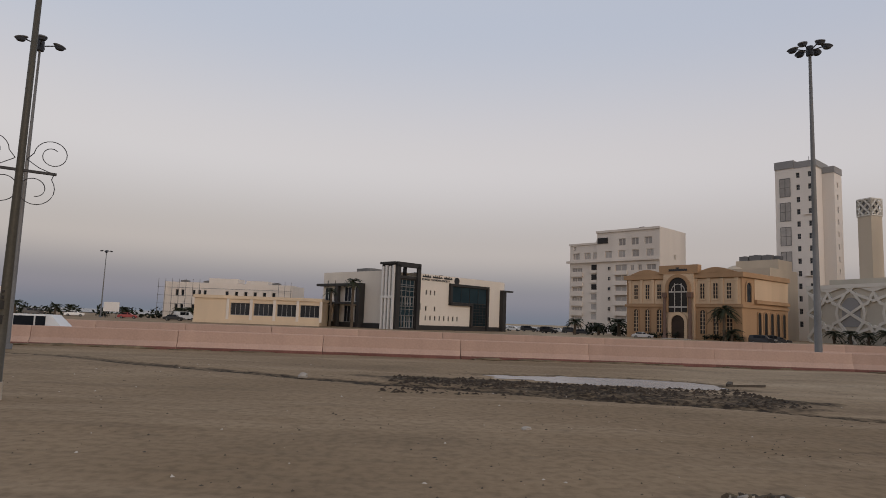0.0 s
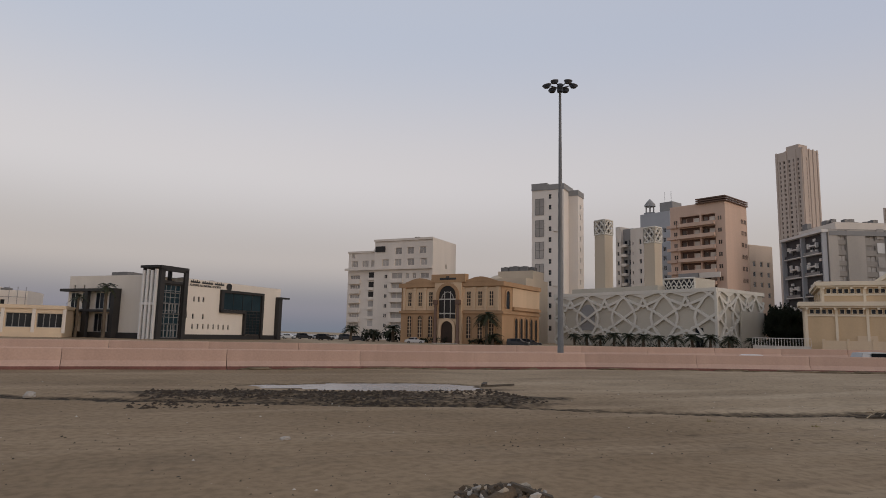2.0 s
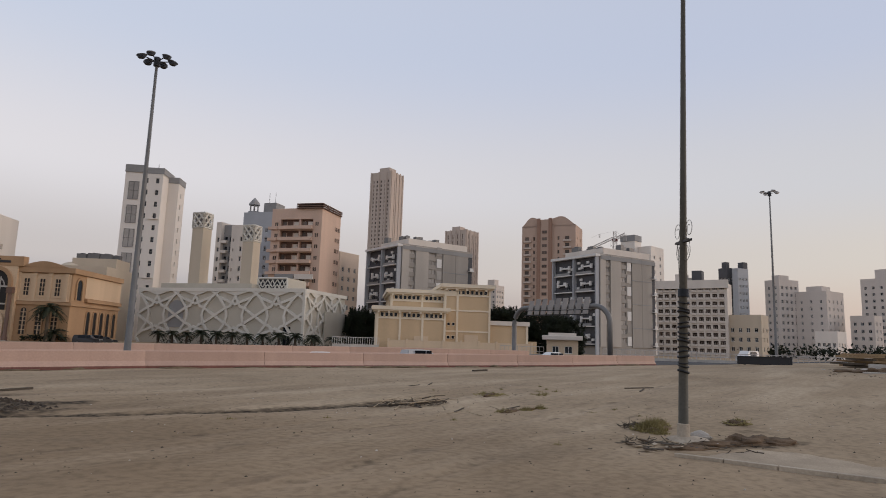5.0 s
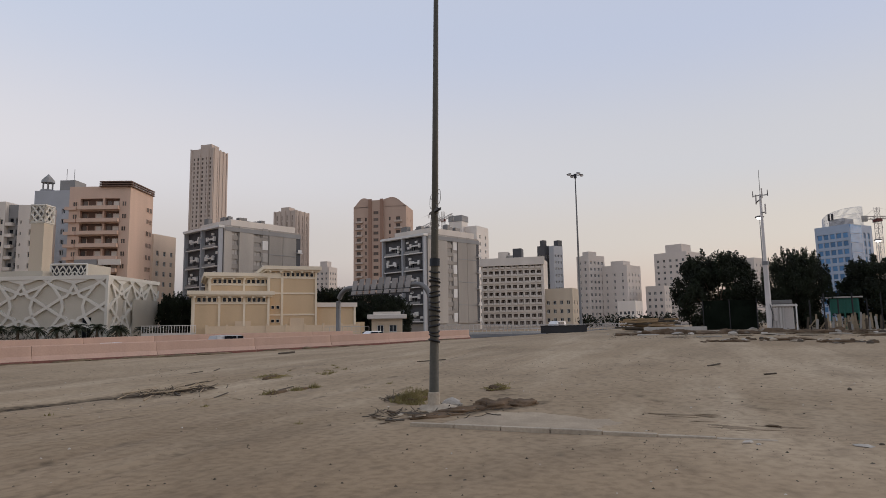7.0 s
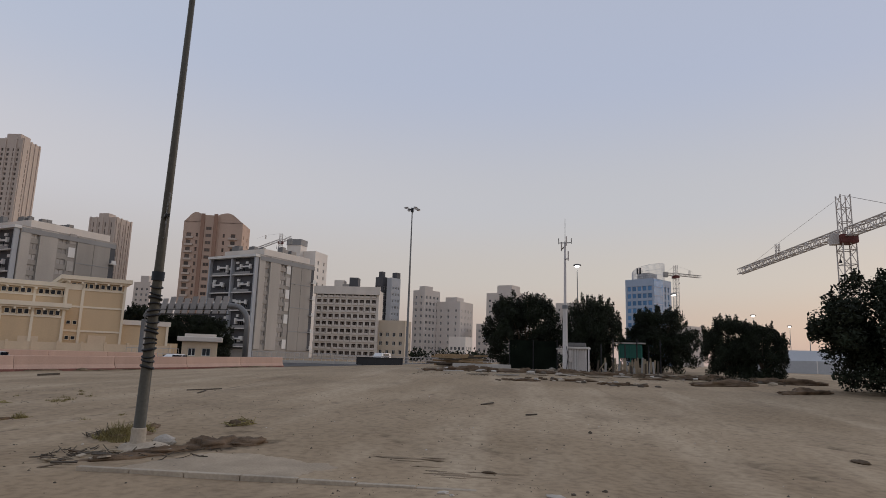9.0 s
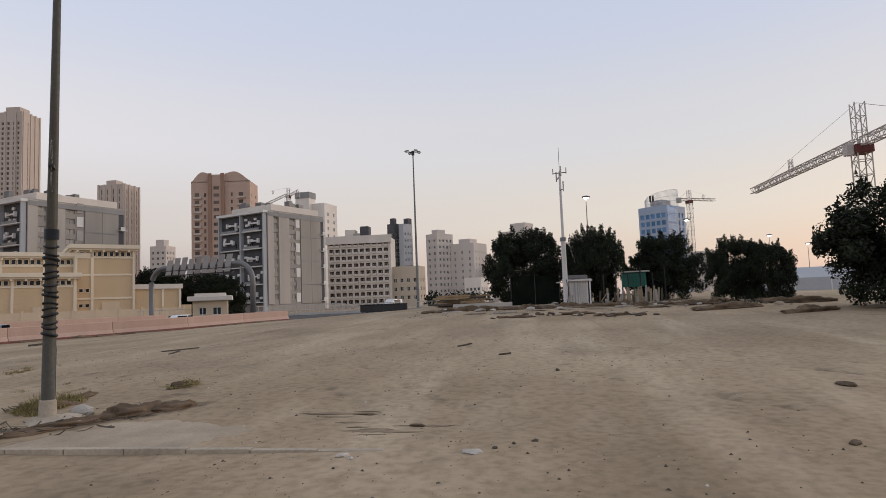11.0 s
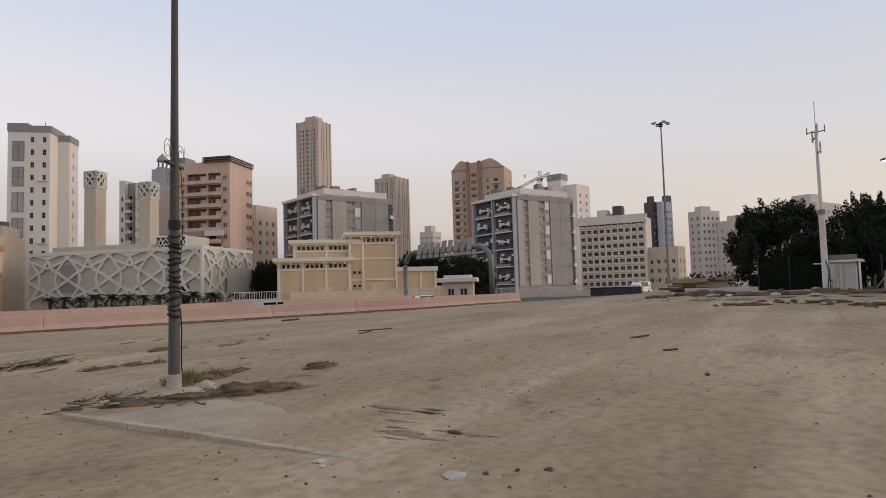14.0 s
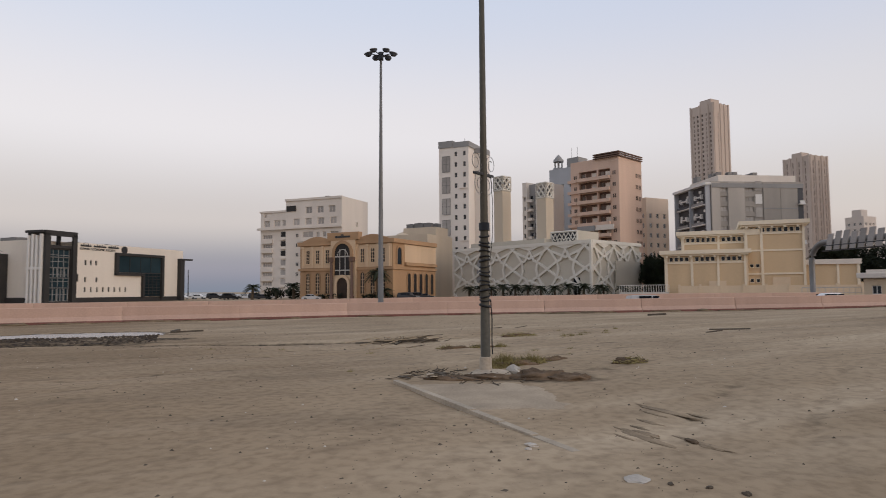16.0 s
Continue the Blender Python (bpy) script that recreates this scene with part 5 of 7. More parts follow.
    for k in range(9):
        part("pier", B(k * 3.98 - 0.22, k * 3.98 + 0.22, -0.26, 0.26, 0, 3.1), BEIGE, w)
    w = house("boundary_wall", 100.5, 101.5, -48, "low grey boundary wall with white railings", "wall")
    part("wall", B(0, 10, -0.15, 0.15, 0, 1.6), PALECONC, w)
    for k in range(21):
        part("rail_post", B(k * 0.5 - 0.04, k * 0.5 + 0.04, -0.04, 0.04, 1.6, 3.0), WHITE, w)
    part("top_rail", B(0, 10, -0.05, 0.05, 3.0, 3.1), WHITE, w)


substation()


def terracotta_tower():
    W, D, H = 27.8, 15.5, 63.5
    h = house("residential_tower", 288.2, 161.4, -78, "terracotta residential tower with curved rooflines", "tower")
    f = [(a, a + w, 3.5 + 3.5 * j, 5.4 + 3.5 * j) for j in range(16) for a, w in ((1.6, 2.2), (6.0, 1.0), (18.6, 1.0), (22.4, 2.2))]
    block(h, W, D, H, BTOW, f=f, r=[(a, a + 1.1, 3.5 + 3.5 * j, 5.2 + 3.5 * j) for j in range(16) for a in (3.0, 10.0)], style="plain", glass=GLASST, fm=BTOWD)
    part("core", B(8.6, 15.8, -1.0, -0.004, 0, 66.6), BTOW, h, "terracotta core")
    for a in (8.3, 14.3):
        part("core_strip", B(a, a + 1.7, -1.5, -1.004, 0, 67.2), BTOWD, h, "dark terracotta strip")
    for k in range(17):
        part("core_window", window_mesh(2.6, 1.6, "two", GLASST, BTOWD), None, h, "", pose(12.15, -1.1, 3.3 + 3.5 * k))
    for a, b, up in ((0.0, 8.6, 1), (15.8, 27.8, -1)):
        bm = bmesh.new()
        n = 14
        top = lambda t: H + 4.6 * math.sin(math.pi * 0.5 * min((t if up > 0 else 1 - t) / 0.62, 1)) ** 1.3 - 1.0 * max((t if up > 0 else 1 - t) - 0.7, 0) / 0.3
        rows = [[bm.verts.new((a + (b - a) * k / n, y, z)) for k in range(n + 1) for z in ((H - 0.5) if lo else top(k / n),)] for y in (0.0, 4.0) for lo in (1, 0)]
        for p, q in ((0, 1), (1, 3), (3, 2)):
            for k in range(n):
                bm.faces.new((rows[p][k], rows[p][k + 1], rows[q][k + 1], rows[q][k]))
        bmesh.ops.recalc_face_normals(bm, faces=bm.faces)
        part("crest", bm, BTOW, h, "curved terracotta roof crest")
    for j in range(16):
        part("balcony_front", B(1.2, 5.0, -0.9, -0.004, 2.6 + 3.5 * j, 3.5 + 3.5 * j), TOWER, h)
        part("balcony_front", B(21.6, 25.6, -0.9, -0.004, 2.6 + 3.5 * j, 3.5 + 3.5 * j), TOWER, h)


terracotta_tower()
city_block("apartment_block", 289.0, 106.7, -100, 12.5, 11.8, 49.0, WHTOW, "white stepped apartment block", (0, 0), (2, 0))
h = house("apartment_block", 286.0, 108.0, -98, "grey-topped stair core of a white apartment block", "apartment block")
block(h, 7.0, 6, 54.0, WHTOW, name="wall")
part("cap", B(-0.2, 7.2, -0.2, 6.2, 51.5, 54.3), GREYTOP, h, "dark grey cap")


def grid_block():
    W, D, H = 25.0, 12, 28.6
    h = house("apartment_block", 247.6, 79.6, -85, "pale apartment block with a grid of deep balconies", "apartment block")
    f = [(0.7 + 2.4 * i, 2.4 + 2.4 * i, 1.6 + 2.85 * j, 3.6 + 2.85 * j) for j in range(9) for i in range(10)]
    block(h, W, D, H - 1.0, OFFWH, f=f, style="balcony", glass=GLASST, fm=OFFWH, depth=1.3, wname="balcony")
    part("roof_band", B(-0.5, W + 0.5, -0.9, -0.004, H - 3.1, H), OFFWH, h)
    for a, w, hh, m in ((6.5, 4.0, 4.0, OFFWH), (12.5, 3.5, 5.2, APTD), (9.8, 2.6, 2.5, APT)):
        block(h, w, 5, hh, m, ox=a, oy=3, oz=H - 1.2, name="roof_room")


grid_block()
city_block("apartment_tower", 332.5, 76.5, -118, 5.0, 4.6, 43.0, APTD, "dark grey apartment tower", (2, 0), (2, 0), ww=1.3, glass=GLASSD, top=3.0, topmat=APTD)
h = house("apartment_tower", 331.0, 70.0, -118, "blue-grey apartment tower with a dark top", "apartment tower")
block(h, 3.2, 7.2, 42.6, BLUEGREY, r=grid(0.3, 6.9, 3, 3, 40, 11, 1.1, 1.4), glass=GLASSD)
block(h, 3, 3, 3.2, APTD, ox=0.1, oy=4, oz=42.5, name="roof_room")
city_block("apartment_block", 252.5, 55.6, -95, 11.5, 9, 16.0, MINAR, "small tan apartment block", (4, 0), (2, 0), ww=1.2)
city_block("apartment_tower", 346.3, 58.6, -125, 8.6, 12.0, 37.8, HAZE, "pale apartment tower with a stepped top", (2, 0), (4, 0), top=2.4)
city_block("apartment_tower", 349.3, 45.9, -110, 14.1, 16.1, 32.2, HAZE, "pale plain apartment tower", (3, 0), (4, 0), ww=0.9, top=2.6)
city_block("apartment_block", 330.0, 36.5, -105, 9, 10, 13.0, WHTOW, "low white apartment block", (4, 0), (3, 0), ww=1.2)
city_block("apartment_block", 352.0, 24.5, -110, 10, 8, 21.0, HAZE, "pale narrow apartment block", (3, 0), (2, 0))
city_block("apartment_tower", 394.5, 22.0, -115, 19.8, 22.8, 42.0, HAZE, "pale wide apartment tower", (5, 0), (5, 0), top=5.0)
city_block("apartment_block", 411.5, -20.3, -120, 12.6, 14.9, 38.2, HAZE, "pale apartment tower behind trees", (3, 0), (3, 0))
city_block("apartment_tower", 359.4, 231.0, -90, 10.5, 10.2, 41.5, HAZE, "distant pale apartment tower", (3, 0), (3, 0), top=4.0)
city_block("apartment_block", 392.0, -78.0, -130, 20.0, 14.0, 24.0, HAZE, "distant pale apartment block behind trees", (5, 0), (3, 0))


def blue_tower():
    W, D, H = 14.1, 16.1, 40.5
    h = house("office_tower", 309.9, -47.8, -130, "blue glass office tower with a curved crown", "office tower")
    f = [(0.9 + 2.6 * i, 2.9 + 2.6 * i, 2 + 3.3 * j, 4.2 + 3.3 * j) for j in range(11) for i in range(5)]
    r = [(9.6 + 3.0 * i, 11.2 + 3.0 * i, 2 + 3.3 * j, 4.4 + 3.3 * j) for j in range(11) for i in range(2)]
    block(h, W, D, H, mat("pale_blue_cladding", (0.36, 0.43, 0.54), 0.6, 0.06, 0.4, bump=0.03), f=f, r=r, style="plain", glass=GLASSB, fm=BLUEGREY)
    for j in range(10):
        part("curtain_pane", B(W + 0.004, W + 0.12, 0.4, 8.4, 2.6 + 3.8 * j, 6.1 + 3.8 * j), GLASSB, h, "blue curtain glass")
    bm = bmesh.new()
    n, R = 60, 7.9
    rows = []
    for k in range(n + 1):
        a = math.pi * (1.02 + 0.96 * k / n)
        x, y = W * 0.55 + R * math.cos(a), D * 0.5 + R * math.sin(a) * 0.95
        rows.append((x, y, 2.0 + 5.2 * math.sin(math.pi * 0.5 * k / n)))
    for k, (x, y, z) in enumerate(rows):
        tube(bm, [(x, y, H - 0.5), (x, y, H + z)], 0.07, 4)
    for lv in (0.3, 0.6, 1.0):
        tube(bm, [(x, y, H + z * lv) for x, y, z in rows], 0.06, 4)
    # fin colour is lightened to hold the distant haze
    part("crown", bm, mat("pale_fin", (0.66, 0.66, 0.68), 0.5, 0.05, 1.0, bump=0.0), h, "curved open crown of fins paled for haze")
    block(h, 6, 7, 3.2, GREYTOP, ox=4, oy=4, oz=H - 0.02, name="roof_room")
    part("crown_mark", B(6.2, 7.0, -0.4, -0.2, H + 2.2, H + 5.0), DARK, h, "small dark roof emblem")
    part("crown_mark", B(7.6, 8.4, -0.4, -0.2, H + 2.2, H + 5.0), DARK, h, "small dark roof emblem")


blue_tower()
city_block("low_building", -125.0, 165.5, 25, 8, 8, 7.2, WHTOW, "low white villa by the shore", (3, 0), (2, 0), ww=0.9, wh=2.6, z0=2.0, category="building")


# ---- street furniture ----
def spiral(cx, cz, r0, turns, a0, sgn, tail):
    """Points of a flat scroll that starts at tail and curls in round (cx, cz)."""
    pts = [tail]
    n = int(22 * turns)
    for k in range(n + 1):
        a = a0 + sgn * 2 * math.pi * turns * k / n
        r = r0 * (1 - 0.62 * k / n)
        pts.append((cx + r * math.cos(a), 0, cz + r * math.sin(a)))
    return pts


def scroll_pole(x, y, label, cables, lean=(0, 0)):
    z = level(x, y)
    h = thing("street_pole", label, "lamp post", pose(x, y, z - 0.03, lean[0], lean[1], 0) @ pose(0, 0, 0, 0, 0, 36), "ornamental poles")
    part("shaft", T([(0, 0, 0.3), (0, 0, 2.2), (0, 0, 6.0), (0, 0, 12.5)], [0.126, 0.113, 0.086, 0.058], 12), POLE, h)
    part("sleeve", T([(0, 0, 0.0), (0, 0, 0.42), (0, 0, 0.46)], [0.16, 0.155, 0.14], 14), DUSTY, h, "whitewashed pole foot")
    bm = bmesh.new()
    bmesh.ops.create_uvsphere(bm, u_segments=28, v_segments=12, radius=0.5, matrix=Matrix.Translation((-0.1, -0.15, 0)) @ Matrix.Diagonal((1.45, 1.1, 0.30, 1)))
    for v in bm.verts:
        v.co += Vector((noise.noise(v.co * 3), noise.noise(v.co * 3 + Vector((5, 0, 0))), 0.25 * noise.noise(v.co * 5))) * 0.10
    if cables:
        part("footing", bm, DUSTY, h, "rough concrete footing")
    else:
        bm.free()
    k, zb, iron, thin = (0.62, 5.10, MASTGREY, 0.008) if cables else (1.0, 5.60, DARK, 0.011)
    bm = bmesh.new()
    for s in (-0.035, 0.035):
        box(bm, -0.78 * k, 0.78 * k, s - 0.012, s + 0.012, zb - 0.03, zb + 0.03)
    for i in range(9):
        box(bm, (-0.74 + 0.18 * i) * k, (-0.70 + 0.18 * i) * k, -0.03, 0.03, zb - 0.02, zb + 0.02)
    part("crossbar", bm, DARK, h, "dark ladder-shaped crossbar")
    for s in (-1, 1):
        for pts in (spiral(s * 0.66, 0.47, 0.40, 1.35, math.pi if s > 0 else 0, -s, (s * 0.12, 0, 0.29)), spiral(s * 0.34, -0.44, 0.45, 1.35, 0.7 if s > 0 else math.pi - 0.7, -s, (s * 0.72, 0, -0.03))):
            part("scroll", T([(p[0] * k, 0, zb + p[2] * k) for p in pts], thin, 5), iron, h, "thin wrought-iron scroll")
        part("scroll_stay", T([(s * 0.12 * k, 0, zb + 0.29 * k), (s * 0.4 * k, 0, zb + 0.11 * k), (s * 0.76 * k, 0, zb - 0.01)], thin, 5), iron, h)
    if cables:
        part("tape_band", T([(0, 0, 3.66), (0, 0, 3.86)], 0.136, 14), BLACK, h, "black tape band")
        for k in range(15):
            zz = 1.75 + 0.125 * k + 0.02 * math.sin(k * 2.3)
            pts = [(0.130 * math.cos(a), 0.130 * math.sin(a), zz + 0.03 * math.sin(a + k)) for a in [2 * math.pi * i / 14 for i in range(15)]]
            part("cable_turn", T(pts, 0.018 if k % 3 else 0.03, 5), BLACK, h, "black cable turn")
        part("hanging_cable", T([(0.40, 0, 5.08), (0.42, -0.04, 4.4), (0.36, -0.06, 3.6), (0.2, -0.06, 2.9)], 0.009, 5), BLACK, h)
        part("loose_cable", T([(0.16, -0.08, 1.9), (0.19, -0.1, 1.4), (0.17, -0.1, 0.8), (0.2, -0.1, 0.5)], 0.016, 5), BLACK, h)
    else:
        for zz, w, hh in ((2.58, 0.05, 0.05), (2.42, 0.05, 0.08), (2.18, 0.10, 0.20), (2.02, 0.16, 0.02), (1.82, 0.10, 0.2)):
            bm = bmesh.new()
            a0 = -1.97
            for i in range(4):
                a = a0 + (i - 1.5) * w / 0.15 / 4
                r = 0.130
                box(bm, r * math.cos(a) - 0.012, r * math.cos(a) + 0.012, r * math.sin(a) - 0.012, r * math.sin(a) + 0.012, zz, zz + hh)
            part("painted_mark", bm, BLACK, h, "black stencilled mark")
    return h


scroll_pole(20.54, 5.50, "grey ornamental pole wrapped in black cable, whitewashed foot", True, (1.52, -0.83))
scroll_pole(-9.56, 16.31, "grey ornamental pole with iron scrolls and stencilled marks", False)


def high_mast(x, y, z, top, r, label, n=6, s=1.0, glass=None):
    h = thing("high_mast_light", label, "street lamp", pose(x, y, z, 0, 0, 20), "high masts")
    part("mast", T([(0, 0, 0), (0, 0, top * 0.5), (0, 0, top)], [r * 0.94, r * 0.62, r * 0.36], 12), MASTDARK, h)
    part("base_flange", T([(0, 0, 0), (0, 0, 0.25)], r * 1.6, 14), MASTGREY, h)
    part("head_ring", T([(0, 0, top - 0.7 * s), (0, 0, top + 0.2 * s)], 0.32 * s, 10), DARK, h)
    for k in range(n):
        a = 2 * math.pi * k / n + 0.3
        c, d = math.cos(a), math.sin(a)
        arm = part("lamp_arm", T([(0.2 * c, 0.2 * d, top - 0.2 * s), (1.15 * s * c, 1.15 * s * d, top + 0.05 * s)], 0.055 * s, 6), DARK, h)
        bm = bmesh.new()
        bmesh.ops.create_uvsphere(bm, u_segments=12, v_segments=6, radius=0.5 * s, matrix=pose(1.45 * s * c, 1.45 * s * d, top + 0.12 * s, 0, 14, math.degrees(a)) @ Matrix.Diagonal((1.1, 0.85, 0.26, 1)))
        part("lamp_housing", bm, MASTGREY, arm)
        part("lamp_glass", T([(1.45 * s * c, 1.45 * s * d, top - 0.20 * s), (1.47 * s * c, 1.47 * s * d, top + 0.02 * s)], [0.30 * s, 0.44 * s], 12), glass or DARK, arm, "lamp glass")
    return h


high_mast(34.85, 60.6, level(34.85, 60.6), 30.2, 0.36, "tall grey mast with six floodlight heads, in the median")
high_mast(139.1, 22.0, 0.45, 33.2, 0.32, "tall grey mast with four floodlight heads, beside a road", 4, 1.0, CRANEW)
high_mast(-21.9, 34.2, 0.0, 16.6, 0.16, "grey lamp mast with four heads beside the barrier", 4, 0.62)
high_mast(-91.0, 167.3, 0.0, 17.4, 0.22, "distant grey lamp mast near the shore", 4, 0.8)


def street_lamp(x, y, top):
    h = thing("street_lamp", "lit street lamp on a slender grey pole", "street lamp", pose(x, y, 0.6, 0, 0, 0), "lit street lamps")
    part("pole", T([(0, 0, 0), (0, 0, top - 0.6)], [0.2, 0.1], 8), MASTGREY, h)
    bm = bmesh.new()
    bmesh.ops.create_uvsphere(bm, u_segments=12, v_segments=6, radius=0.8, matrix=Matrix.Translation((0, 0, top - 0.3)) @ Matrix.Diagonal((1.3, 1.3, 0.4, 1)))
    part("lamp_hood", bm, MASTGREY, h)
    part("lamp_glass", T([(0, 0, top - 0.75), (0, 0, top - 0.5)], [0.5, 0.7], 12), LIT, h, "glowing white lamp glass")


for x, y, t in ((169.3, -15.2, 26.0), (204.4, -46.1, 22.8), (254.0, -84.8, 20.8), (306.1, -117.2, 20.4), (225, -92, 15)):
    street_lamp(x, y, t)
for x, y, t in ((123.2, 113.4, 10.0), (125.4, 119.0, 9.0)):
    h = thing("street_lamp", "small pale double-armed street lamp before dark trees", "street lamp", pose(x, y, 0, 0, 0, 40), "double-armed lamps")
    part("pole", T([(0, 0, 0), (0, 0, t)], [0.12, 0.07], 8), MASTGREY, h)
    for e in (-1, 1):
        arm = part("arm", T([(0, 0, t - 0.1), (e * 1.2, 0, t)], 0.05, 6), MASTGREY, h)
        part("lamp_head", B(e * 1.2 - 0.45, e * 1.2 + 0.45, -0.18, 0.18, t - 0.05, t + 0.08, bevel=0.03), CRANEW, arm)
for x, y, t in ((14.5, 250, 11), (18, 262, 11)):
    h = thing("street_pole", "thin dark pole near the shore", "pole", pose(x, y, 0), "shore poles")
    part("shaft", T([(0, 0, 0), (0, 0, t)], [0.25, 0.15], 6), DARK, h)


def gantry():
    a, b = Vector((99.7, 56.2)), Vector((95.1, 37.2))
    d = b - a
    L = d.length
    h = thing("sign_gantry", "grey rounded portal gantry carrying a row of sign panels", "gantry", pose(a.x, a.y, 0, 0, 0, math.degrees(math.atan2(d.y, d.x))))
    R = 2.7
    pts = [(0, 0, 0), (0, 0, 8.7 - R)] + [(R - R * math.cos(k * math.pi / 16), 0, 8.7 - R + R * math.sin(k * math.pi / 16)) for k in range(1, 9)]
    pts += [(L - p[0], 0, p[2]) for p in pts[::-1]]
    part("portal", T(pts, 0.40, 14), MASTGREY, h)
    grey = mat("weathered_panel", (0.30, 0.275, 0.255), 0.7, 0.2, 1.0, bump=0.05, rand=0.15)
    for k in range(9):
        x = 4.2 + k * 1.42
        p = part("sign_panel", B(-0.5, 0.5, -0.08, 0.08, 0, 2.7 if k % 3 else 2.4, bevel=0.04), grey, h, "grey sign panel seen from the back", pose(x, -0.75, 7.5, -14, 0, 0))
        part("bracket", B(-0.08, 0.08, 0.09, 0.5, 0.7, 0.9), DARK, p)
    part("top_rail", T([(3.2, -0.62, 8.15), (L - 3.2, -0.62, 8.15)], 0.09, 6), DARK, h)
    part("walkway", B(3.0, L - 3.0, -0.75, -0.42, 7.35, 7.5), DARK, h, "dark service walkway")
    for x in (0, L):
        part("footing", B(x - 0.6, x + 0.6, -0.6, 0.6, 0, 0.5), CONC, h)


gantry()


def guard_house():
    h = thing("guardhouse", "small beige guardhouse with a cream overhanging roof", "guardhouse", pose(108.6, 54.6, 0, 0, 0, -64))
    block(h, 5.6, 4, 3.6, BEIGE, f=[(1.0, 2.2, 1.2, 2.5), (3.2, 4.6, 1.2, 2.5)])
    part("roof", B(-0.8, 6.4, -0.8, 4.8, 3.6, 4.4, bevel=0.12), OFFWH, h)
    part("parapet", B(0.3, 5.3, 0.3, 3.7, 4.4, 4.9), OFFWH, h)
    for x0, y0, th, L, hh in ((105.5, 62.5, -55, 8, 1.9), (112.5, 45.5, -60, 16, 1.9), (121.5, 32.0, -72, 40, 1.7)):
        f = thing("railing", "pale steel roadside railing", "railing", pose(x0, y0, level(x0, y0), 0, 0, th), "roadside railings")
        part("foot_wall", B(0, L, -0.12, 0.12, 0, 0.5), PALECONC, f)
        part("rail", B(0, L, -0.04, 0.04, hh - 0.12, hh), CRANEW, f)
        part("rail", B(0, L, -0.04, 0.04, 0.95, 1.03), CRANEW, f)
        for k in range(int(L / 0.8) + 1):
            part("post", B(k * 0.8 - 0.04, k * 0.8 + 0.04, -0.04, 0.04, 0.5, hh - 0.12), CRANEW, f)


guard_house()


# ---- vegetation ----
def leaf_cloud(bm, rnd, c, r, n, size):
    for _ in range(n):
        d = Vector((rnd.gauss(0, 1), rnd.gauss(0, 1), rnd.gauss(0, 0.9)))
        d = d.normalized() * (rnd.random() ** 0.45) * r
        p = c + d
        u = Vector((rnd.gauss(0, 1), rnd.gauss(0, 1), rnd.gauss(0, 1))).normalized()
        w = u.cross(Vector((rnd.gauss(0, 1), rnd.gauss(0, 1), rnd.gauss(0, 1)))).normalized()
        s = size * rnd.uniform(0.6, 1.35)
        bm.faces.new([bm.verts.new(p + u * s * a + w * s * 0.42 * b) for a, b in ((-1, 0), (0, -1), (1, 0), (0, 1))])


def tree_meshes(seed, height, spread, leaves=42000, size=0.135):
    """Trunk with limbs, and a full crown of leaf clumps with upright sprigs and an uneven outline."""
    rnd = random.Random(seed)
    wood, crown, spray = bmesh.new(), bmesh.new(), []
    tube(wood, [(0, 0, -0.2), (0.05, 0, 0.6), (0.02, 0.05, 1.6)], [0.30, 0.22, 0.17], 8)

    def dome(q):
        """Crown radius share at a height share."""
        return math.sqrt(max(1 - ((q - 0.36) / 0.62) ** 2, 0.02)) if q > 0.36 else 0.86 + 0.14 * q / 0.36
    for k in range(12):
        a, q = 2.4 * k + rnd.uniform(-0.4, 0.4), rnd.uniform(0.35, 0.9)
        rr = spread * dome(q) * rnd.uniform(0.6, 0.95)
        e = Vector((rr * math.cos(a), rr * math.sin(a), height * q))
        mid = Vector((e.x * 0.4, e.y * 0.4, e.z * 0.6))
        tube(wood, [(0.02, 0.05, rnd.uniform(0.6, 1.6)), mid, e], [0.12, 0.075, 0.02], 6)
        spray.append((e, 0.20))
    for k in range(150):                      # body
        a, q = rnd.uniform(0, 6.28), 0.05 + 0.83 * rnd.random()
        lobe = 0.88 + 0.26 * noise.noise(Vector((math.cos(a) * 1.7, math.sin(a) * 1.7, q * 3 + seed)))
        rr = spread * dome(q) * lobe * rnd.random() ** 0.4
        spray.append((Vector((rr * math.cos(a), rr * math.sin(a), height * q)), rnd.uniform(0.12, 0.21)))
    for k in range(46):                       # sprigs that break the outline
        a, q = rnd.uniform(0, 6.28), 0.30 + 0.66 * rnd.random()
        rr = spread * dome(q) * rnd.uniform(0.82, 1.04)
        p = Vector((rr * math.cos(a), rr * math.sin(a), height * q))
        for j in range(3):
            spray.append((p + Vector((0.1 * j * math.cos(a), 0.1 * j * math.sin(a), 0.30 * j)), 0.085 - 0.018 * j))
    total = sum(r ** 2 for _, r in spray)
    for p, r in spray:
        leaf_cloud(crown, rnd, p, spread * r, int(leaves * r * r / total), size)
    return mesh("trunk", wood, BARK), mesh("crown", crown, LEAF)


TREE_KINDS = [tree_meshes(11 + k, 7.2, 4.4) for k in range(3)]


def tree(x, y, kind, s, sz, rot, label, group):
    h = thing("tree", label, "tree", pose(x, y, level(x, y), 0, 0, rot) @ Matrix.Diagonal((s, s, sz, 1)), group)
    part("trunk", TREE_KINDS[kind][0], None, h)
    part("crown", TREE_KINDS[kind][1], None, h)


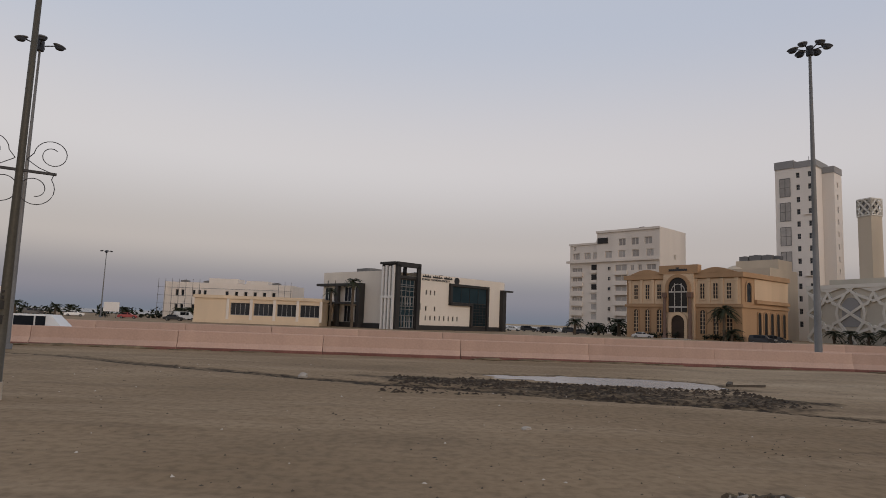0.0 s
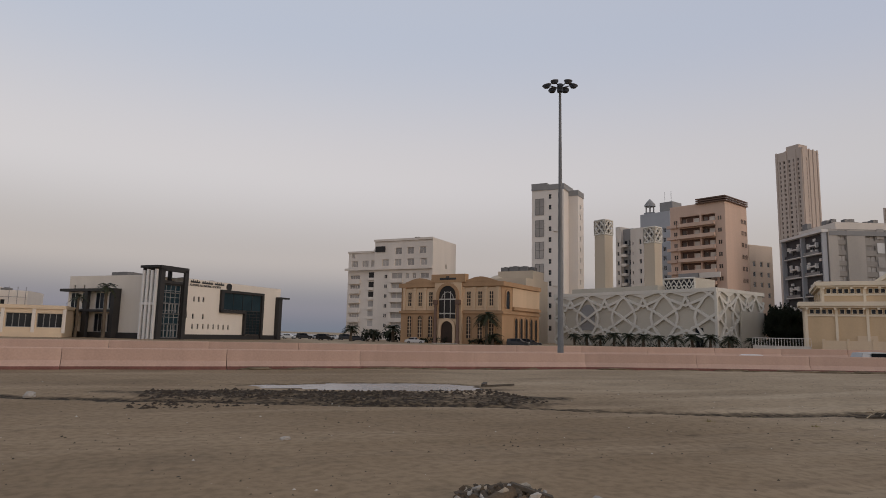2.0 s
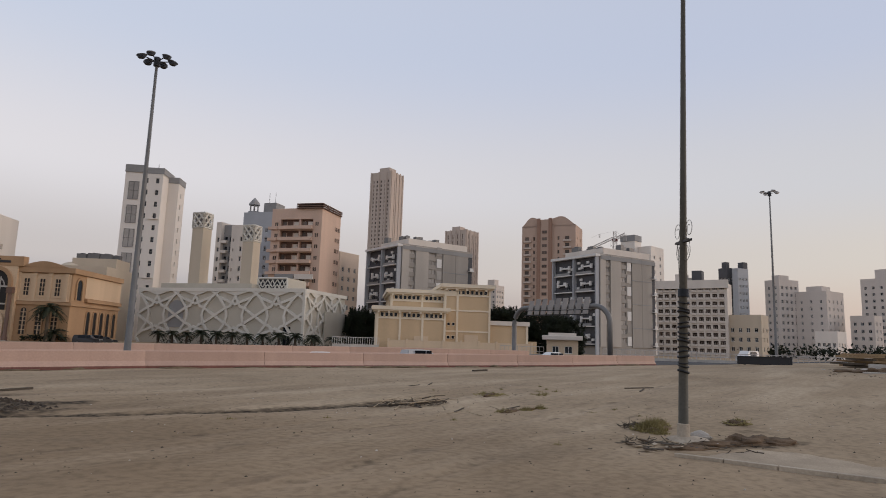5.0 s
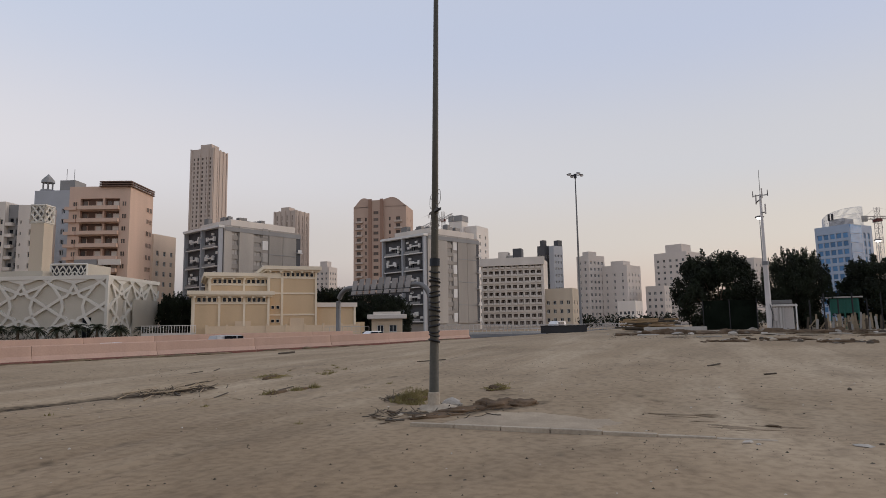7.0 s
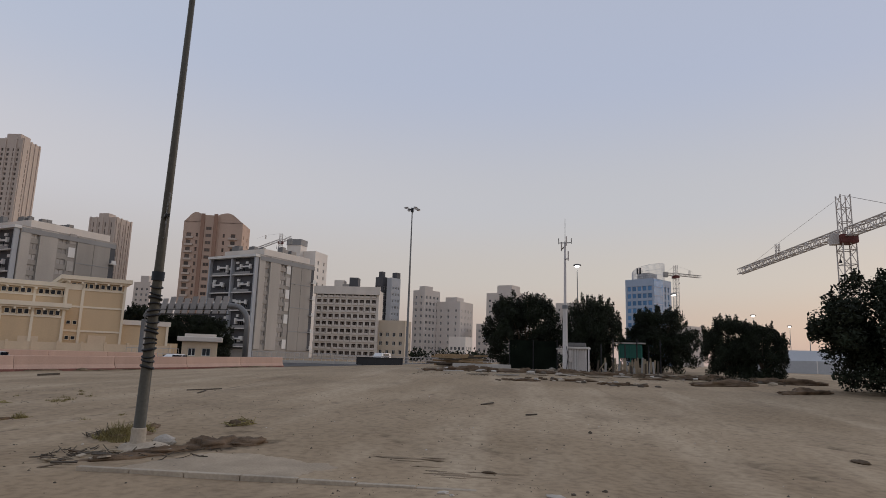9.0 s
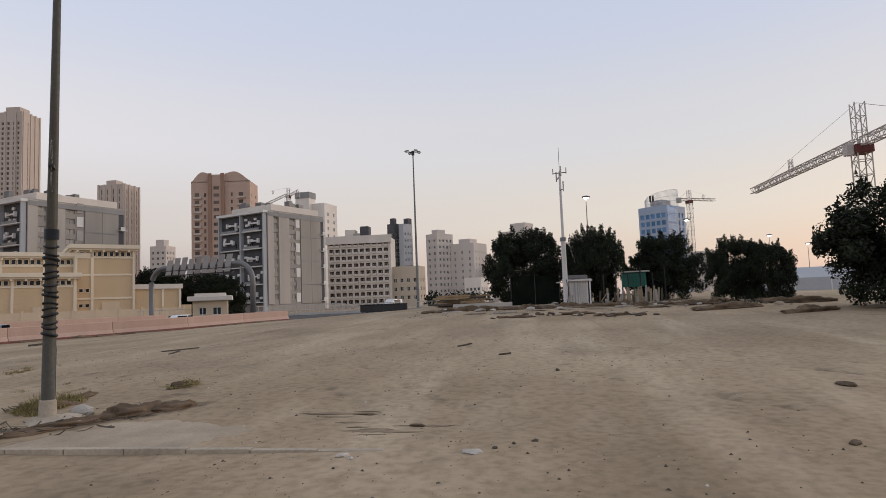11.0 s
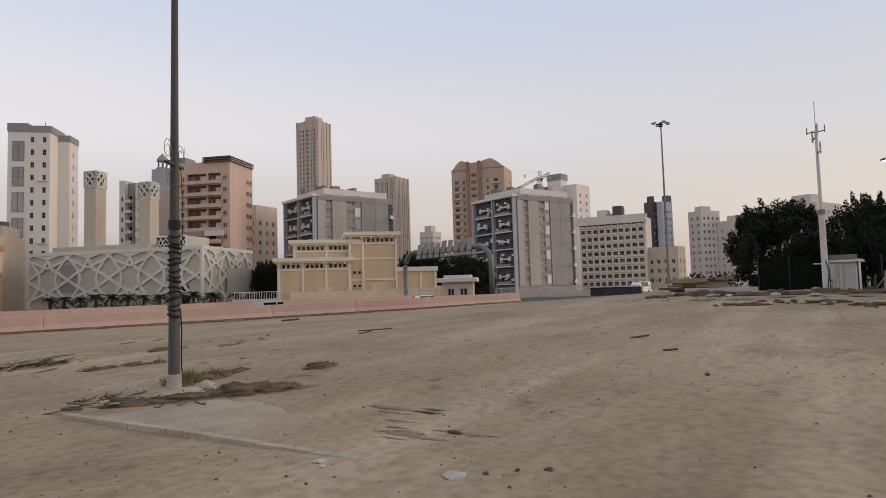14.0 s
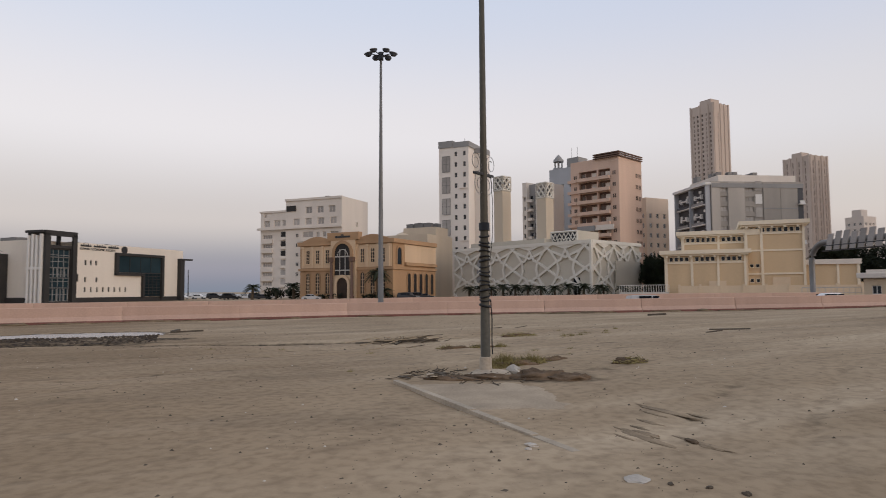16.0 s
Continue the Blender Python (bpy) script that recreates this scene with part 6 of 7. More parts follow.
ROWL, ROWG = "dense dark green roadside tree with foliage to the ground", "row of dark trees"
tree(71.5, -2.55, 0, 0.92, 1.0, 10, ROWL, ROWG)
tree(67.5, -8.75, 2, 0.66, 0.95, 130, ROWL, ROWG)
tree(69.0, -15.1, 1, 0.78, 0.82, 40, ROWL, ROWG)
tree(61.5, -18.9, 1, 0.52, 0.68, 90, ROWL, ROWG)
tree(60.2, -20.9, 0, 0.46, 0.62, 250, ROWL, ROWG)
tree(47.6, -24.6, 2, 1.10, 1.02, 20, "large dark green tree at the edge of the sand", ROWG)
tree(45.2, -29.0, 0, 1.0, 1.05, 170, "large dark green tree at the edge of the sand", ROWG)
BG, BGL = "trees behind the utility building", "dark green tree behind walls"
for x, y, k, s, sz, r in ((152, 90, 0, 1.5, 1.7, 0), (148, 84, 1, 1.4, 1.6, 50), (150, 76, 2, 1.5, 1.5, 90), (147, 70, 0, 1.3, 1.3, 10), (121.5, 114, 2, 1.05, 1.45, 33), (126, 113, 0, 0.95, 1.3, 80)):
    tree(x, y, k, s, sz, r, BGL, BG)


def low_scrub(pts, label, name="shrub_row", size=0.5, r=1.3, h=1.0, n=90):
    rnd = random.Random(len(pts) * 7 + int(abs(pts[0][0])))
    bm = bmesh.new()
    for x, y in pts:
        for k in range(3):
            leaf_cloud(bm, rnd, Vector((x + rnd.uniform(-1, 1) * r, y + rnd.uniform(-1, 1) * r, level(x, y) + h * rnd.uniform(0.4, 0.9))), r, n // 3, size)
    solo(name, bm, LEAF, label, "shrubs", kind="stuff")


low_scrub([(255 + 6 * k, 50 - 5.2 * k) for k in range(18)], "far dark line of low trees along the road", size=0.9, r=3.0, h=4.0)
low_scrub([(-150 + 7 * k, 178 + 1.2 * k) for k in range(12)], "far dark line of low shrubs by the shore", size=0.7, r=2.2, h=1.6)
low_scrub([(36 + 2.2 * k, 163 - 1.0 * k) for k in range(6)], "dark clipped hedge beside the villa", size=0.4, r=1.2, h=2.2, n=200)
low_scrub([(44.5 + 1.1 * k, 147.6 - 1.3 * k) for k in range(14) if k not in (6, 7, 8)], "small dark shrubs at the foot of the villa", size=0.25, r=0.6, h=1.2)
low_scrub([(86 + 0.86 * k, 143 - 2.35 * k) for k in range(18)], "low shrubs along the mosque wall", size=0.22, r=0.7, h=0.6, n=45)


def palm_meshes(seed, trunk_h, fronds, length):
    rnd = random.Random(seed)
    wood, leaf = bmesh.new(), bmesh.new()
    n = 7
    tube(wood, [(0.05 * math.sin(k), 0.04 * math.cos(k * 1.3), trunk_h * k / n) for k in range(n + 1)], [0.30 - 0.09 * k / n + 0.035 * (k % 2) for k in range(n + 1)], 8)
    for f in range(fronds):
        a, up = 2.399 * f + rnd.uniform(-0.2, 0.2), rnd.uniform(-0.1, 1.35)
        L = length * rnd.uniform(0.8, 1.1)
        prev = None
        for k in range(8):
            t = k / 7
            rr = L * t * math.cos(up * (1 - 0.35 * t)) * 0.92
            zz = trunk_h + L * (math.sin(up) * t - 0.72 * t * t)
            p = Vector((rr * math.cos(a), rr * math.sin(a), zz))
            if prev is not None:
                side = Vector((-math.sin(a), math.cos(a), 0))
                d = (p - prev)
                for s in (-1, 1):
                    for q in (0.0, 0.5):
                        b = prev + d * q
                        ln = L * 0.24 * math.sin(math.pi * (0.15 + 0.8 * (t - 0.07)))
                        tip = b + side * s * ln * 0.85 + d.normalized() * ln * 0.55 + Vector((0, 0, -0.3 * ln))
                        leaf.faces.new([leaf.verts.new(v) for v in (b, b + d * 0.42, tip)])
                tube(leaf, [prev, p], 0.03, 3, cap=False)
            prev = p
    return mesh("trunk", wood, BARK), mesh("fronds", leaf, PALMLEAF)


PALMS = [palm_meshes(3, 2.5, 34, 2.35), palm_meshes(5, 1.5, 24, 2.6), palm_meshes(8, 8.6, 22, 2.3), palm_meshes(9, 5.6, 34, 3.2)]


def palm(x, y, kind, s, rot, label, group):
    h = thing("palm_tree", label, "palm", pose(x, y, 0, 0, 0, rot) @ Matrix.Diagonal((s, s, s, 1)), group)
    part("trunk", PALMS[kind][0], None, h)
    part("fronds", PALMS[kind][1], None, h)


rp = random.Random(4)
for k in range(11):
    palm(84.2 + 1.33 * k, 142.0 - 3.75 * k, 0, rp.uniform(0.95, 1.15), rp.uniform(0, 360), "short bushy palm along the mosque front", "palms along the mosque")
for k, (x, y) in enumerate(((100.8, 107.2), (105.5, 106.6), (110.6, 108.0), (115.8, 110.2))):
    palm(x, y, 0, rp.uniform(0.78, 0.95), rp.uniform(0, 360), "short bushy palm along the mosque front", "palms along the mosque")
for x, y, k, s in ((31.5, 160, 0, 1.25), (37.5, 161, 0, 1.0), (41.0, 155.0, 0, 1.35), (56.2, 131.6, 3, 1.15), (57.4, 131.0, 1, 1.2)):
    palm(x, y, k, s, rp.uniform(0, 360), "date palm beside the ochre villa", "palms by the villa")
for x, y, s in ((-28.6, 150.6, 1.02), (-22.9, 146.6, 1.28)):
    palm(x + 1.1, y, 2, 0.95 * s, rp.uniform(0, 360), "tall thin palm before the office building", "palms by the office")
for k in range(13):
    palm(-122 + 8.6 * k * (0.8 if k % 2 else 1.0), 168 + 1.0 * k, 0, rp.uniform(0.75, 1.25), rp.uniform(0, 360), "distant palm near the shore", "palms by the shore")


# ---- vehicles ----
def car_mesh(kind):
    L, W, H, hood = {"saloon": (4.6, 1.8, 1.45, 0.95), "suv": (4.8, 1.95, 1.8, 1.12), "van": (5.2, 2.0, 2.2, 1.25)}[kind]
    prof = {"saloon": [(-2.3, 0.3), (-2.3, 0.85), (-1.65, 0.98), (-1.0, 1.42), (0.35, 1.45), (1.05, 0.98), (2.15, 0.80), (2.3, 0.6), (2.3, 0.3)],
            "suv": [(-2.4, 0.35), (-2.4, 1.1), (-2.2, 1.72), (-0.5, 1.8), (0.5, 1.75), (1.2, 1.15), (2.25, 1.02), (2.4, 0.75), (2.4, 0.35)],
            "van": [(-2.6, 0.35), (-2.6, 2.1), (-2.4, 2.2), (1.0, 2.2), (1.9, 1.3), (2.5, 1.1), (2.6, 0.8), (2.6, 0.35)]}[kind]
    bm = bmesh.new()
    hw = W / 2
    rows = []
    for s in (-1, 1):
        rows.append([bm.verts.new((x, s * (hw if z < hood else hw - 0.16 * min((z - hood) / 0.5 + 0.2, 1.2)), z)) for x, z in prof])
    n = len(prof)
    for i in range(n):
        bm.faces.new((rows[0][i], rows[0][(i + 1) % n], rows[1][(i + 1) % n], rows[1][i]))
    bm.faces.new(rows[0])
    bm.faces.new(rows[1])
    bmesh.ops.recalc_face_normals(bm, faces=bm.faces)
    bmesh.ops.bevel(bm, geom=list(bm.edges), offset=0.05, segments=2, affect="EDGES")
    return mesh("body", bm, None), L, W, H, hood


def vehicle(kind, x, y, rot, col, label, z=None):
    me, L, W, H, hood = car_mesh(kind)
    me.materials.clear()
    me.materials.append(mat("car_" + col[0], col[1], 0.3, 0.04, 1.0, bump=0.0, spec=0.5))
    h = thing(kind if kind != "suv" else "car", label, "car", pose(x, y, level(x, y) + 0.04 if z is None else z, 0, 0, rot), "vehicles")
    part("body", me, None, h)
    for s in (-1, 1):
        bm = bmesh.new()
        yy = s * (W / 2 - 0.07)
        for a, b in ((-L * 0.30, -0.12), (0.02, L * 0.14)):
            box(bm, a, b, yy - 0.02, yy + 0.02, hood + 0.06, H - 0.12)
        part("side_window", bm, GLASSD, h)
        for u in (-L * 0.30, L * 0.31):
            w = part("wheel", T([(u, s * (W / 2 - 0.2), 0.33), (u, s * (W / 2 + 0.01), 0.33)], 0.33, 16), RUBBER, h)
            part("rim", T([(u, s * (W / 2 - 0.02), 0.33), (u, s * (W / 2 + 0.025), 0.33)], 0.2, 12), MASTGREY, w)
        part("headlight", B(L / 2 - 0.06, L / 2 + 0.02, s * W * 0.36 - 0.2, s * W * 0.36 + 0.2, hood - 0.3, hood - 0.14), WHITE, h)
        part("tail_light", B(-L / 2 - 0.02, -L / 2 + 0.05, s * W * 0.38 - 0.14, s * W * 0.38 + 0.14, hood - 0.28, hood - 0.05), REDP, h)
    return h


WH, SI, DK, RD = ("white", (0.7, 0.7, 0.69)), ("silver", (0.42, 0.42, 0.43)), ("black", (0.02, 0.02, 0.022)), ("red", (0.3, 0.04, 0.04))
vehicle("saloon", 47.5, 47.5, -20, WH, "white saloon car on the near carriageway")
vehicle("suv", 59.5, 44.6, -20, SI, "silver car on the near carriageway")
vehicle("saloon", 79.0, 38.2, -22, WH, "white saloon car on the near carriageway")
vehicle("van", 131.0, 25.5, 165, WH, "white van on the road by the mast")
for k, (x, y, kind, c) in enumerate(((15, 196, "saloon", WH), (20, 198, "saloon", WH), (24.5, 197, "suv", DK), (29, 199, "saloon", SI), (33.5, 196, "saloon", WH), (36, 190, "suv", DK), (27.5, 176, "suv", DK), (35.5, 171, "saloon", DK), (43.5, 144.5, "saloon", SI), (62.5, 128.8, "suv", DK), (70, 137, "saloon", DK), (66.5, 133.0, "suv", DK))):
    vehicle(kind, x, y, -40 + 13 * (k % 3), c, {"white": "white", "silver": "silver", "black": "dark"}[c[0]] + " parked car near the villa", 0.02)
for k, (x, y, kind, c) in enumerate(((-64, 150, "saloon", DK), (-80, 160, "saloon", RD), (-96, 164, "saloon", WH), (-108, 166, "suv", DK), (-70, 170, "van", WH))):
    vehicle(kind, x, y, 10 + 9 * k, c, {"white": "white", "black": "dark", "red": "red"}[c[0]] + " parked car near the shore", 0.02)


vehicle("van", -30.3, 49.8, 6, WH, "white van on the near carriageway")


h = thing("billboard", "small white roadside billboard on two posts", "billboard", pose(-86.0, 163.0, 0, 0, 0, 28))
part("board", B(-1.8, 1.8, -0.08, 0.08, 1.6, 4.0), WHITE, h)
for k in (-1.2, 1.2):
    part("post", B(k - 0.08, k + 0.08, -0.06, 0.06, 0, 1.6), DARK, h)


# ---- the eastern edge: mast, hut, trees, crane ----
def cell_mast(x, y):
    z = level(x, y)
    h = thing("antenna_mast", "slim pale antenna mast with whip aerials", "antenna mast", pose(x, y, z, 0, 0, 15))
    part("shaft", T([(0, 0, 0), (0, 0, 5.4), (0, 0, 5.45), (0, 0, 11.0)], [0.22, 0.19, 0.12, 0.09], 12), CRANEW, h)
    part("collar", T([(0, 0, 5.3), (0, 0, 5.6)], 0.26, 12), MASTGREY, h)
    for zz, d in ((10.6, 0.95), (9.5, -0.85), (10.85, -0.35)):
        b = part("bracket", T([(0, 0, zz), (d, 0, zz - 0.1)], 0.05, 6), MASTGREY, h)
        part("aerial", T([(d, 0, zz - 0.25), (d, 0, zz + 0.55)], 0.06, 6), CRANEW, b)
    for d in (-0.8, 0.8):
        b = part("bracket", T([(0, 0, 10.9), (d * 0.3, d * 0.6, 10.9)], 0.04, 6), MASTGREY, h)
        part("aerial", T([(d * 0.3, d * 0.6, 10.8), (d * 0.3, d * 0.6, 11.3)], 0.035, 6), MASTGREY, b)
    part("whip", T([(0, 0, 11.0), (0, 0, 13.0)], 0.02, 5), MASTGREY, h)
    part("junction_box", B(-0.28, 0.28, -0.5, -0.24, 0.9, 1.9, bevel=0.03), CRANEW, h)
    part("cable", T([(-0.27, 0, 0.2), (-0.5, -0.1, 1.4), (-0.26, 0, 2.2)], 0.03, 5), DARK, h)


cell_mast(61.3, -5.95)


def hut(x, y):
    z = level(x, y)
    h = thing("equipment_hut", "small white ribbed equipment hut with a pale roof", "hut", pose(x, y, z, 0, 0, -98))
    part("body", B(-0.75, 0.75, -0.7, 0.7, 0.1, 2.0), WHITE, h)
    for k in range(7):
        part("rib", B(-0.72 + 0.22 * k, -0.64 + 0.22 * k, -0.76, -0.703, 0.15, 1.95), CRANEW, h)
    part("roof", B(-1.05, 1.05, -1.0, 1.0, 2.0, 2.14, bevel=0.04), WHITE, h)
    part("roof_unit", B(-0.8, 0.7, -0.6, 0.6, 2.2, 2.5, bevel=0.04), MASTGREY, h)
    part("door", B(0.1, 0.68, -0.79, -0.765, 0.15, 1.85), CRANEW, h)
    part("plinth", B(-1.1, 1.1, -0.95, 0.95, 0, 0.1), CONC, h)
    for k in range(11):
        part("roof_rib", B(-1.0 + 0.19 * k, -0.92 + 0.19 * k, -1.06, 1.02, 2.145, 2.185), CRANEW, h)
    for a in (-0.98, 0.98):
        part("corner_post", B(a - 0.05, a + 0.05, -0.98, -0.88, 0.1, 2.0), WHITE, h)
        part("shadow_gap", B(a * 0.86 - 0.04, a * 0.86 + 0.04, -0.72, -0.704, 0.12, 1.98), DARK, h)
    part("conduit", T([(-1.0, -0.6, 1.95), (-1.75, -0.6, 1.95)], 0.05, 6), CRANEW, h, "pale pipe towards the mast")
    pf = thing("slat_fence", "uneven pale timber slat fence beside the brace", "fence", pose(63.6, -10.6, level(63.6, -10.6), 0, 0, -98))
    rs = random.Random(8)
    for k in range(15):
        part("slat", B(-0.07, 0.07, -0.02, 0.02, 0, rs.uniform(1.0, 1.45), bevel=0.008), PALEWOOD if k % 3 else CONC, pf, "", pose(0.2 * k + rs.uniform(-0.03, 0.03), rs.uniform(-0.03, 0.03), 0, 0, rs.uniform(-5, 5), 0))
    part("rail", B(-0.1, 2.9, 0.025, 0.07, 0.7, 0.78), WOOD, pf)
    f = thing("green_shed", "green sheet-metal shed among the trees", "shed", pose(66.2, -11.95, level(66.2, -11.95), 0, 0, -100))
    part("body", B(-1.0, 1.0, -0.5, 0.5, 1.3, 2.5), GREEN, f)
    part("roof", B(-1.3, 1.3, -0.75, 0.75, 2.55, 2.65), CRANEW, f)
    for a in (-0.95, 0, 0.95):
        part("post", T([(a, -0.7, 0), (a, -0.7, 2.3)], 0.07, 6), GREEN, f)
    rnd = random.Random(2)
    for k in range(9):
        a = 60.5 + rnd.uniform(-1, 2)
        b = -8.6 - 0.6 * k
        s = thing("fence_post", "weathered stub post leaning at the site edge", "post", pose(a, b, level(a, b) - 0.05, rnd.uniform(-6, 6), rnd.uniform(-10, 10), rnd.uniform(0, 90)), "stub posts")
        part("stub", B(-0.07, 0.07, -0.07, 0.07, 0, rnd.uniform(0.6, 1.3), bevel=0.02), CONC if k % 2 else WOOD, s)
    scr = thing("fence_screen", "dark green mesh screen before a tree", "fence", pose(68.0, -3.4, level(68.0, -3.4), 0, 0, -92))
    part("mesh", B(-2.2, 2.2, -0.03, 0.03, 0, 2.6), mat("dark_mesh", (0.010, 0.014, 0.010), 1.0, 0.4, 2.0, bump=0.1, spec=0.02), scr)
    for a in (-2.2, 0, 2.2):
        part("post", T([(a, -0.05, 0), (a, -0.05, 2.7)], 0.05, 6), DARK, scr)


hut(62.7, -7.05)


def lattice_beam(bm, a, b, w, n, r=0.06, tri=False):
    """Four chords with zigzag bracing."""
    a, b = Vector(a), Vector(b)
    d = (b - a).normalized()
    s = d.cross(Vector((0, 0, 1)) if abs(d.z) < 0.9 else Vector((1, 0, 0))).normalized() * w / 2
    u = d.cross(s).normalized() * w / 2
    cs = [s + u, s - u, -s - u, -s + u]
    for c in cs:
        tube(bm, [a + c, b + c], r, 5)
    for k in range(n):
        p, q = a.lerp(b, k / n), a.lerp(b, (k + 1) / n)
        for i in range(4):
            c, e = cs[i], cs[(i + 1) % 4]
            tube(bm, [p + c, q + e] if k % 2 else [p + e, q + c], r * 0.6, 4, cap=False)
            tube(bm, [p + c, p + e], r * 0.6, 4, cap=False)
    return bm


def tower_crane(x, y, zj, top, rot, jib, tail, s, label, luff=0.0):
    h = thing("tower_crane", label, "crane", pose(x, y, 0, 0, 0, rot))
    part("mast", lattice_beam(bmesh.new(), (0, 0, 0), (0, 0, zj), 1.9 * s, max(int(zj / (2 * s)), 4), 0.10 * s), CRANEW, h, "pale lattice mast")
    part("tower_head", lattice_beam(bmesh.new(), (0, 0, zj), (0, 0, top), 1.4 * s, 3, 0.09 * s), CRANEW, h)
    part("slewing_ring", B(-1.3 * s, 1.3 * s, -1.2 * s, 1.2 * s, zj - 1.2 * s, zj + 0.1 * s, bevel=0.1 * s), REDP, h, "dark red slewing platform")
    part("jib", lattice_beam(bmesh.new(), (1.0 * s, 0, zj + 0.6 * s), (jib, 0, zj + 0.6 * s + luff * jib), 1.1 * s, max(int(jib / (1.6 * s)), 5), 0.10 * s), CRANEW, h, "pale lattice jib")
    part("counter_jib", lattice_beam(bmesh.new(), (-1.0 * s, 0, zj + 0.4 * s), (-tail, 0, zj + 0.4 * s - luff * tail), 1.2 * s, max(int(tail / (1.6 * s)), 4), 0.10 * s), CRANEW, h, "pale counter-jib")
    part("counterweight", B(-tail - 0.4 * s, -tail + 1.4 * s, -0.7 * s, 0.7 * s, zj - 1.2 * s, zj + 1.2 * s), CONC, h)
    part("cab", B(-0.6 * s, 0.6 * s, 1.2 * s, 2.2 * s, zj - 1.4 * s, zj + 0.3 * s, bevel=0.08 * s), CRANEW, h)
    bm = bmesh.new()
    p = jib * 0.55
    lattice_beam(bm, (p, 0, zj + 1.2 * s), (p, 0, zj + 3.2 * s), 0.6 * s, 3, 0.05 * s)
    tube(bm, [(0, 0, top), (p, 0, zj + 3.2 * s), (jib * 0.85, 0, zj + 1.2 * s)], 0.03 * s, 4)
    tube(bm, [(0, 0, top), (-tail * 0.9, 0, zj + 1.0 * s)], 0.04 * s, 4)
    part("stay", bm, CRANEW, h)
    part("hook", T([(2.0 * s, 0, zj), (2.0 * s, 0, zj - 3 * s), (2.0 * s, 0, zj - 3.8 * s)], [0.03, 0.03, 0.3 * s], 6), DARK, h)


tower_crane(120.4, -55.9, 24.5, 31.6, 2, 49.0, 18.0, 1.12, "white and dark red tower crane with a level jib")
tower_crane(292.0, -66.5, 40.5, 45.0, -60, 14, 6, 0.9, "distant pale tower crane beside a tower")
tower_crane(266.0, 103.0, 49.5, 53.0, 100, 12, 4.5, 0.8, "distant pale tower crane over the roofs", -0.4)

h = thing("storage_tent", "white ridged storage shed behind the trees", "shed", pose(98, -40.5, 1.0, 0, 0, -110))
bm = bmesh.new()
for x in (-8, 8):
    for y, z in ((-4, 0), (-4, 2.2), (0, 3.6), (4, 2.2), (4, 0)):
        bm.verts.new((x, y, z))
bm.verts.ensure_lookup_table()
v = list(bm.verts)
for k in range(4):
    bm.faces.new((v[k], v[k + 1], v[k + 6], v[k + 5]))
bm.faces.new(v[:5])
bm.faces.new(v[5:])
bmesh.ops.recalc_face_normals(bm, faces=bm.faces)
part("cover", bm, BLUEGREY, h)
for k in range(5):
    part("seam", B(-8 + 4 * k - 0.06, -8 + 4 * k + 0.06, -4.05, -4.003, 0, 2.2), WHITE, h)


# ---- ground clutter ----
def at_ground(x, y, dz=0.0):
    return Vector((x, y, surface(x, y) + dz))


def rock_bm(seed, s, fine=2):
    bm = bmesh.new()
    bmesh.ops.create_icosphere(bm, subdivisions=fine, radius=1.0)
    o = Vector((seed * 3.7, 0, 0))
    for v in bm.verts:
        v.co *= 1 + 0.45 * noise.noise(v.co * 1.3 + o)
        v.co = Vector((v.co.x * s[0], v.co.y * s[1], v.co.z * s[2]))
    return bm


def stone(x, y, s, material, label, seed=1, name="stone"):
    solo(name, rock_bm(seed, s), material, label, "stone", Matrix.Translation(at_ground(x, y, s[2] * 0.45)) @ pose(0, 0, 0, 0, 0, seed * 47), "loose stones")


stone(-4.4, 25.7, (0.2, 0.16, 0.13), STONE, "pale round stone on the sand", 1)
stone(21.2, 5.25, (0.26, 0.17, 0.13), STONE, "pale broken stone by the pole", 2)
stone(20.4, 4.75, (0.2, 0.16, 0.07), STONE, "flat pale stone by the pole", 3)
stone(18.5, -3.85, (0.05, 0.03, 0.02), PEBBLE, "small dark stone on the sand", 4)
stone(18.2, -3.6, (0.045, 0.03, 0.02), PEBBLE, "small dark stone on the sand", 5)
stone(18.7, -4.15, (0.06, 0.035, 0.025), PEBBLE, "small dark stone on the sand", 6)
stone(18.5, -8.38, (0.14, 0.08, 0.03), EARTH, "dark flat clod on the sand", 7, "clod")
stone(23.3, -10.3, (0.3, 0.14, 0.05), EARTH, "dark flat clod on the sand", 8, "clod")
stone(15.4, -6.4, (0.2, 0.15, 0.08), EARTH, "dark earth clod on the sand", 9, "clod")
stone(6.6, 9.0, (0.10, 0.07, 0.05), STONE, "small pale stone on the sand", 10)
stone(2.9, 15.1, (0.12, 0.09, 0.05), STONE, "small pale stone on the sand", 12)
stone(26.0, -4.6, (0.06, 0.05, 0.045), PEBBLE, "small dark stone on the sand", 13)
stone(17.7, -1.55, (0.10, 0.06, 0.03), STONE, "flat pale stone on the sand", 14)
stone(17.55, -1.7, (0.05, 0.04, 0.02), STONE, "small pale stone on the sand", 15)
stone(18.0, -3.3, (0.17, 0.14, 0.02), STONE, "flat pale stone on the sand", 16)
stone(19.9, -2.15, (0.16, 0.06, 0.03), EARTH, "dark flat clod on the sand", 17, "clod")


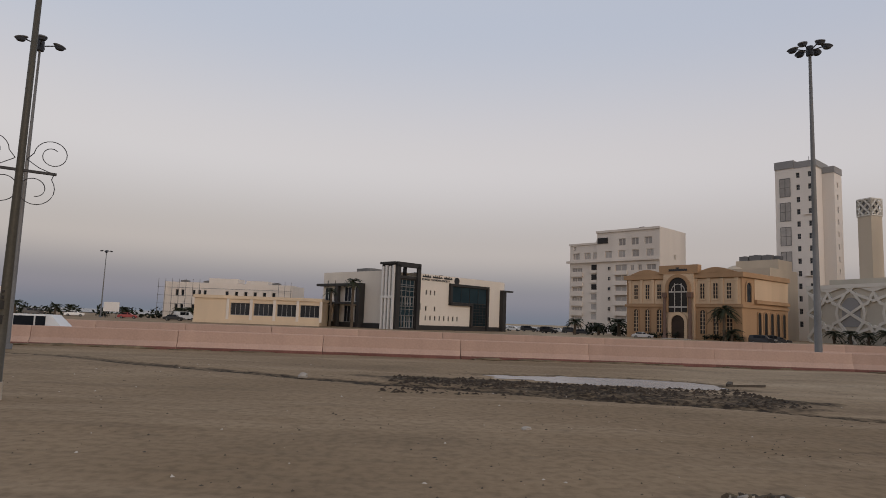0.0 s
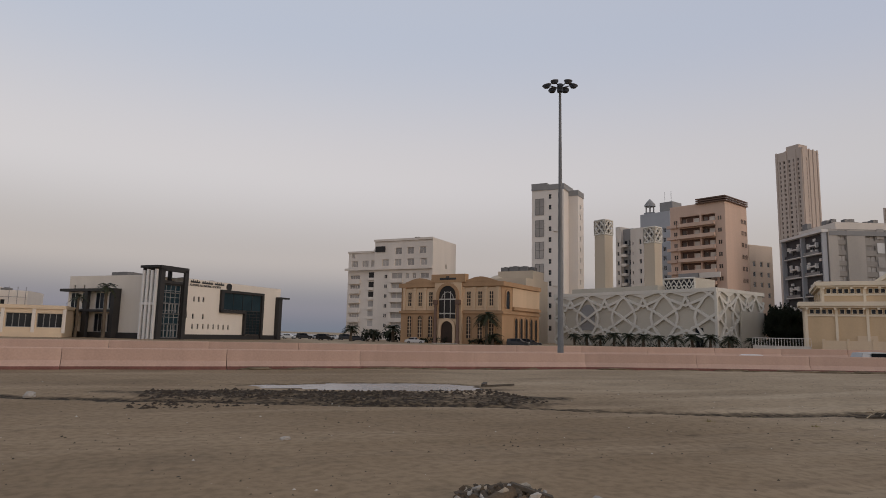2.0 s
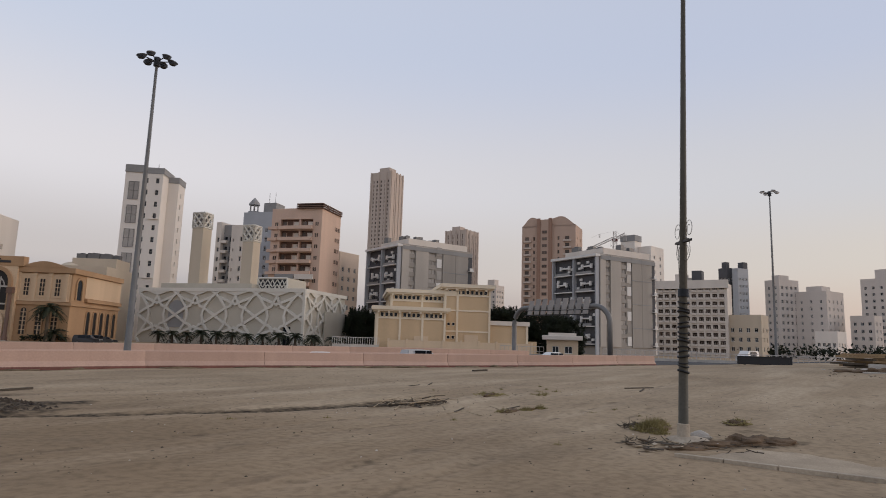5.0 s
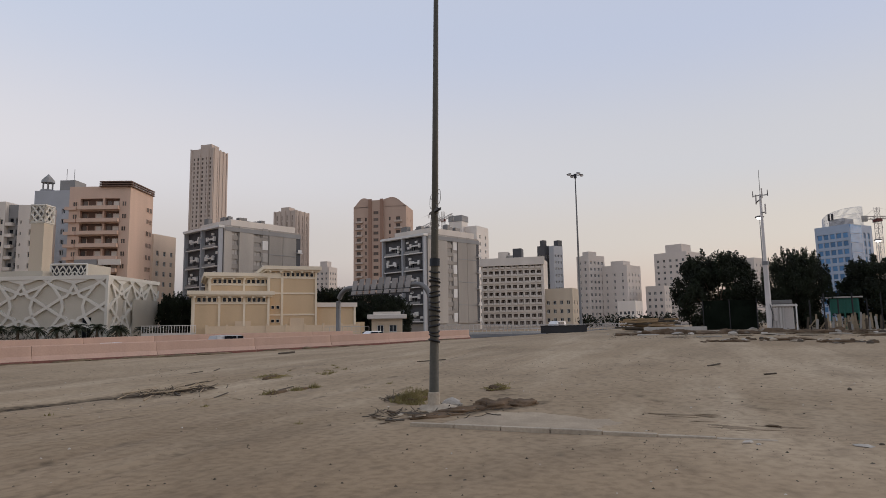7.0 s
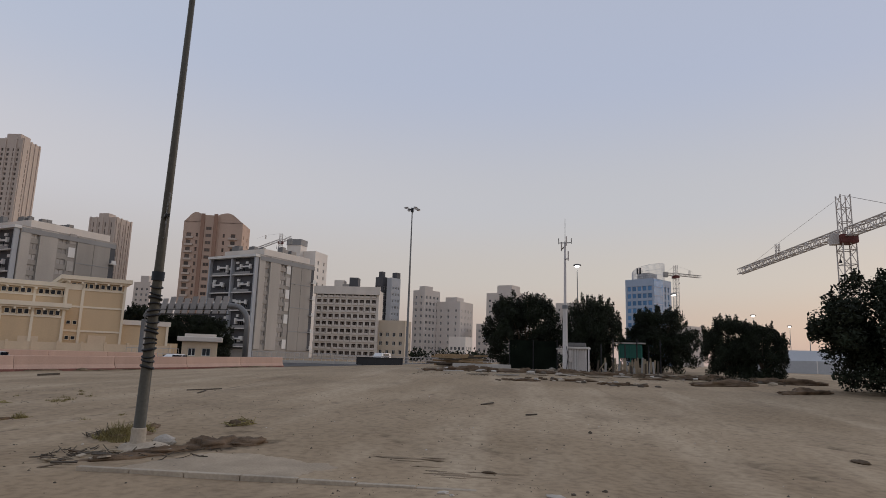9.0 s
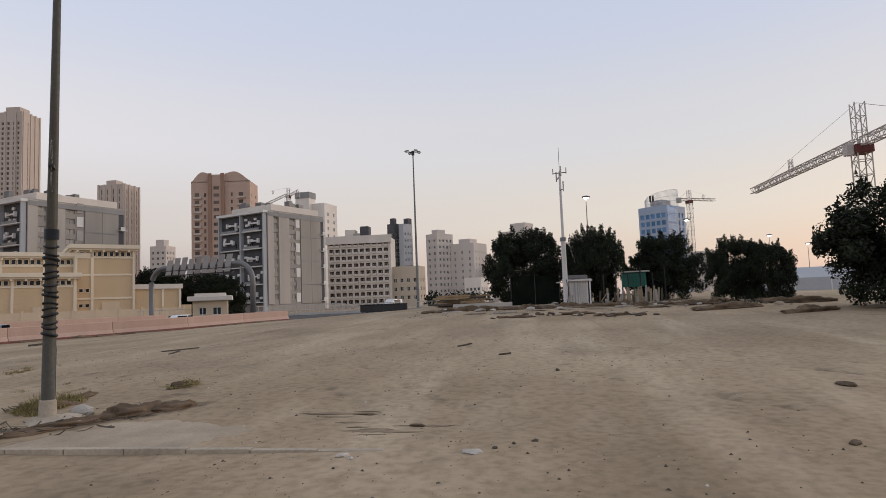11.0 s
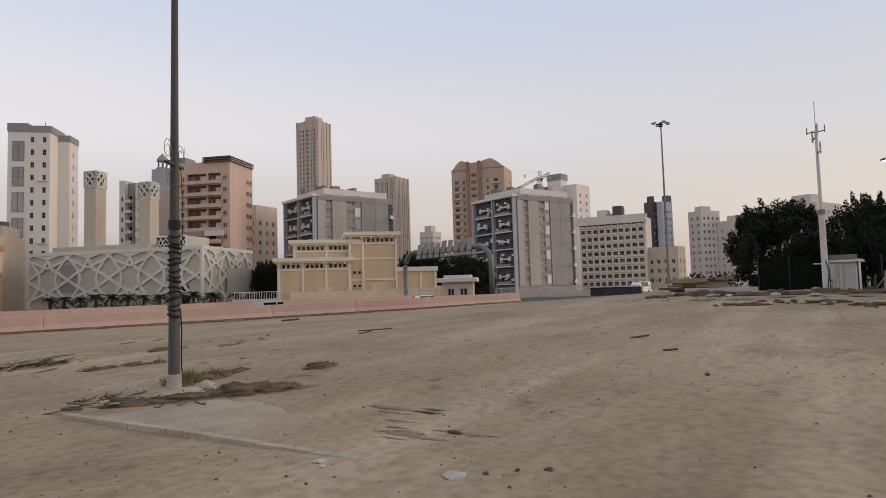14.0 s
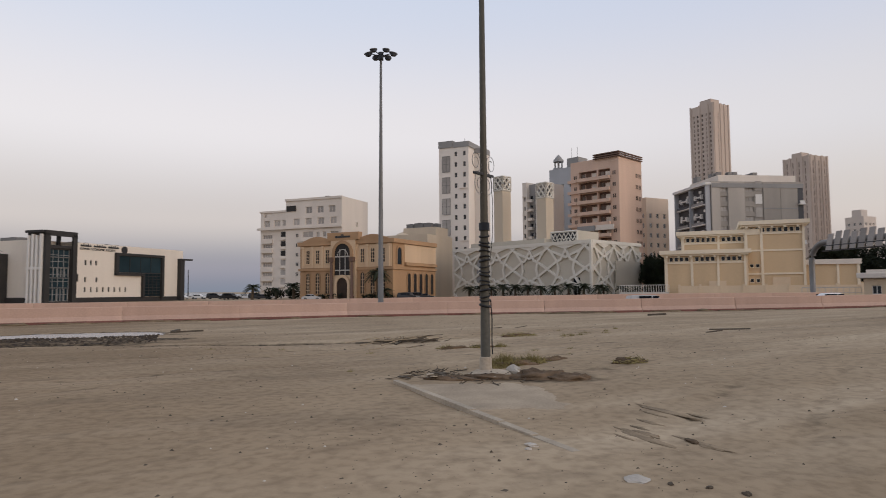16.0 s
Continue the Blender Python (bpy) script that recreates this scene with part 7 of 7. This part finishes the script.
def stick(x, y, L, rot, label="weathered wooden plank on the sand", w=0.14, t=0.05, name="plank"):
    bm = B(-L / 2, L / 2, -w / 2, w / 2, 0, t, bevel=0.008)
    for v in bm.verts:
        v.co.z += 0.03 * math.sin(v.co.x * 3)
    solo(name, bm, WOOD, label, "plank", Matrix.Translation(at_ground(x, y, 0.01)) @ pose(0, 0, 0, 0, 0, rot), "planks")


stick(29.8, -3.0, 0.4, -85, "small dark stick on the sand", 0.06)
stick(33.0, -1.3, 0.7, -40, "small dark stick on the sand", 0.08)
stick(35.8, 12.0, 1.7, -35, w=0.08)
stick(34.2, 11.3, 1.1, 10, w=0.07)
stick(13.9, 29.0, 1.7, 8, "dark plank lying at the pool's edge", 0.12, 0.08)
stick(13.3, 29.3, 0.7, 60, "dark plank lying at the pool's edge", 0.2, 0.14)
stick(21.7, 15.9, 1.6, 20, w=0.07)
stick(20.8, 15.5, 1.9, -15, w=0.09)
stick(22.5, 15.1, 1.3, -40, w=0.1)
stick(21.4, 14.8, 1.0, 55, w=0.08)
stick(28.8, 21.0, 0.9, -10, w=0.06, t=0.03)
stick(30.6, 21.3, 1.1, 25, w=0.06, t=0.03)
stick(46.0, 28.2, 1.3, -20, "dark board lying near the barrier", 0.3, 0.12)
stick(21.4, 13.0, 0.9, 15, w=0.05, t=0.03)
stick(23.6, 12.2, 0.8, -5, w=0.05, t=0.03)


def twig_heap(x, y, r, n, seed, label, hgt=0.28, material=None):
    """A low heap of broken twigs and rubbish."""
    rnd = random.Random(seed)
    bm = bmesh.new()
    for k in range(n):
        a, q = rnd.uniform(0, 6.28), r * math.sqrt(rnd.random())
        p = Vector((q * math.cos(a), q * math.sin(a) * 0.7, hgt * (1 - q / r) * rnd.random()))
        d = Vector((rnd.gauss(0, 1), rnd.gauss(0, 1), rnd.gauss(0, 0.14))).normalized() * rnd.uniform(0.06, 0.24)
        tube(bm, [p - d, p, p + d + Vector((0, 0, 0.04))], rnd.uniform(0.004, 0.013), 4, cap=False)
    return solo("debris_heap", bm, material or WOOD, label, "debris", Matrix.Translation(at_ground(x, y, 0.02)), "debris heaps", "stuff")


def soil_heap(x, y, r, h, seed, label, material=EARTH, rot=0):
    bm = bmesh.new()
    bmesh.ops.create_icosphere(bm, subdivisions=4, radius=1.0)
    for v in list(bm.verts):
        n = noise.noise(v.co * 1.6 + Vector((seed, 0, 0))) + 0.5 * noise.noise(v.co * 4.5 + Vector((0, seed, 0))) + 0.3 * noise.noise(v.co * 10)
        v.co = Vector((v.co.x * r[0] * (1 + 0.35 * n), v.co.y * r[1] * (1 + 0.35 * n), max(v.co.z, -0.25) * h * (1 + 0.8 * n)))
    for f in bm.faces:
        f.smooth = True
    solo("soil_mound", bm, material, label, "soil", Matrix.Translation(at_ground(x, y, 0.0)) @ pose(0, 0, 0, 0, 0, rot), "soil mounds")


def rubbish_heap(x, y, r, n, seed, label):
    """A low heap of broken lumps."""
    rnd = random.Random(seed)
    bm = bmesh.new()
    for k in range(n):
        a, q = rnd.uniform(0, 6.28), r * math.sqrt(rnd.random())
        s = rnd.uniform(0.02, 0.075)
        o = rock_bm(seed + k, (s * 1.3, s, s * 0.6), 1)
        o.transform(pose(q * math.cos(a), q * 0.7 * math.sin(a), 0.13 * (1 - q / r) + 0.02, rnd.uniform(0, 90), rnd.uniform(0, 90), rnd.uniform(0, 360)))
        for f in o.faces:
            f.material_index = 2 if k % 13 == 0 else k % 2
        me = bpy.data.meshes.new("tmp")
        o.to_mesh(me)
        o.free()
        bm.from_mesh(me)
        bpy.data.meshes.remove(me)
    return solo("debris_heap", bm, [EARTH, WOOD, STONE], label, "debris", Matrix.Translation(at_ground(x, y, 0.02)), "debris heaps", "stuff")


HX, HY = 5.25, 9.35                     # the rubbish heap
rubbish_heap(HX, HY, 0.62, 190, 1, "heap of dark broken rubbish on the sand")
rq = random.Random(5)
for k in range(34):
    a, q = rq.uniform(0, 6.28), 0.62 * math.sqrt(rq.random())
    sz = rq.uniform(0.04, 0.10)
    x, y = HX + q * math.cos(a) * 1.15, HY + q * math.sin(a) * 0.7
    solo("rubble", rock_bm(200 + k, (sz * 1.5, sz, sz * 0.6), 1), (EARTH, DUSTY, WOOD, PEBBLE, RIDGE, STONE)[k % 6], "broken stone in a rubbish heap", "rubble", Matrix.Translation(at_ground(x, y, 0.05 + 0.17 * (1 - q / 0.62))) @ pose(0, 0, 0, rq.uniform(0, 60), rq.uniform(0, 60), rq.uniform(0, 360)), "stones of the rubbish heap")
bm = B(-0.3, 0.3, -0.05, 0.05, -0.03, 0.03, bevel=0.01)
solo("plank", bm, WOOD, "dark rotten plank lying over a rubbish heap", "plank", Matrix.Translation(at_ground(HX + 0.45, HY - 0.1, 0.13)) @ pose(0, 0, 0, 4, 17, -18), "planks")
twig_heap(HX, HY, 0.5, 40, 1, "twigs over a heap of rubbish", 0.08)
soil_heap(HX, HY, (0.62, 0.40), 0.16, 3, "dark earth heap under rubbish")
twig_heap(21.6, 15.3, 1.2, 120, 2, "scatter of broken sticks on the sand", 0.2)
twig_heap(20.6, 4.7, 1.6, 60, 3, "broken twigs and rubbish round the pole foot", 0.05)
rb = random.Random(21)
wall_line = resample(WALL_A, 2.6)
for k, p in enumerate(wall_line):
    if -40 < p.x < 82 and rb.random() < 0.6:
        soil_heap(p.x + rb.uniform(-1, 1), p.y - 0.42, (rb.uniform(0.8, 2.0), rb.uniform(0.15, 0.35)), rb.uniform(0.04, 0.13), 400 + k, "blown sand drift at the foot of the barrier", RIDGE, math.degrees(math.atan2(wall_line[min(k + 1, len(wall_line) - 1)].y - p.y, 2.6)))
DUG = mat("dug_earth", (0.150, 0.102, 0.064), 0.95, 0.45, 5.0, bump=0.9)
for x, y, a, b, hh, sd in ((21.35, 4.10, 0.75, 0.42, 0.15, 5), (21.75, 3.55, 0.55, 0.36, 0.10, 6), (20.35, 4.75, 0.75, 0.22, 0.09, 7), (19.35, 5.05, 0.75, 0.24, 0.07, 8), (22.1, 6.75, 0.75, 0.40, 0.12, 10), (23.5, 7.05, 0.55, 0.16, 0.09, 11)):
    soil_heap(x, y, (a, b), hh, sd, "low heap of dug brown earth by the pole", DUG, -38 if y < 6 else 5)
soil_heap(24.75, 5.1, (0.5, 0.18), 0.13, 9, "small dark earth mound with dry weeds", EARTH, -20)
twig_heap(24.75, 5.1, 0.5, 60, 6, "dry weed stalks on a small mound", 0.2, DRY)
soil_heap(22.4, 11.6, (0.6, 0.12), 0.07, 12, "thin earth ridge with dry weeds", DUG, 2)
soil_heap(23.6, 11.5, (0.4, 0.12), 0.06, 13, "thin earth ridge with dry weeds", DUG, 8)
dry_spots = ((22.1, 11.7, 0.4), (23.2, 11.5, 0.35), (24.1, 11.4, 0.3))
rw = random.Random(77)
for k in range(26):                       # scraps and broken boards by the pole
    t = rw.random()
    x, y = 18.4 + 1.3 * t + rw.gauss(0, 0.2), 5.9 - 0.6 * t + rw.gauss(0, 0.28)
    bm = B(-rw.uniform(0.06, 0.28), rw.uniform(0.06, 0.28), -rw.uniform(0.02, 0.07), rw.uniform(0.02, 0.07), 0, rw.uniform(0.012, 0.03), bevel=0.004)
    solo("scrap_board", bm, (WOOD, PALEWOOD, DUSTY, DARK, EARTH)[k % 5], "broken scrap of board on dug earth by the pole", "scrap", Matrix.Translation(at_ground(x, y, 0.03)) @ pose(0, 0, 0, rw.uniform(-10, 10), rw.uniform(-10, 10), rw.uniform(0, 180)), "scraps by the pole")
soil_heap(27.0, 15.3, (0.9, 0.16), 0.10, 14, "thin earth ridge with dry weeds", DUG, 18)
twig_heap(27.0, 15.3, 0.9, 60, 7, "dry weed stalks on the sand", 0.15, DRY)


def dry_grass(x, y, r, n, h, seed, label="tuft of straw-coloured dry grass"):
    rnd = random.Random(seed)
    bm = bmesh.new()
    for k in range(n):
        a, q = rnd.uniform(0, 6.28), r * rnd.random() ** 0.7
        q *= 1 + 0.5 * noise.noise(Vector((math.cos(a) * 1.5, math.sin(a) * 1.5, seed)))
        p = Vector((q * math.cos(a), q * math.sin(a) * 0.75, 0))
        b = p + Vector((rnd.gauss(0, 0.75), rnd.gauss(0, 0.75), 1)).normalized() * h * rnd.uniform(0.25, 1.25) * (1.15 - 0.75 * q / r)
        s = Vector((rnd.gauss(0, 1), rnd.gauss(0, 1), 0)).normalized() * 0.012
        bm.faces.new([bm.verts.new(v) for v in (p - s, p + s, b)])
    solo("dry_grass", bm, DRY, label, "grass", Matrix.Translation(at_ground(x, y)), "", "stuff")


dry_grass(21.75, 6.75, 0.6, 1300, 0.40, 1)
dry_grass(22.7, 6.85, 0.5, 700, 0.34, 2)
dry_grass(21.3, 6.35, 0.35, 240, 0.2, 3)
dry_grass(23.5, 7.1, 0.4, 120, 0.15, 5)
twig_heap(22.3, 7.1, 0.9, 110, 16, "broken twigs in dry grass behind the pole", 0.1)
twig_heap(19.6, 6.1, 0.9, 30, 17, "broken twigs and rubbish beside the pole", 0.04)
dry_grass(24.75, 5.1, 0.45, 160, 0.22, 4)
dry_grass(27.0, 15.3, 0.6, 160, 0.2, 66)
for k, (x, y, r) in enumerate(dry_spots):
    dry_grass(x, y, r, 200, 0.2, 60 + k)


def branch_heap(x, y, n, L, seed, label, material, spread=0.9):
    """Long loose branches lying across each other."""
    rnd = random.Random(seed)
    bm = bmesh.new()
    for k in range(n):
        p = Vector((rnd.gauss(0, spread), rnd.gauss(0, spread * 0.4), 0.02 + 0.16 * rnd.random() ** 2))
        a = rnd.gauss(0.2, 0.5)
        d = Vector((math.cos(a), math.sin(a), 0)) * L * rnd.uniform(0.35, 1) / 2
        q = Vector((rnd.gauss(0, 0.06), rnd.gauss(0, 0.06), rnd.uniform(0, 0.06)))
        r = rnd.uniform(0.01, 0.028)
        tube(bm, [p - d, p + q, p + d + Vector((0, 0, rnd.uniform(0, 0.14)))], [r, r * 0.8, r * 0.4], 5)
    solo("branch_heap", bm, material, label, "branches", Matrix.Translation(at_ground(x, y)), "branch heaps", "stuff")


branch_heap(21.6, 15.3, 24, 2.2, 1, "heap of long bleached branches on the sand", PALEWOOD)
branch_heap(20.6, 12.6, 5, 1.4, 2, "scatter of long bleached branches on the sand", PALEWOOD)
branch_heap(22.3, 14.8, 16, 1.4, 3, "small heap of dark dead branches", WOOD, 0.5)
rd = random.Random(31)
for k in range(9):
    x = rd.uniform(28.2, 33)
    dry_grass(x, 13.2 + (x - 28.5) * 0.75 + rd.gauss(0, 0.8), rd.uniform(0.12, 0.3), 40, 0.16, 100 + k, "low tuft of dry weeds on the sand")
for k in range(12):
    dry_grass(rd.uniform(14, 30), rd.uniform(7, 19), rd.uniform(0.1, 0.22), 24, 0.12, 140 + k, "low tuft of dry weeds on the sand")


def edging():
    """A buried concrete kerb with a thin slab behind it."""
    k = thing("kerb_edging", "long pale concrete edging half buried in sand", "kerb", pose(17.95, 4.95, 0, 0, 0, -89))
    for i in range(7):
        part("kerb_stone", B(i * 1.0 + 0.008, i * 1.0 + 0.992, -0.07, 0.07, -0.1, 0.075 - 0.015 * max(i - 3, 0), bevel=0.012), DUSTY, k)
    # the slab's rim dips unevenly under the sand
    bm, n, m = bmesh.new(), 34, 44
    rows = []
    for i in range(n + 1):
        row = []
        for j in range(m + 1):
            x, y = 18.05 + 3.1 * i / n, 0.4 + 4.4 * j / m
            edge = min((x - 18.05) / 0.05, (20.75 - 0.36 * abs(y - 2.9) - x) / 0.5, (y - 1.1 + 0.28 * (x - 18.05)) / 0.5, (4.75 - 0.36 * (x - 18.05) - y) / 0.4)
            edge += 0.45 * noise.noise(Vector((x * 2.2, y * 2.2, 4))) + 0.25 * noise.noise(Vector((x * 7, y * 7, 6)))
            row.append(bm.verts.new((x, y, surface(x, y) - 0.03 + 0.052 * sm(-0.2, 0.7, edge))))
        rows.append(row)
    for i in range(n):
        for j in range(m):
            bm.faces.new((rows[i][j], rows[i + 1][j], rows[i + 1][j + 1], rows[i][j + 1])).smooth = True
    rim = [e for e in bm.edges if e.is_boundary]
    low = bmesh.ops.extrude_edge_only(bm, edges=rim)
    for v in low["geom"]:
        if isinstance(v, bmesh.types.BMVert):
            v.co.z -= 0.1
    solo("concrete_slab", bm, mat("dusty_concrete", (0.385, 0.310, 0.224), 0.95, 0.26, 2.5, bump=0.3), "thin concrete slab covered in sand behind the edging", "slab")


edging()


def skip_body(x, y, rot):
    h = thing("steel_skip", "low black steel skip on the sand", "skip", pose(x, y, level(x, y) - 0.03, 0, 0, rot))
    bm = bmesh.new()
    for a, b, c, d in ((-2.6, 2.6, -1.0, -0.92), (-2.6, 2.6, 0.92, 1.0), (-2.6, -2.52, -0.92, 0.92), (2.52, 2.6, -0.92, 0.92)):
        box(bm, a, b, c, d, 0.1, 0.85)
    box(bm, -2.55, 2.55, -0.95, 0.95, 0.05, 0.12)
    part("tub", bm, DARK, h)
    for k in range(6):
        part("rib", B(-2.4 + 0.95 * k, -2.32 + 0.95 * k, -1.07, -1.003, 0.1, 0.85), DARK, h)
    part("rim", B(-2.68, 2.68, -1.08, -0.9, 0.85, 0.93), DARK, h)
    for k in (-1.9, 1.9):
        part("skid", B(k - 0.1, k + 0.1, -0.9, 0.9, 0, 0.06), DARK, h)


skip_body(79.4, 13.8, -80)


def edge_rubble():
    rnd = random.Random(9)
    for k in range(80):
        t = k / 79
        x, y = 60.5 + 7 * rnd.random() - 16 * max(t - 0.55, 0), 6.5 - 26 * t + rnd.uniform(-0.8, 0.8)
        s = rnd.uniform(0.07, 0.26)
        stone(x, y, (s * rnd.uniform(1, 2.2), s, s * rnd.uniform(0.3, 0.7)), (EARTH, STONE, DUSTY, WOOD)[k % 4], "rubble lump along the site edge", 20 + k, "rubble")
    for k in range(12):
        x, y = 58 - 12 * max(k / 11 - 0.5, 0), 4 - 20 * k / 11
        soil_heap(x + 3 + rnd.uniform(-1, 2), y, (rnd.uniform(0.4, 0.9), rnd.uniform(1.0, 2.2)), rnd.uniform(0.05, 0.14), 30 + k, "low bank of spoil along the site edge", RIDGE)
    for k in range(10):
        x, y = 56.5 + rnd.uniform(-1.5, 4), 3 - 2.2 * k
        solo("concrete_slab", B(-0.8, 0.8, -0.35, 0.35, -0.02, 0.07, bevel=0.015), DUSTY if k % 2 else STONE, "flat broken slab on the sand", "slab", pose(x, y, level(x, y) + 0.02, rnd.uniform(-4, 4), rnd.uniform(-4, 4), rnd.uniform(40, 130)), "broken slabs")
    for k in range(6):
        x, y = 64.4 + 0.3 * k, -9.2 - 1.05 * k
        p = thing("fence_post", "tall dark fence post before the trees", "post", pose(x, y, level(x, y) - 0.05, 0, 0, 0), "tall posts")
        part("post", T([(0, 0, 0), (0, 0, 2.5 + 0.5 * (k % 2))], 0.06, 6), DARK, p)
    for k in range(11):
        y = 3 - 2.3 * k
        x = 61.5 - 0.04 * k * k * 1.1
        kb = solo("kerb_stone", B(-1.14, 1.14, -0.12, 0.12, -0.05, 0.24, bevel=0.02), DUSTY, "loose pale kerb stone along the site edge", "kerb", pose(x, y, level(x, y), rnd.uniform(-3, 3), rnd.uniform(-3, 3), -86 + rnd.uniform(-8, 8) - 2.2 * k), "kerb stones")
    for k in range(30):
        a = thing("timber_beam", "loose weathered timber in a stack by the road", "timber", pose(70 + rnd.uniform(-1.2, 1.2), 3.4 + rnd.uniform(-1.6, 2.2), level(70, 4) + 0.19 * (k // 5), 0, rnd.uniform(-3, 3), -84 + rnd.uniform(-16, 16)), "timber stack")
        part("beam", B(-1.5 + 0.03 * k, 1.3, -0.13, 0.13, 0, 0.17, bevel=0.015), WOOD if k % 3 == 0 else mat("raw_timber", (0.36, 0.25, 0.14), 0.9, 0.25, 2.0, bump=0.3), a)


edge_rubble()
re_ = random.Random(44)
for k in range(130):
    t = re_.random()
    x, y = 61.2 - 1.1 * t - 9.5 * max(t - 0.62, 0) + re_.gauss(0, 1.1), 4.5 - 26 * t
    sz = re_.uniform(0.10, 0.30)
    stone(x, y, (sz * re_.uniform(0.8, 1.6), sz * re_.uniform(1.0, 2.4), sz * re_.uniform(0.4, 0.8)), (EARTH, WOOD, STONE, EARTH, DUG)[k % 5], "rubble lump along the site edge", 300 + k, "rubble")
for k in range(16):
    t = k / 15
    soil_heap(60.6 - 1.1 * t - 9.5 * max(t - 0.62, 0), 4.0 - 26 * t, (re_.uniform(0.5, 0.9), re_.uniform(0.9, 1.7)), re_.uniform(0.16, 0.34), 130 + k, "bank of dark spoil along the site edge", DUG)
for k in range(70):
    t = re_.random()
    x, y = 49.5 + 2.0 * math.sin(5 * t) + re_.gauss(0, 0.9), -1.5 - 8.5 * t + re_.gauss(0, 0.4)
    sz = re_.uniform(0.05, 0.17)
    stone(x, y, (sz * re_.uniform(0.8, 1.4), sz * re_.uniform(1.0, 2.6), sz * re_.uniform(0.4, 0.8)), (EARTH, DUSTY, WOOD, EARTH, STONE)[k % 5], "broken lump in a line of debris on the sand", 460 + k, "rubble")
for k, (x, y, a) in enumerate(((49.6, -2.8, 0.9), (50.6, -6.0, 1.3), (48.2, -8.2, 1.0), (55.5, -11.8, 1.2))):
    soil_heap(x, y, (0.35, a), 0.13, 170 + k, "low dark ridge of spoil on the sand", DUG, 8 * k - 10)
bm = B(-0.35, 0.35, -2.6, 2.6, -0.05, 0.42, bevel=0.03)
solo("concrete_beam", bm, PALECONC, "long pale concrete beam lying at the site edge", "beam", pose(65.2, 1.2, level(65.2, 1.2), 0, 0, 4))
soil_heap(46.5, -18.4, (0.8, 2.2), 0.26, 151, "bank of brown spoil with dry weeds", DUG, 40)
soil_heap(51.5, -15.6, (0.9, 2.4), 0.30, 150, "bank of brown spoil with dry weeds", DUG, 30)
low_scrub([(51.5 + 0.5 * k, -15.0 - 0.8 * k) for k in range(4)], "dry low scrub on a spoil bank", size=0.06, r=0.45, h=0.4, n=260)
for k in range(5):
    b = thing("timber_frame", "leaning weathered timber brace among the stub posts", "timber", pose(62.4 + 0.25 * k, -9.3 - 0.85 * k, level(62.4, -9.3), 0, 0, -98), "timber braces")
    part("post", B(-0.07, 0.07, -0.06, 0.06, 0, 1.35, bevel=0.01), PALEWOOD, b)
    part("brace", T([(-0.75, 0, 0), (0, 0, 1.0)], 0.05, 6), PALEWOOD, b)
for k in range(9):
    twig_heap(61 - 11 * max(k / 8 - 0.5, 0) + (k % 2), 3 - 2.9 * k, 1.6, 70, 60 + k, "broken sticks and rubbish along the site edge", 0.35)
rr = random.Random(12)
for k in range(11):
    y = rr.uniform(-2.6, 0.5)
    x = 20.6 + 0.12 * y + rr.gauss(0, 0.75)
    soil_heap(x, y, (rr.uniform(0.04, 0.11), rr.uniform(0.2, 0.7)), rr.uniform(0.005, 0.010), 80 + k, "thin brown ridge turned up by wheels", mat("ridge_sand", (0.27, 0.205, 0.135), 0.95, 0.3, 4.0, bump=0.6) if k % 20 else RIDGE)


def grit(name, n, x0, x1, y0, y1, lo, hi, seed, material, label, tall=1.0, power=4):
    """Countless small stones and crumbs strewn over the sand."""
    rnd = random.Random(seed)
    vs, fs = [], []
    for k in range(n):
        x, y = rnd.uniform(x0, x1), rnd.uniform(y0, y1)
        if noise.noise(Vector((x * 0.25, y * 0.25, seed))) < rnd.uniform(-0.5, 0.35):
            continue
        s = lo + (hi - lo) * rnd.random() ** power
        z, i = surface(x, y), len(vs)
        a = rnd.uniform(0, 6.28)
        for q in range(4):
            t = a + q * 1.571 + rnd.uniform(-0.3, 0.3)
            vs.append((x + s * math.cos(t) * rnd.uniform(0.7, 1.5), y + s * math.sin(t), z - 0.004))
        vs.append((x, y, z + s * rnd.uniform(0.5, 0.9) * tall))
        fs += [(i, i + 1, i + 4), (i + 1, i + 2, i + 4), (i + 2, i + 3, i + 4), (i + 3, i, i + 4)]
    me = bpy.data.meshes.new(name)
    me.from_pydata(vs, [], fs)
    me.materials.append(material)
    tagged(new(name, me), label, "gravel", kind="stuff")


grit("dark_grit", 11000, -14, 36, -9, 32, 0.005, 0.038, 1, PEBBLE, "scattered dark crumbs and grit on the sand")
grit("pale_grit", 1800, -14, 36, -9, 32, 0.006, 0.04, 2, STONE, "scattered pale pebbles on the sand")
grit("mud_crumbs", 7000, -1.0, 12.5, 21.2, 27.4, 0.015, 0.12, 3, WETMUD, "dark wet mud crumbs by the pool")
# dark bits serve as clods and also as small shadow dashes
grit("dark_bits", 1000, -14, 40, -10, 34, 0.010, 0.055, 4, WOOD, "scattered flat dark clods and small shadow dashes on the sand", 0.4, 2)
grit("near_crumbs", 500, 1, 9, 6, 16, 0.008, 0.03, 5, PEBBLE, "scattered dark crumbs on the sand")
grit("edge_scraps", 1100, 53, 67, -15, 6, 0.03, 0.16, 6, DUSTY, "pale scraps of rubble strewn along the site edge", 0.4, 2)
grit("edge_clods", 900, 53, 67, -15, 6, 0.03, 0.16, 7, EARTH, "dark clods strewn along the site edge", 0.4, 2)
grit("track_crumbs", 1500, 14.6, 19.2, -5.2, 1.0, 0.004, 0.024, 8, PEBBLE, "dark crumbs churned up along a wheel track", 0.6, 3)
